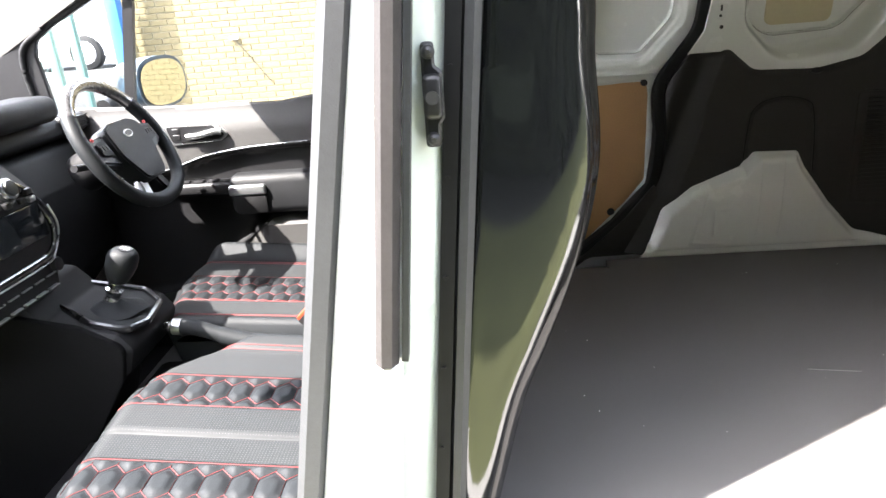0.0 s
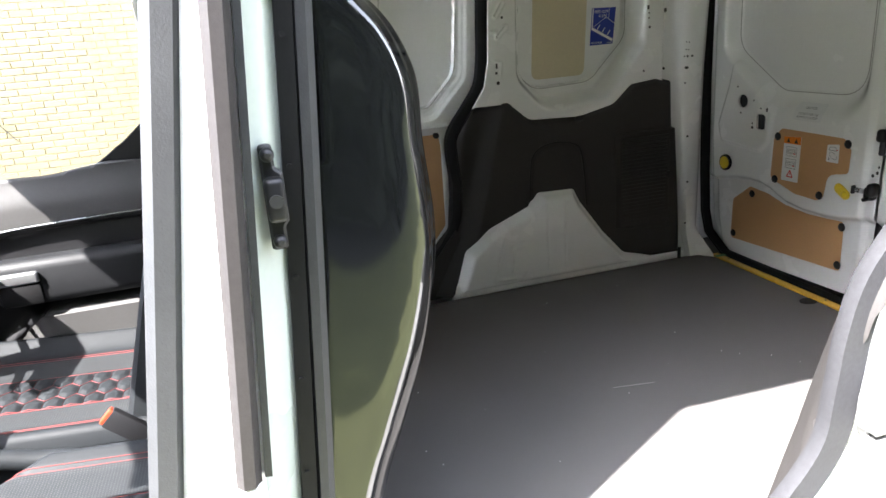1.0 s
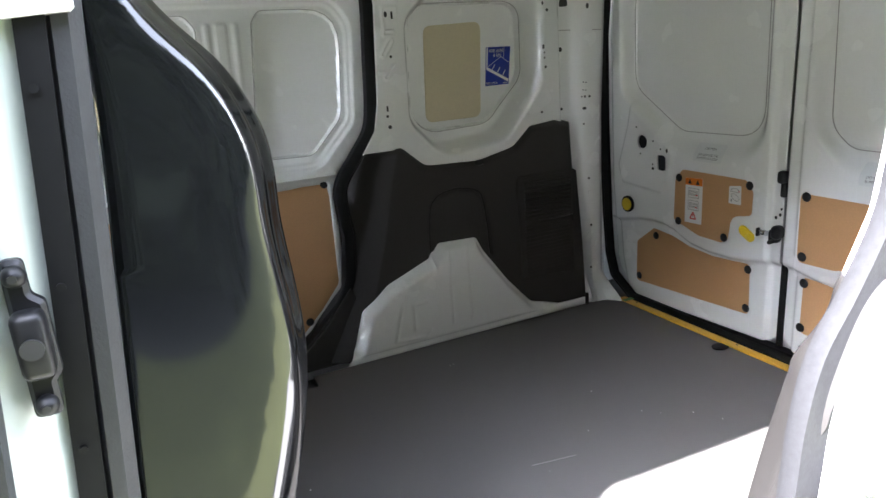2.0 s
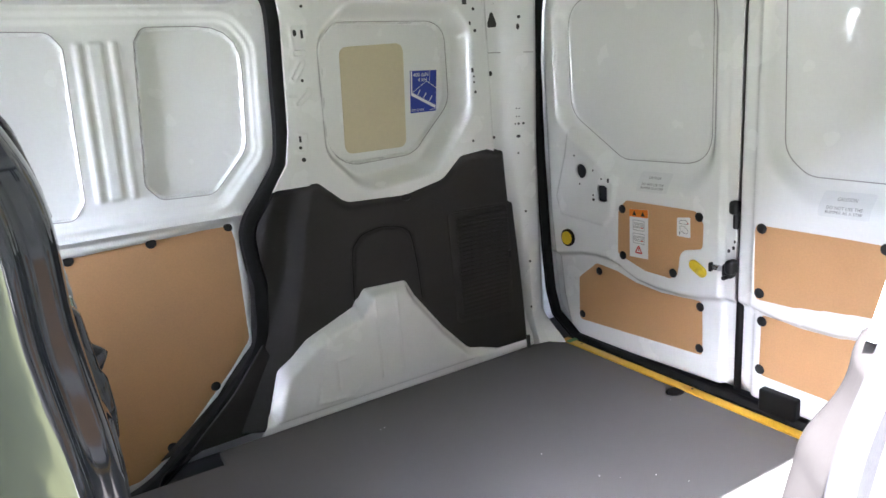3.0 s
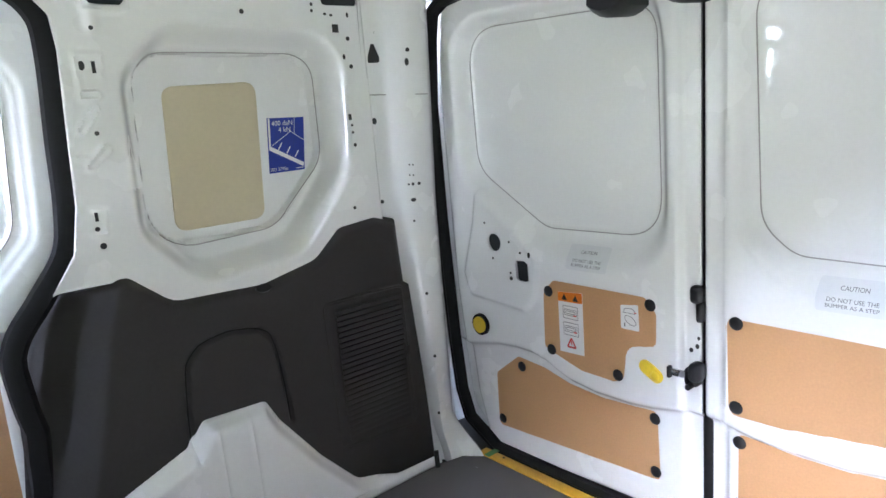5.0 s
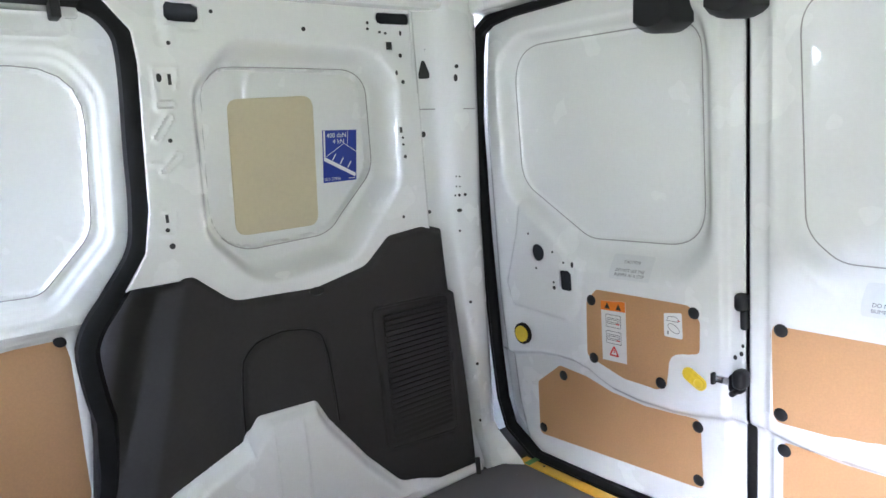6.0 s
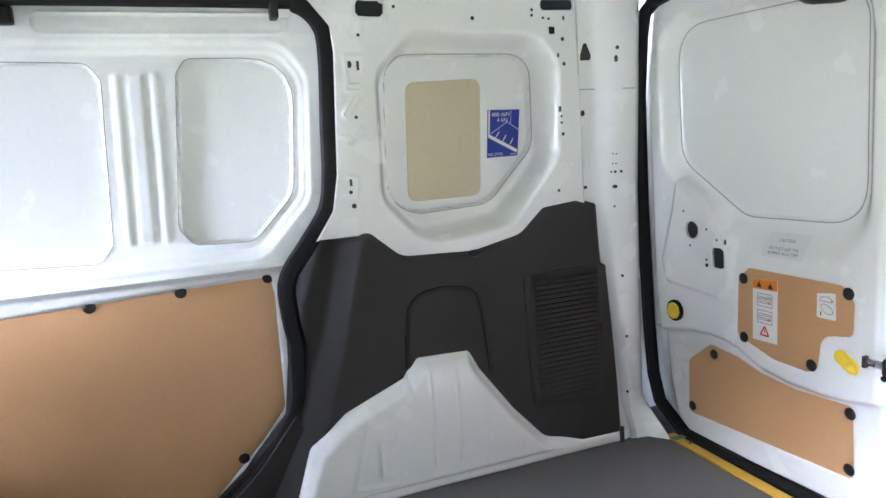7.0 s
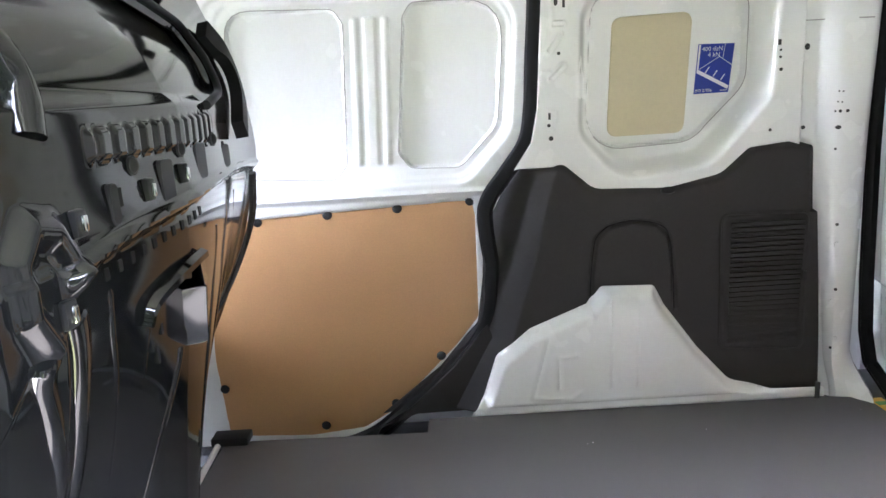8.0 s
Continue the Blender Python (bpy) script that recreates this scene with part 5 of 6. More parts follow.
hub = wheel_plate("hub", rounded([(-0.092, 0.050), (-0.05, 0.062, 0.04), (0.05, 0.062, 0.04), (0.092, 0.050), (0.092, -0.03), (0.052, -0.112), (-0.052, -0.112), (-0.092, -0.03)], 0.03, 5), -0.035, 0.022, DASH, "black airbag cover")
wheel_plate("badge", [(0.022 * math.cos(k * math.pi / 12), 0.022 + 0.011 * math.sin(k * math.pi / 12)) for k in range(24)], 0.022, 0.025, SILVER, "plain oval silver badge", hub)
wheel_plate("badge_field", [(0.018 * math.cos(k * math.pi / 12), 0.022 + 0.0078 * math.sin(k * math.pi / 12)) for k in range(24)], 0.025, 0.0262, BLACK, "dark badge field", hub)
for s in (1, -1):
    wheel_plate("spoke", rounded([(s * 0.07, 0.045), (s * 0.178, 0.036), (s * 0.178, -0.022), (s * 0.07, -0.05)], 0.012, 4), -0.028, 0.006, BLACK, "black spoke with buttons")
    wheel_plate("spoke", rounded([(s * 0.018, -0.09), (s * 0.056, -0.085), (s * 0.082, -0.166), (s * 0.045, -0.175)], 0.008, 3), -0.030, -0.006, SILVER if s < 0 else BLACK, "satin silver lower spoke" if s < 0 else "black lower spoke")
    wheel_plate("button_pad", rounded([(s * 0.100, 0.032), (s * 0.148, 0.026), (s * 0.148, -0.010), (s * 0.100, -0.020)], 0.008, 3), 0.006, 0.012, DASH)
    for k in range(3):
        wheel_plate("wheel_button", rounded([(s * (0.108 + 0.013 * k), 0.018), (s * (0.117 + 0.013 * k), 0.017), (s * (0.117 + 0.013 * k), 0.002), (s * (0.108 + 0.013 * k), 0.002)], 0.002, 2), 0.012, 0.0145, BLACK)
    wheel_plate("red_button", rounded([(s * 0.135, 0.044), (s * 0.148, 0.043), (s * 0.148, 0.034), (s * 0.135, 0.034)], 0.003, 2), 0.004, 0.011, REDINK, "small red button")
bm = bmesh.new()
cyl(bm, WM @ Matrix.Translation((0, 0, -0.10)), 0.055, 0.13, 24, bevel=0.01)
part("column_shroud", bm, BLACK, wheel, "black steering column shroud")
tube("stalk", [WM @ Vector((0.01, -0.05, -0.07)), WM @ Vector((0.0, -0.13, -0.065)), WM @ Vector((-0.005, -0.175, -0.06))], BLACK, wheel, "black control stalk", r=0.010, seg=10)
tube("stalk", [WM @ Vector((0.01, 0.05, -0.07)), WM @ Vector((0.0, 0.13, -0.065)), WM @ Vector((-0.005, 0.175, -0.06))], BLACK, wheel, "black control stalk", r=0.010, seg=10)

# driver door
D4 = rounded([(-1.55, -0.25), (-0.30, -0.25), (-0.28, 0.60), (-0.45, 0.612, 0.05), (-0.62, 0.592, 0.05), (-1.00, 0.598, 0.05), (-1.55, 0.620)], 0.02, 4)
SWEEP = [(-1.30, 0.36), (-1.10, 0.375), (-1.0, 0.395), (-0.90, 0.425), (-0.75, 0.446), (-0.50, 0.455), (-0.28, 0.458)]
POCKET = rounded([(-1.40, -0.12), (-0.98, -0.06), (-0.83, 0.10, 0.08), (-0.70, 0.205, 0.06), (-0.72, 0.24), (-1.02, 0.30, 0.05), (-1.40, 0.32)], 0.03, 5)


def card_depth(u, v):
    low = np.interp(u, [p[0] for p in SWEEP], [p[1] for p in SWEEP])
    d = 0.715 + 0.02 * ease((v - 0.50) / 0.10)
    d = d + 0.028 * ease((low - v) / 0.020)
    d = d + 0.02 * press(u, v, POCKET, 0.03)
    return d - 0.075 * ease((0.215 - v) / 0.03) * ease((u + 0.80) / 0.10)


door_4 = empty("door_4", "closed driver door with grey card, silver handle and clear window", "car door", kind="structure")
sheet("door_card", D4, 0.01, card_depth, far, GREYCARD, door_4, "grey grained door card", thick=-0.02)
sheet("dark_insert", rounded([(-1.30, 0.355), (-1.10, 0.370), (-0.90, 0.418), (-0.75, 0.440), (-0.29, 0.452), (-0.29, 0.24), (-0.50, 0.215), (-0.70, 0.20), (-0.82, 0.10), (-0.95, -0.05), (-1.30, -0.10)], 0.01, 2),
      0.012, lambda u, v: card_depth(u, v) - 0.003, far, BLACK, door_4, "black door insert", thick=-0.004)
tube("silver_line", [(x, 0.714, z + 0.003) for x, z in [(p.x, p.y) for p in spline([(a, b, 0) for a, b in SWEEP], 5)]], SILVER, door_4, "thin silver trim line", r=0.0024, seg=8)
bez = plate("handle_bezel", rounded([(-1.02, 0.542), (-0.85, 0.538), (-0.800, 0.498), (-0.83, 0.478), (-1.00, 0.470)], 0.015, 4), far, 0.718, 0.708, SILVER, door_4, "satin silver handle bezel")
plate("handle_cup", rounded([(-1.012, 0.535), (-0.855, 0.531), (-0.812, 0.498), (-0.835, 0.484), (-0.995, 0.477)], 0.012, 4), far, 0.712, 0.706, BLACK, door_4, "black handle recess")
tube("door_handle", spline([(-0.94, 0.700, 0.498), (-0.90, 0.694, 0.500), (-0.85, 0.696, 0.510), (-0.825, 0.704, 0.508)], 5), SILVER, door_4, "satin silver door handle", r=0.010, seg=10)
for zz in (0.518, 0.498):
    plate("lock_button", rounded([(-0.99, zz - 0.008), (-0.965, zz - 0.008), (-0.965, zz + 0.008), (-0.99, zz + 0.008)], 0.003, 2), far, 0.708, 0.703, BLACK, door_4)
bm = bmesh.new()
box(bm, -0.82, -0.30, 0.655, 0.745, 0.225, 0.365, 0.03, 4)
part("armrest", bm, DASH, door_4, "padded black armrest")
bm = bmesh.new()
box(bm, -1.06, -0.80, 0.665, 0.735, 0.300, 0.345, 0.015, 3)
part("switch_panel", bm, BLACK, door_4, "black window switch panel")
for k in range(3):
    bm = bmesh.new()
    box(bm, -0.99 + k * 0.05, -0.955 + k * 0.05, 0.675, 0.70, 0.340, 0.352, 0.004)
    part("switch", bm, BLACK, door_4)
bm = bmesh.new()
box(bm, -0.815, -0.69, 0.640, 0.668, 0.300, 0.335, 0.008, 3)
part("pull_bar", bm, SILVER, door_4, "satin silver pull bar")
bm = bmesh.new()
box(bm, -0.80, -0.69, 0.645, 0.662, 0.235, 0.300, 0.006, 2)
part("pull_cup", bm, RUBBER, door_4, "gloss black pull cup")
tube("window_bar", [(-1.143, 0.775, 0.60), (-1.105, 0.775, 0.78), (-1.055, 0.772, 1.0), (-1.03, 0.765, 1.10)], BLACK, door_4, "black window divider bar", profile=[(-0.016, -0.01), (-0.016, 0.01), (0.016, 0.01), (0.016, -0.01)], up=(0, 1, 0))
tube("window_frame", spline([(-1.455, 0.765, 0.59), (-1.462, 0.765, 0.66), (-1.468, 0.764, 0.745), (-1.450, 0.763, 0.815), (-1.37, 0.762, 0.868)], 6), RUBBER, door_4, "black window frame rubber", r=0.010, seg=10)
tube("frame_rail", [(-1.02, 0.768, 1.055), (-0.60, 0.755, 1.12), (-0.25, 0.755, 1.12)], BLACK, door_4, "black upper window rail", profile=[(-0.025, -0.012), (-0.025, 0.012), (0.025, 0.012), (0.025, -0.012)], up=(0, 1, 0))
PALE = mat("pale_pillar_trim", (0.060, 0.058, 0.053), 0.7, vary=0.08, bump=0.3)
tube("a_pillar", spline([(-1.78, 0.80, 0.735), (-1.60, 0.79, 0.825), (-1.45, 0.780, 0.900), (-1.30, 0.770, 0.975), (-1.10, 0.740, 1.07)], 6), PALE, None, "pale grey windscreen pillar trim",
     profile=[(-0.058, -0.02), (-0.058, 0.008), (-0.035, 0.020), (0.035, 0.020), (0.055, 0.008), (0.055, -0.02)], up=(0, 1, 0))
tagged(bpy.data.objects["a_pillar"], category="pillar", kind="structure")
for s in (1, -1):
    tube("roof_pillar", [(-1.15, s * 0.70, 1.12), (-0.7, s * 0.69, 1.21), (0.0, s * 0.69, 1.27)], GREYCARD, None, "grey cab roof rail lining", profile=[(-0.05, -0.03), (-0.05, 0.03), (0.05, 0.03), (0.05, -0.03)], up=(0, 1, 0))
GLASS = bpy.data.materials.new("window_glass")
GLASS.use_nodes = True
gb = GLASS.node_tree.nodes["Principled BSDF"]
gb.inputs["Transmission Weight"].default_value, gb.inputs["Roughness"].default_value, gb.inputs["IOR"].default_value = 1.0, 0.0, 1.1
gb.inputs["Base Color"].default_value = (0.93, 0.96, 0.94, 1)
plate("window_corner", [(-0.58, 0.575), (-0.528, 0.591), (-0.487, 0.608), (-0.455, 0.629), (-0.395, 0.670), (-0.345, 0.712), (-0.300, 0.765), (-0.270, 0.85), (-0.255, 1.00), (-0.25, 1.12), (-0.20, 1.12), (-0.20, 0.575)], far, 0.775, 0.755, BLACK, door_4, "black curved window corner trim")
plate("window_sail", [(-1.85, 0.58), (-1.404, 0.58), (-1.412, 0.70), (-1.421, 0.788), (-1.405, 0.832), (-1.35, 0.868), (-1.195, 0.944), (-1.00, 1.035), (-1.02, 1.075), (-1.233, 0.978), (-1.40, 0.885), (-1.485, 0.830), (-1.62, 0.775), (-1.85, 0.69)], far, 0.790, 0.768, BLACK, door_4, "black window frame corner", bevel=0.004)
pane = plate("window_pane", [(-1.50, 0.60), (-0.32, 0.60), (-0.33, 1.10), (-0.60, 1.10), (-1.05, 1.035), (-1.25, 0.945), (-1.365, 0.875), (-1.43, 0.79)], far, 0.779, 0.7755, GLASS, door_4, "clear side window glass", bevel=0)
pane.visible_shadow = False
mirror = empty("door_mirror", "dark blue-grey door mirror housing with oval mirror glass", "door mirror", place=(-1.2, 1.0, 0.6))
hm = Matrix.Translation((-1.110, 0.985, 0.659)) @ pose(0, 0, 0, 0, 0, 82)
shell = []
for k in range(10):
    t = k / 9
    r = math.sqrt(max(0.02, 1 - (1 - t) ** 2.2))
    shell.append([hm @ Vector((0.155 * r * math.copysign(abs(math.cos(a)) ** 0.75, math.cos(a)), 0.20 * (1 - t), 0.092 * r * math.copysign(abs(math.sin(a)) ** 0.75, math.sin(a)))) - Vector((-1.2, 1.0, 0.6)) for a in [2 * math.pi * j / 32 for j in range(32)]])
loft("housing", shell, mat("slate_paint", (0.018, 0.035, 0.055), 0.3, vary=0.15), mirror, close=True)
glass_disc = [[hm @ Vector((0.140 * q * math.copysign(abs(math.cos(a)) ** 0.75, math.cos(a)), -0.002 - 0.003 * q, 0.080 * q * math.copysign(abs(math.sin(a)) ** 0.75, math.sin(a)))) - Vector((-1.2, 1.0, 0.6))
               for a in [2 * math.pi * j / 32 for j in range(32)]] for q in (1.0, 0.97)]
loft("mirror_glass", glass_disc, mat("mirror_silver", (0.62, 0.64, 0.60), 0.02, metal=1.0, vary=0.01), mirror, "silvered mirror glass", close=True)
tube("arm", [Vector((-0.05, -0.20, 0.0)), Vector((-0.02, -0.05, 0.03))], BLACK, mirror, "black mirror arm", r=0.03)
solid("cab_sill", (-1.95, -0.10, 0.74, 0.86, -0.34, -0.18), CARPET, "black carpeted driver door sill", "sill", 0.0)
solid("cab_floor", (-1.95, -0.10, -0.75, 0.80, -0.34, -0.30), CARPET, "black cab floor carpet", "floor", 0.0)
solid("cab_roof", (-1.20, -0.60, -0.70, 0.70, 1.26, 1.30), GREYCARD, "grey cab roof lining", "roof lining", 0.01)
solid("scuttle", (-2.4, -1.85, -0.80, 0.84, -0.30, 0.60), WHITE, "white van bonnet and scuttle", "bonnet", 0.05)


# ---------- fittings on the walls ----------
def lettering(name, text, size, to_world, parent, material):
    """Built-in font, laid point by point on a surface: to_world(a, b) takes the writing's own right and up."""
    me = WRITING[text].copy()
    me.name = name
    for v in me.vertices:
        v.co = to_world(v.co.x * size, v.co.y * size)
    me.materials.clear()
    me.materials.append(material)
    ob = new(name, me)
    ob.parent = parent
    return ob


def disc(name, p, n, a, b, material, parent, h=0.0024, slot=False, up=(0, 0, 1), label=""):
    """A small plug at p facing n: half width a, half height b; slot: square ends."""
    n = Vector(n).normalized()
    right = Vector(up).cross(n).normalized()
    upv = n.cross(right)
    out = [(-a, -b), (a, -b), (a, b), (-a, b)] if slot else [(a * math.cos(k * math.pi / 7), b * math.sin(k * math.pi / 7)) for k in range(14)]
    bm = bmesh.new()
    lo = [bm.verts.new(Vector(p) - n * h * 0.6 + right * x + upv * y) for x, y in out]
    hi = [bm.verts.new(Vector(p) + n * h * 0.4 + right * x + upv * y) for x, y in out]
    bm.faces.new(hi)
    for i in range(len(out)):
        j = (i + 1) % len(out)
        bm.faces.new((lo[i], lo[j], hi[j], hi[i]))
    bmesh.ops.recalc_face_normals(bm, faces=bm.faces)
    return part(name, bm, material, parent, label, smooth=False)


INNER = (0, -1, 0)
# small holes are not cut: dark discs carry the shade inside them
for x, z, a, b, sl in ((0.832, 1.118, .004, .004, 0), (0.806, 1.052, .0055, .0085, 0), (0.826, 1.049, .0032, .0105, 1), (0.812, 0.931, .0042, .0042, 0), (0.786, 0.781, .003, .0105, 1), (0.784, 0.756, .0045, .0045, 0),
                       (0.789, 0.723, .006, .006, 0), (0.924, 1.183, .004, .004, 0), (1.126, 1.158, .005, .005, 0), (1.293, 1.180, .0035, .004, 0), (1.292, 1.166, .0035, .0035, 0), (1.325, 1.160, .004, .003, 0), (1.341, 1.158, .004, .003, 0),
                       (1.349, 1.129, .008, .009, 1), (1.380, 1.107, .005, .005, 0), (1.365, 1.066, .0035, .006, 0), (1.382, 1.044, .005, .005, 0), (1.365, 0.928, .0035, .007, 1), (1.368, 0.909, .003, .003, 0),
                       (1.368, 0.892, .0032, .0032, 0), (1.371, 0.862, .0045, .0045, 0), (1.351, 0.713, .004, .004, 0), (1.385, 1.16, .003, .006, 0)):
    disc("hole", (x, float(quarter_depth(np.array([x]), np.array([z]))[0]), z), INNER, a, b, INK, wall_right, slot=bool(sl))
PN = (-0.42, -0.9, 0.0)
for x, y, z, a, b, sl in ((1.453, .705, 1.124, .004, .005, 0), (1.441, .717, .914, .006, .008, 0), (1.447, .725, .713, .005, .005, 0), (1.511, .650, 1.076, .005, .005, 0), (1.508, .653, 1.048, .005, .009, 0),
                          (1.501, .669, .801, .002, .002, 0), (1.509, .665, .800, .002, .002, 0), (1.501, .671, .775, .002, .002, 0), (1.509, .667, .774, .002, .002, 0), (1.497, .673, .752, .0025, .0025, 0), (1.507, .669, .752, .0035, .004, 0),
                          (1.522, .663, .752, .004, .004, 0), (1.506, .671, .712, .007, .005, 0), (1.504, .673, .658, .003, .003, 0), (1.520, .668, .463, .004, .004, 0), (1.528, .667, .288, .004, .004, 0), (1.529, .671, .123, .004, .004, 0)):
    disc("hole", (x, y, z), PN, a, b, INK, wall_right, slot=bool(sl))
for z, x, y in ((0.410, 1.523, 0.667), (0.252, 1.523, 0.673), (0.149, 1.536, 0.665)):
    disc("dimple", (x, y, z), PN, .006, .007, WHITE, wall_right, h=0.003)
drop = [(1.449 - 0.013, 1.052), (1.449 + 0.012, 1.052), (1.449 + 0.013, 1.064), (1.449 + 0.002, 1.096), (1.449 - 0.004, 1.096), (1.449 - 0.013, 1.066)]
plate("drop_hole", rounded(drop, 0.004, 3), lambda u, v, d: (u, d - (u - 1.449) * 0.45 - (v - 1.071) * 0.05, v), 0.712, 0.7055, INK, wall_right, "dark drop-shaped plate for an opening", bevel=0)
for cut, d in ((CUT_A, 0.722), (CUT_B, 0.722)):
    pts = [(sum(p[0] for p in cut) / len(cut) + (u - sum(p[0] for p in cut) / len(cut)) * 1.5, sum(p[1] for p in cut) / len(cut) + (v - sum(p[1] for p in cut) / len(cut)) * 1.8) for u, v in cut]
    plate("cavity", pts, far, d, d + 0.004, CAVITY, wall_right, "dark plate for the shaded body cavity", bevel=0)
bead("panel_sealant", [(u + 0.0015 * math.sin(31 * v), v + 0.002 * math.sin(37 * u)) for u, v in PANEL if not (u < 0.93 and 0.72 < v < 1.05)], far, quarter_depth, wall_right, r=0.0013, closed=False)
tube("pillar_seam", [(1.415, 0.720, 0.978), (1.44, 0.716, 0.977), (1.475, 0.695, 0.975), (1.51, 0.660, 0.972), (1.56, 0.646, 0.970)], BEAD, wall_right, "thin seam in the pillar paint", r=0.0015, seg=6)
for outline in (D1A, D1B):
    bead("panel_sealant", outline, far, door1_depth, door_1, r=0.0011)
# window gaps of the rear doors; their darkness is a grey line
bead("panel_sealant", R_WIN, rear_place, dep2, door_2, r=0.0013)
bead("panel_sealant", L_WIN, rear_place, dep3, door_3, r=0.0013)

# foam pad and load sticker on the quarter's outer skin
PAD = rounded([(0.972, 1.018), (1.183, 1.024), (1.165, 0.713), (0.957, 0.712)], 0.028, 6)
plate("foam_pad", PAD, far, 0.8095, 0.8035, CARD, wall_right, "beige self-adhesive sound deadening pad", bevel=0.0015)
sticker = plate("load_sticker", [(1.191, 0.812), (1.284, 0.813), (1.297, 0.938), (1.201, 0.940)], far, 0.8085, 0.8058, BLUE, wall_right, "blue load rating sticker with white print", bevel=0)


def on_sticker(a, b):
    """Sticker coordinates 0 to 1 in both ways."""
    lo, hi = Vector((1.191, 0.812)).lerp(Vector((1.284, 0.813)), a), Vector((1.201, 0.940)).lerp(Vector((1.297, 0.938)), a)
    p = lo.lerp(hi, b)
    return Vector((p.x, 0.8052, p.y))


def bar(name, pts, w, material, parent, to_world):
    """A printed line of width w along pts."""
    bm = bmesh.new()
    for p, q in zip(pts, pts[1:]):
        p, q = Vector(p), Vector(q)
        s = (q - p).normalized()
        s = Vector((-s.y, s.x)) * w / 2
        bm.faces.new([bm.verts.new(to_world(*c)) for c in (p - s, q - s, q + s, p + s)])
    return part(name, bm, material, parent, smooth=False)


bar("print_line", [(0.045, 0.99), (0.045, 0.44)], 0.05, PAPER, sticker, on_sticker)
bar("print_line", [(0.03, 0.46), (0.97, 0.10)], 0.075, PAPER, sticker, on_sticker)
bar("print_line", [(0.10, 0.50), (0.62, 0.74), (1.0, 0.56)], 0.012, PAPER, sticker, on_sticker)
bar("print_line", [(0.72, 0.69), (0.74, 1.0)], 0.012, PAPER, sticker, on_sticker)
for a in (0.32, 0.55, 0.78):
    bar("print_arrow", [(a - 0.05, 0.42 - (a - 0.32) * 0.35), (a + 0.05, 0.54 - (a - 0.32) * 0.35)], 0.028, PAPER, sticker, on_sticker)
for text, size, a, b in (("400 daN", 0.016, 0.40, 0.86), ("4 kN", 0.016, 0.46, 0.74), ("ISO 27956", 0.0105, 0.27, 0.035)):
    lettering("lettering", text, size, lambda x, y, a=a, b=b: on_sticker(a, b) + Vector((x + y * 0.08, -0.0003, y)), sticker, PAPER)
bar("print_line", [(0.75, 0.045), (0.96, 0.045)], 0.012, PAPER, sticker, on_sticker)

# trim fittings
disc("trim_button", (1.086, 0.6915, 0.574), (0, -0.8, 0.6), 0.018, 0.010, BLACK, wall_right, h=0.008, label="black trim clip")
disc("trim_slot", (0.746, 0.7105, 0.6475), (0, -0.9, 0.4), 0.018, 0.0012, INK, wall_right, h=0.003, slot=True)
disc("trim_tab", (1.447, 0.674, 0.330), (0, -1, 0), 0.004, 0.012, BLACK, wall_right, h=0.010, slot=True)
disc("floor_clip", (1.478, 0.632, 0.016), (-0.5, -0.85, 0.2), 0.006, 0.026, INK, wall_right, h=0.010, slot=True, label="black rubber clip at the floor edge")

# sliding door top rail and its bracket
bm = bmesh.new()
box(bm, -0.30, 0.648, 0.725, 0.765, 1.188, 1.212, 0.004)
rail = part("top_rail", bm, BLACK, door_1, "black sliding door top rail")
bm = bmesh.new()
box(bm, 0.10, 0.60, 0.722, 0.730, 1.205, 1.215, 0.002)
part("rail_cover", bm, CHROME, rail, "bright rail edge")
bm = bmesh.new()
box(bm, 0.640, 0.658, 0.715, 0.755, 1.158, 1.205, 0.004)
part("rail_end", bm, BLACK, rail, "black rail end stop")
bm = bmesh.new()
box(bm, 0.655, 0.690, 0.748, 0.762, 1.165, 1.230, 0.005, 3)
part("rail_bracket", bm, WHITE, rail, "white rail bracket with a bolt")
disc("bracket_bolt", (0.673, 0.747, 1.190), INNER, 0.006, 0.006, BLACK, rail, h=0.006)
bm = bmesh.new()
box(bm, 0.060, 0.135, 0.735, 0.765, 1.148, 1.186, 0.006, 3)
part("roller_housing", bm, BLACK, door_1, "black roller housing")

# rear door fittings
BACK = (-1, 0, 0)
for cut, d in ((CUT_C, 1.646), (CUT_D, 1.646)):
    cu_, cv_ = sum(p[0] for p in cut) / len(cut), sum(p[1] for p in cut) / len(cut)
    plate("cavity", [(cu_ + (u - cu_) * 1.25, cv_ + (v - cv_) * 1.25) for u, v in cut], rear_place, d, d + 0.004, CAVITY, door_2, "dark plate for the shaded door cavity", bevel=0)
for u, v, a, b in ((0.551, 0.640, .003, .003), (0.469, 0.598, .003, .003), (0.528, 0.551, .003, .003), (0.434, 0.574, .003, .003), (0.406, 0.571, .004, .007), (0.469, 0.520, .003, .003), (0.468, 0.506, .005, .005),
                   (0.001, 0.418, .004, .005), (-0.012, 0.428, .004, .005), (-0.015, 0.445, .003, .004)):
    disc("hole", (float(dep2(np.array([u]), np.array([v]))[0]), u, v), BACK, a, b, INK, door_2)
disc("seat_ring", (1.636, 0.594, 0.362), BACK, 0.0295, 0.0295, RUBBER, door_2, h=0.010, label="black rubber ring")
disc("yellow_cap", (1.631, 0.594, 0.362), BACK, 0.0225, 0.0225, YELLOWPL, door_2, h=0.008, label="yellow plastic cap")
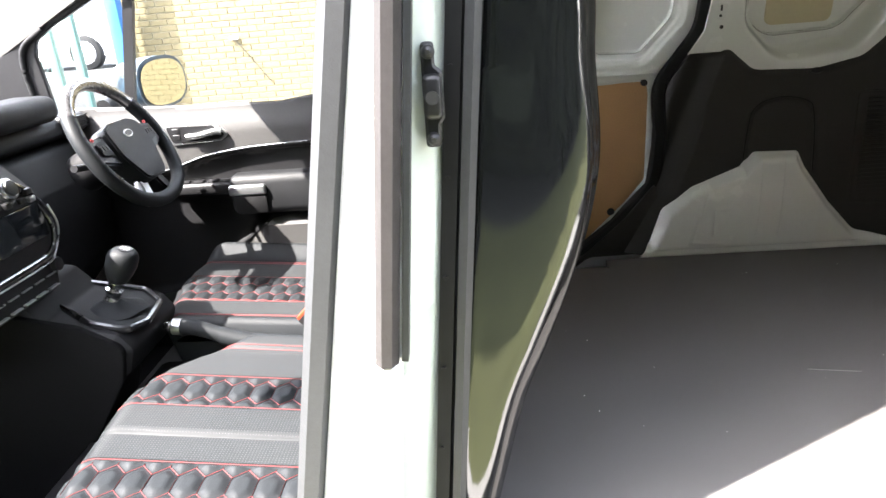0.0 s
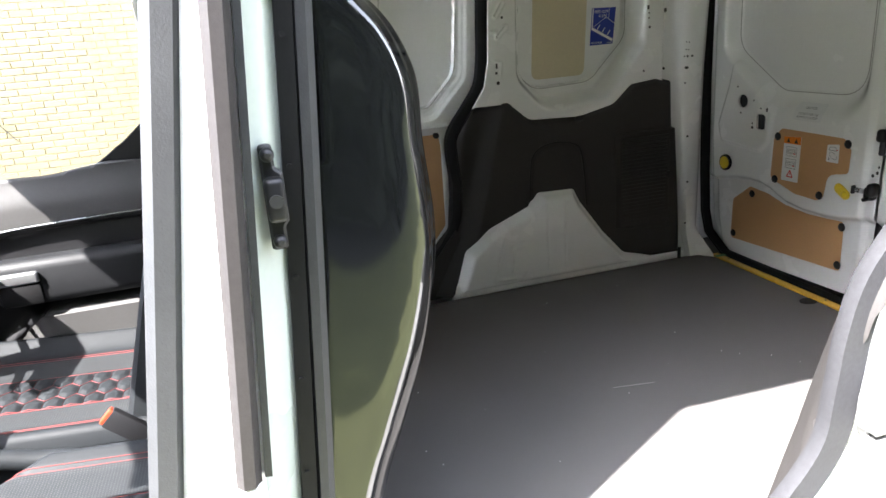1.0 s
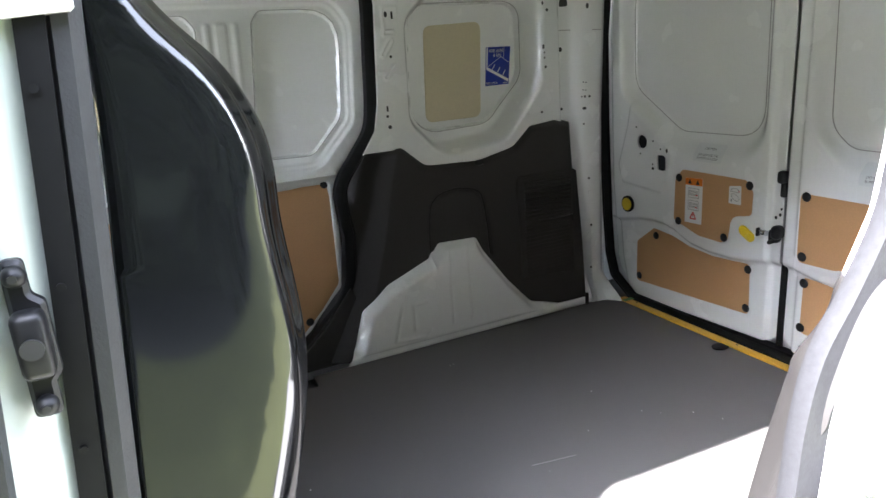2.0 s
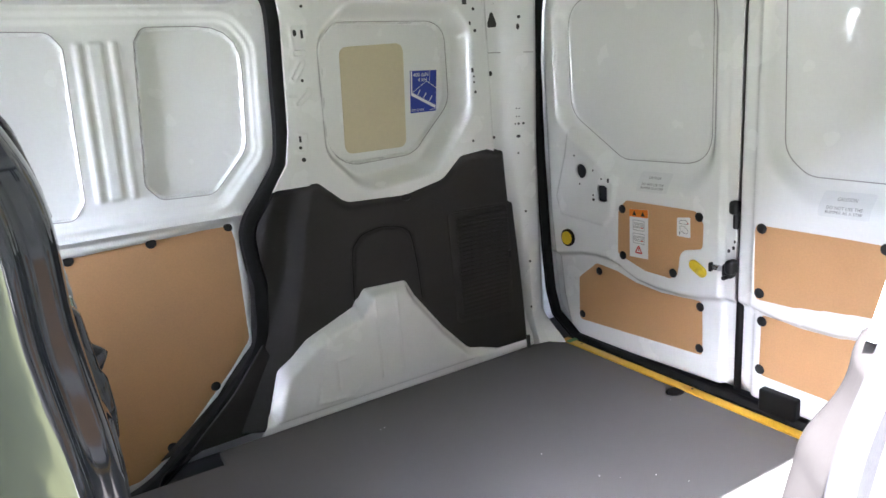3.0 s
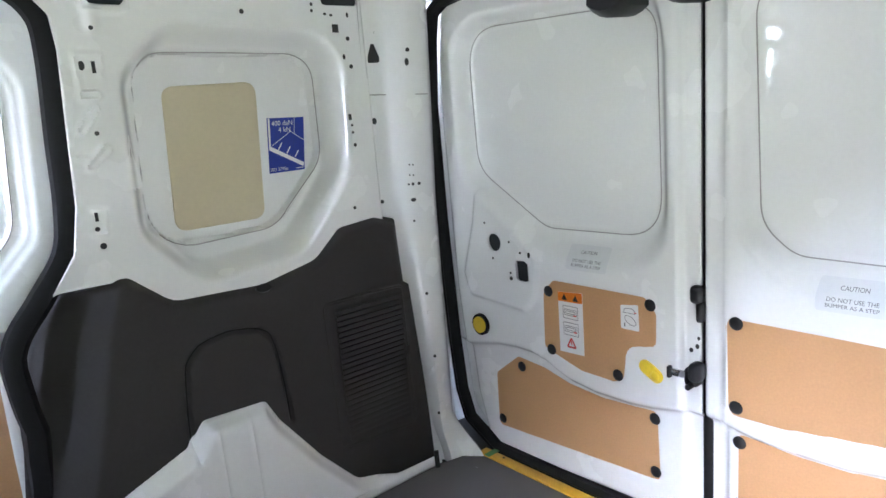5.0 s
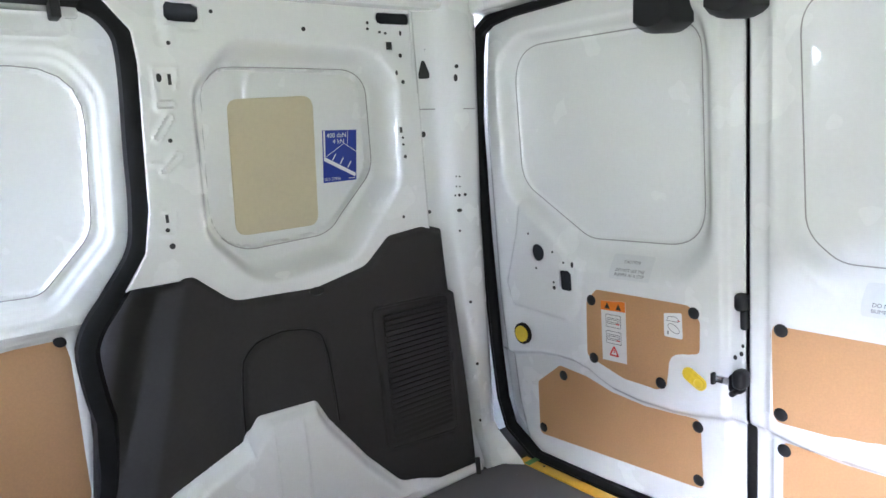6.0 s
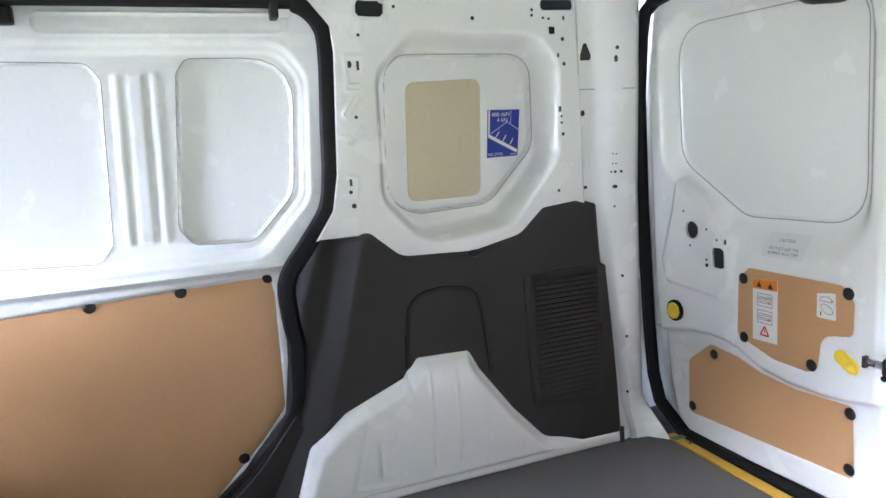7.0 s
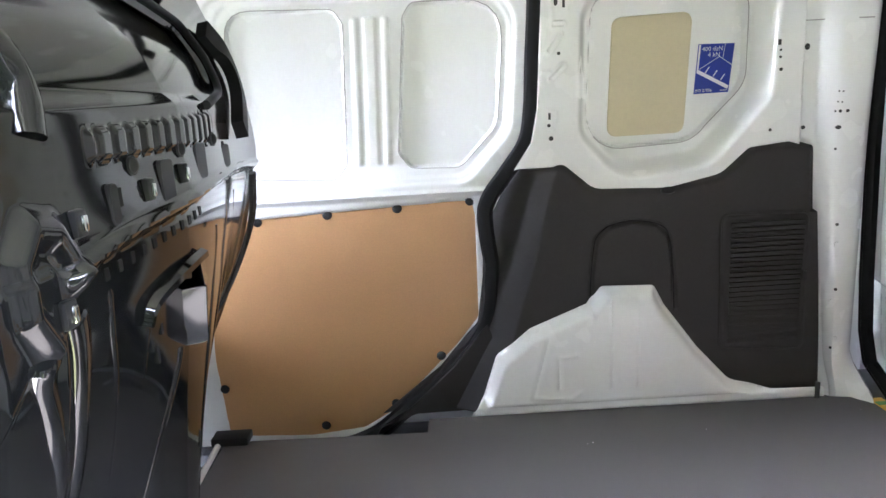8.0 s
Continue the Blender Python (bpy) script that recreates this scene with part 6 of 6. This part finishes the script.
cap = [(0.0835 + 0.0125 * (1 if k < 8 else -1) + 0.0155 * math.cos(t), 0.3565 + 0.0075 * (1 if k < 8 else -1) + 0.0155 * math.sin(t))
       for k, t in [(k, radians(-60 + k * 180 / 7)) if k < 8 else (k, radians(120 + (k - 8) * 180 / 7)) for k in range(16)]]
lever2 = plate("release_lever", cap, rear_place, 1.640, 1.6335, YELLOWPL, door_2, "yellow plastic emergency release lever", bevel=0.002)
bm = bmesh.new()
bmesh.ops.create_uvsphere(bm, u_segments=16, v_segments=8, radius=0.011)
for w in bm.verts:
    w.co = Vector((1.634 + w.co.x * 0.5, 0.0725 + w.co.y, 0.349 + w.co.z))
part("finger_grip", bm, YELLOWPL, lever2)
bm = bmesh.new()
box(bm, 1.616, 1.652, -0.034, -0.006, 0.362, 0.402, 0.012, 4)
box(bm, 1.622, 1.652, -0.026, 0.004, 0.350, 0.390, 0.010, 3)
cyl(bm, pose(1.616, -0.014, 0.356, 0, 90), 0.006, 0.014, 12)
latch = part("door_latch", bm, BLACK, door_2, "black rear door latch")
bm = bmesh.new()
box(bm, 1.613, 1.619, -0.004, 0.030, 0.371, 0.386, 0.002)
part("latch_hook", bm, SILVER, latch, "bright steel latch hook")
bm = bmesh.new()
box(bm, 1.609, 1.622, 0.024, 0.032, 0.365, 0.390, 0.003)
part("latch_stop", bm, BLACK, latch)
bm = bmesh.new()
box(bm, 1.636, 1.665, -0.028, -0.001, 0.517, 0.554, 0.010, 4)
box(bm, 1.640, 1.665, -0.029, -0.013, 0.480, 0.522, 0.006, 3)
part("upper_latch", bm, BLACK, door_2, "black upper latch cover")
for door, y0, y1, lab in ((door_2, 0.085, 0.162, "black top latch housing"), (door_3, -0.068, 0.012, "black top latch housing")):
    rows = []
    for t in np.linspace(0, 1, 6):
        zb = 1.068 + 0.030 * (t - 0.5) ** 2 * 4 * 0.5
        rows.append([(1.565, y0 + (y1 - y0) * t, zb + 0.012), (1.585, y0 + (y1 - y0) * t, zb), (1.655, y0 + (y1 - y0) * t, zb + 0.004), (1.655, y0 + (y1 - y0) * t, 1.19), (1.570, y0 + (y1 - y0) * t, 1.19)])
    loft("top_latch", rows, BLACK, door, lab, close=True)


def caution(door, dep, yc, zc, tilt):
    """A clear label with two lines of small grey print."""
    at = lambda u, v: float(dep(np.array([u]), np.array([v]))[0])
    lab = sheet("caution_label", rounded([(yc - 0.055, zc - 0.027 - tilt), (yc + 0.055, zc - 0.027 + tilt), (yc + 0.055, zc + 0.027 + tilt), (yc - 0.055, zc + 0.027 - tilt)], 0.005, 3), 0.008,
                lambda u, v: dep(u, v) - 0.001, rear_place, mat("frosted_label", (0.70, 0.71, 0.71), 0.45, vary=0.04), door, "frosted clear caution label", thick=0)
    for k, line in enumerate(("CAUTION", "DO NOT USE THE", "BUMPER AS A STEP")):
        zl = zc + (0.009, -0.009, -0.019)[k]
        lettering("lettering", line, 0.0095, lambda a, b, zl=zl: Vector((at(yc - a, zl + b) - 0.0016, yc - a, zl + b - a * tilt / 0.055 * 1.0)), lab, GREYINK)


GREYINK = mat("grey_ink", (0.12, 0.12, 0.12), 0.6)
caution(door_2, dep2, 0.246, 0.577, 0.0)
caution(door_3, dep3, -0.283, 0.572, 0.0)


def rear_print(d):
    return lambda u, v: Vector((d, u, v))


lab = plate("warning_label", [(0.328, 0.346), (0.258, 0.348), (0.258, 0.497), (0.328, 0.482 + 0.010)], rear_place, 1.6415, 1.6408, PAPER, door_2, "white warning label with orange header and line drawings", bevel=0)
up_ = rear_print(1.6402)
bm = bmesh.new()
bm.faces.new([bm.verts.new(up_(*p)) for p in ((0.328, 0.470), (0.258, 0.472), (0.258, 0.497), (0.328, 0.492))])
part("orange_header", bm, mat("orange_ink", (0.80, 0.22, 0.01), 0.5), lab, smooth=False)
up2 = rear_print(1.6398)
for u in (0.309, 0.277):
    bm = bmesh.new()
    bm.faces.new([bm.verts.new(up2(*p)) for p in ((u + 0.008, 0.475), (u - 0.008, 0.475), (u, 0.490))])
    part("header_mark", bm, INK, lab, smooth=False)
for zc in (0.446, 0.406):
    for k, (w, h) in enumerate(((0.021, 0.015), (0.017, 0.007), (0.013, 0.003))):
        bar("line_drawing", [(0.293 + w, zc - h), (0.293 - w, zc - h), (0.293 - w, zc + h), (0.293 + w, zc + h), (0.293 + w, zc - h)], 0.0012, GREYINK, lab, up_)
    bar("red_mark", [(0.285, zc - 0.006), (0.276, zc - 0.006)], 0.003, REDINK, lab, up2)
bar("red_triangle", [(0.293, 0.384), (0.305, 0.362), (0.281, 0.362), (0.293, 0.384)], 0.004, REDINK, lab, up_)
bar("red_triangle", [(0.293, 0.377), (0.293, 0.368)], 0.003, REDINK, lab, up_)
lab2 = plate("small_label", rounded([(0.157, 0.436), (0.112, 0.436), (0.114, 0.494), (0.157, 0.488)], 0.004, 3), rear_place, 1.6415, 1.6408, PAPER, door_2, "small white label with a van drawing", bevel=0)
bar("line_drawing", [(0.150, 0.473), (0.146, 0.482), (0.128, 0.484), (0.121, 0.478), (0.121, 0.473), (0.150, 0.473)], 0.0011, GREYINK, lab2, up_)
bar("line_drawing", [(0.121 + 0.002, 0.476), (0.117, 0.476)], 0.002, REDINK, lab2, up2)
ovl = [(0.133 + 0.014 * math.cos(k * math.pi / 8) , 0.457 + 0.009 * math.sin(k * math.pi / 8) - 0.005 * math.cos(k * math.pi / 8) * -1) for k in range(17)]
bar("line_drawing", ovl, 0.0011, GREYINK, lab2, up_)
bar("line_drawing", [(0.147, 0.450), (0.147, 0.442)], 0.003, GREYINK, lab2, up_)

# sill and floor fittings
for y in (0.523, 0.079, -0.36):
    disc("screw_hole", (1.619, y, 0.0052), (0, 0, 1), 0.0035, 0.0035, INK, sill, up=(1, 0, 0))
disc("green_tag", (1.617, 0.566, 0.0054), (0, 0, 1), 0.009, 0.020, mat("green_tag", (0.10, 0.26, 0.10), 0.5), sill, slot=True, up=(1, 0, 0), label="faded green sill tag")
floor_ob = bpy.data.objects["floor"]
disc("drain_cover", (1.578, 0.105, 0.0005), (0, 0, 1), 0.022, 0.030, RUBBER, floor_ob, h=0.003, up=(1, 0, 0), label="black rubber drain cover")
# added block; its black stands for a dark notch in the door's edge
bm = bmesh.new()
box(bm, 1.640, 1.672, -0.205, -0.105, 0.006, 0.070, 0.006, 3)
tagged(part("rubber_stop", bm, RUBBER, None, "black block in place of a dark notch in the rear door"), category="stop block")
crumbs = random.Random(9)
bm = bmesh.new()
for _ in range(34):
    x, y = crumbs.uniform(0.1, 1.55), crumbs.uniform(-0.55, 0.55)
    bmesh.ops.create_icosphere(bm, subdivisions=1, radius=crumbs.uniform(0.0006, 0.0015), matrix=Matrix.Translation((x, y, 0.0008)))
tagged(part("crumbs", bm, PAPER, None, "scattered pale dust specks on the floor"), category="dust", kind="stuff")
for pts in (((0.40, -0.50), (0.55, -0.44), (0.60, -0.435)), ((0.40, -0.50), (0.41, -0.53), (0.47, -0.56)), ((0.75, -0.1), (0.86, -0.12))):
    tube("scratch", [(x, y, 0.0004) for x, y in pts], BEAD, floor_ob, r=0.0006, seg=4)
bm = bmesh.new()
box(bm, -0.125, -0.030, 0.553, 0.605, 0.0, 0.022, 0.004)
tagged(part("corner_bracket", bm, BLACK, None, "black plastic bracket on the floor corner"), category="bracket")
tube("floor_edge", [(-0.108, 0.555, 0.003), (-0.098, 0.30, 0.003), (-0.088, 0.0, 0.003), (-0.08, -0.40, 0.003)], WHITE, floor_ob, "white painted edge in front of the floor", r=0.008, seg=8)


# ---------- outside ----------
bm = bmesh.new()
bmesh.ops.create_grid(bm, x_segments=60, y_segments=60, size=60)
for w in bm.verts:
    w.co.z = -0.58 + 0.01 * noise.noise(w.co * 0.3)
tagged(part("ground", bm, ASPHALT, None, "grey tarmac yard around the van", smooth=False), category="ground", kind="structure")
def turf(y_near, y_far, label):
    """A strip of rough grass with an uneven edge, slightly raised."""
    bm = bmesh.new()
    bmesh.ops.create_grid(bm, x_segments=160, y_segments=30, size=1.0)
    for w in bm.verts:
        x, k = w.co.x * 24, (w.co.y + 1) / 2
        y = y_near + (y_far - y_near) * k + 0.12 * noise.noise(Vector((x * 1.3, k * 2, 0)))
        edge = min(k, 1 - k)
        w.co = Vector((x, y, -0.585 + 0.05 * min(1, edge * 6) + 0.02 * noise.noise(Vector((x, y, 0)) * 3)))
    tagged(part("grass", bm, GRASS, None, label), category="grass", kind="stuff")


turf(-1.16, -3.6, "sunlit lawn of rough grass beside the van")
# unseen pale strip, added to bounce sunlight up into the load bay
bm = bmesh.new()
box(bm, -24.0, 24.0, -1.22, -0.70, -0.62, -0.556, 0.01)
tagged(part("pavement", bm, BOUNCE, None, "unseen pale concrete strip bouncing sunlight into the van"), category="pavement", kind="structure")
# hedge: many small leaf clumps in one mass, unseen, raised to block low sky
rng = random.Random(5)
verts, faces = [], []
for a in range(70):                                     # sheet behind the leaves, added to close gaps to the sky
    for b in range(13):
        x, z = -14 + a * 0.4, -0.58 + b * 0.33
        i = len(verts)
        for dx, dz in ((0, 0), (0.42, 0), (0.42, 0.35), (0, 0.35)):
            verts.append(Vector((x + dx, -4.5 + 0.4 * noise.noise(Vector((x + dx, 0, z + dz)) * 0.9), z + dz)))
        faces.append((i, i + 1, i + 2, i + 3))
for _ in range(9000):
    x, k = rng.uniform(-14, 14), rng.random()
    top = 4.35 + 0.9 * noise.noise(Vector((x * 0.35, 0, 3)))
    z = -0.5 + top * k ** 0.8
    y = -4.3 + rng.uniform(-0.8, 0.8) * (1 - 0.4 * k)
    n = Vector((rng.gauss(0, 1), rng.gauss(0, 1), rng.gauss(0, 1))).normalized()
    a = n.orthogonal().normalized() * rng.uniform(0.15, 0.34)
    b = n.cross(a).normalized() * rng.uniform(0.1, 0.24)
    c, i = Vector((x, y, z)), len(verts)
    verts += [c + a, c + b * 0.9 + n * 0.05, c - a, c - b]
    faces.append((i, i + 1, i + 2, i + 3))
tagged(mesh_part("hedge", verts, faces, LEAVES, None, "unseen dark green hedge, its height set to block low sky", smooth=False), category="hedge", kind="stuff")

# brick building
building = empty("wall_brick", "buff brick building wall in strong sunlight", "wall", kind="structure")
WY = 7.2
bm = bmesh.new()
box(bm, -4.52, 16.0, WY + 0.006, WY + 0.3, -0.60, 3.6)
part("mortar", bm, MORTAR, building, "pale mortar joints", smooth=False)
meshes = []
for k in range(4):
    bm = bmesh.new()
    made = box(bm, -0.1075, 0.1075, -0.006, 0.05, -0.0325, 0.0325)
    for w in made:
        w.co += Vector((rng.uniform(-0.002, 0.002), rng.uniform(-0.002, 0.002), rng.uniform(-0.0015, 0.0015)))
    bmesh.ops.bevel(bm, geom=list(bm.edges), offset=0.004, segments=1, affect="EDGES")
    me = bpy.data.meshes.new("brick")
    bm.to_mesh(me)
    bm.free()
    me.materials.append(BRICK)
    meshes.append(me)
far_v, far_f = [], []
count = 0
for r in range(56):
    z = -0.55 + r * 0.075
    for c in range(-1, 90):
        x = -4.41 + c * 0.225 + (0.1125 if r % 2 else 0.0)
        if x - 0.10 < -4.53:
            continue
        seen = -4.6 < x < -1.6 and -0.25 < z < 1.4
        if seen and count < 300:
            b = new("brick", meshes[(r * 7 + c * 3) % 4])
            b.parent = building
            b.location = (x, WY + rng.uniform(-0.002, 0.002), z)
            count += 1
        else:
            i = len(far_v)
            for dx in (-0.1075, 0.1075):
                for dy in (-0.004, 0.03):
                    for dz in (-0.0325, 0.0325):
                        far_v.append((x + dx, WY + dy, z + dz))
            far_f += [(i, i + 1, i + 5, i + 4), (i, i + 4, i + 6, i + 2), (i + 1, i + 3, i + 7, i + 5), (i, i + 2, i + 3, i + 1), (i + 4, i + 5, i + 7, i + 6)]
ob = mesh_part("brickwork", far_v, far_f, BRICK, building, "buff brickwork", smooth=False)
ob["kind"] = "stuff"
tube("cable", spline([(-2.92, WY - 0.03, 0.63), (-2.72, WY - 0.02, 0.34), (-2.51, WY - 0.02, 0.04)], 4), BLACK, building, "thin dark cable", r=0.006, seg=6)
bm = bmesh.new()
box(bm, -2.97, -2.87, WY - 0.05, WY, 0.61, 0.65, 0.005)
part("vent_stub", bm, PAPER, building, "small white vent stub")
bm = bmesh.new()
box(bm, -4.32, -4.17, WY - 0.35, WY - 0.20, -0.58, 3.6, 0.01)
tagged(part("blue_post", bm, BLUEPAINT, None, "tall blue painted steel post"), category="post")

# mesh fence and a parked car behind it
fence = empty("fence", "green mesh fence with square posts", "fence", place=(0, 0, 0))
for x in (-4.72, -5.02):
    bm = bmesh.new()
    box(bm, x - 0.045, x + 0.045, 6.70, 6.79, -0.58, 1.9, 0.006)
    part("post", bm, GREENPAINT, fence, "grey-green fence post")
bm = bmesh.new()
for k in range(60):
    x = -8.0 + k * 0.05
    box(bm, x - 0.0025, x + 0.0025, 6.745, 6.75, -0.55, 1.2)
for k in range(7):
    z = -0.5 + k * 0.28
    box(bm, -8.0, -5.0, 6.738, 6.744, z - 0.003, z + 0.003)
part("wire_mesh", bm, GREENPAINT, fence, "welded wire mesh", smooth=False)

# made-up block, raised so the car's wheel fits the camera's view
bm = bmesh.new()
box(bm, -24.0, -4.7, 8.6, 22.0, -0.60, 0.128, 0.02)
tagged(part("bank", bm, ASPHALT, None, "raised grey tarmac block, its height fitted to the camera's view"), category="pavement", kind="structure")
CARWHITE = mat("white_car_paint", (0.75, 0.76, 0.78), 0.2, coat=0.8, vary=0.03)
car = empty("parked_car", "white parked car with a silver alloy wheel", "car", place=(-8.67, 12.44, 0.128))


def car_ring(x, half, z0, z1, tuck):
    return [(x, -half + tuck, z1), (x, -half, (z0 + z1) * 0.55), (x, -half + 0.03, z0), (x, half - 0.03, z0), (x, half, (z0 + z1) * 0.55), (x, half - tuck, z1)]


loft("body", [car_ring(*v) for v in ((-2.1, 0.70, 0.35, 0.70, 0.05), (-1.9, 0.85, 0.25, 0.90, 0.06), (-0.9, 0.89, 0.22, 0.98, 0.06), (0.9, 0.89, 0.22, 1.0, 0.06), (1.7, 0.86, 0.25, 0.95, 0.06), (2.05, 0.74, 0.35, 0.72, 0.05))],
     CARWHITE, car, close=True)
loft("cabin", [[(x, -h, z0), (x + dx, -h + 0.16, z1), (x + dx, h - 0.16, z1), (x, h, z0)] for x, dx, h, z0, z1 in ((-1.2, 0.5, 0.82, 0.96, 1.42), (0.0, 0.0, 0.84, 0.98, 1.48), (1.5, -0.35, 0.80, 0.96, 1.40))],
     BLACK, car, "dark glazed cabin", close=True)
for x in (1.35, -1.35):
    w = empty("wheel", place=(x, -0.84, 0.32))
    w.parent = car
    bm = bmesh.new()
    cyl(bm, pose(0, 0, 0, 90), 0.32, 0.20, 40, bevel=0.03)
    part("tyre", bm, RUBBER, w, "black tyre")
    bm = bmesh.new()
    cyl(bm, pose(0, -0.095, 0, 90), 0.215, 0.02, 36, bevel=0.005)
    for k in range(10):
        a = 2 * math.pi * k / 10
        bmesh.ops.create_cube(bm, size=1.0, matrix=Matrix.Rotation(a, 4, "Y") @ Matrix.Translation((0, -0.108, 0.115)) @ Matrix.Diagonal((0.026, 0.016, 0.17, 1)))
    part("rim", bm, SILVER, w, "silver spoked alloy rim")
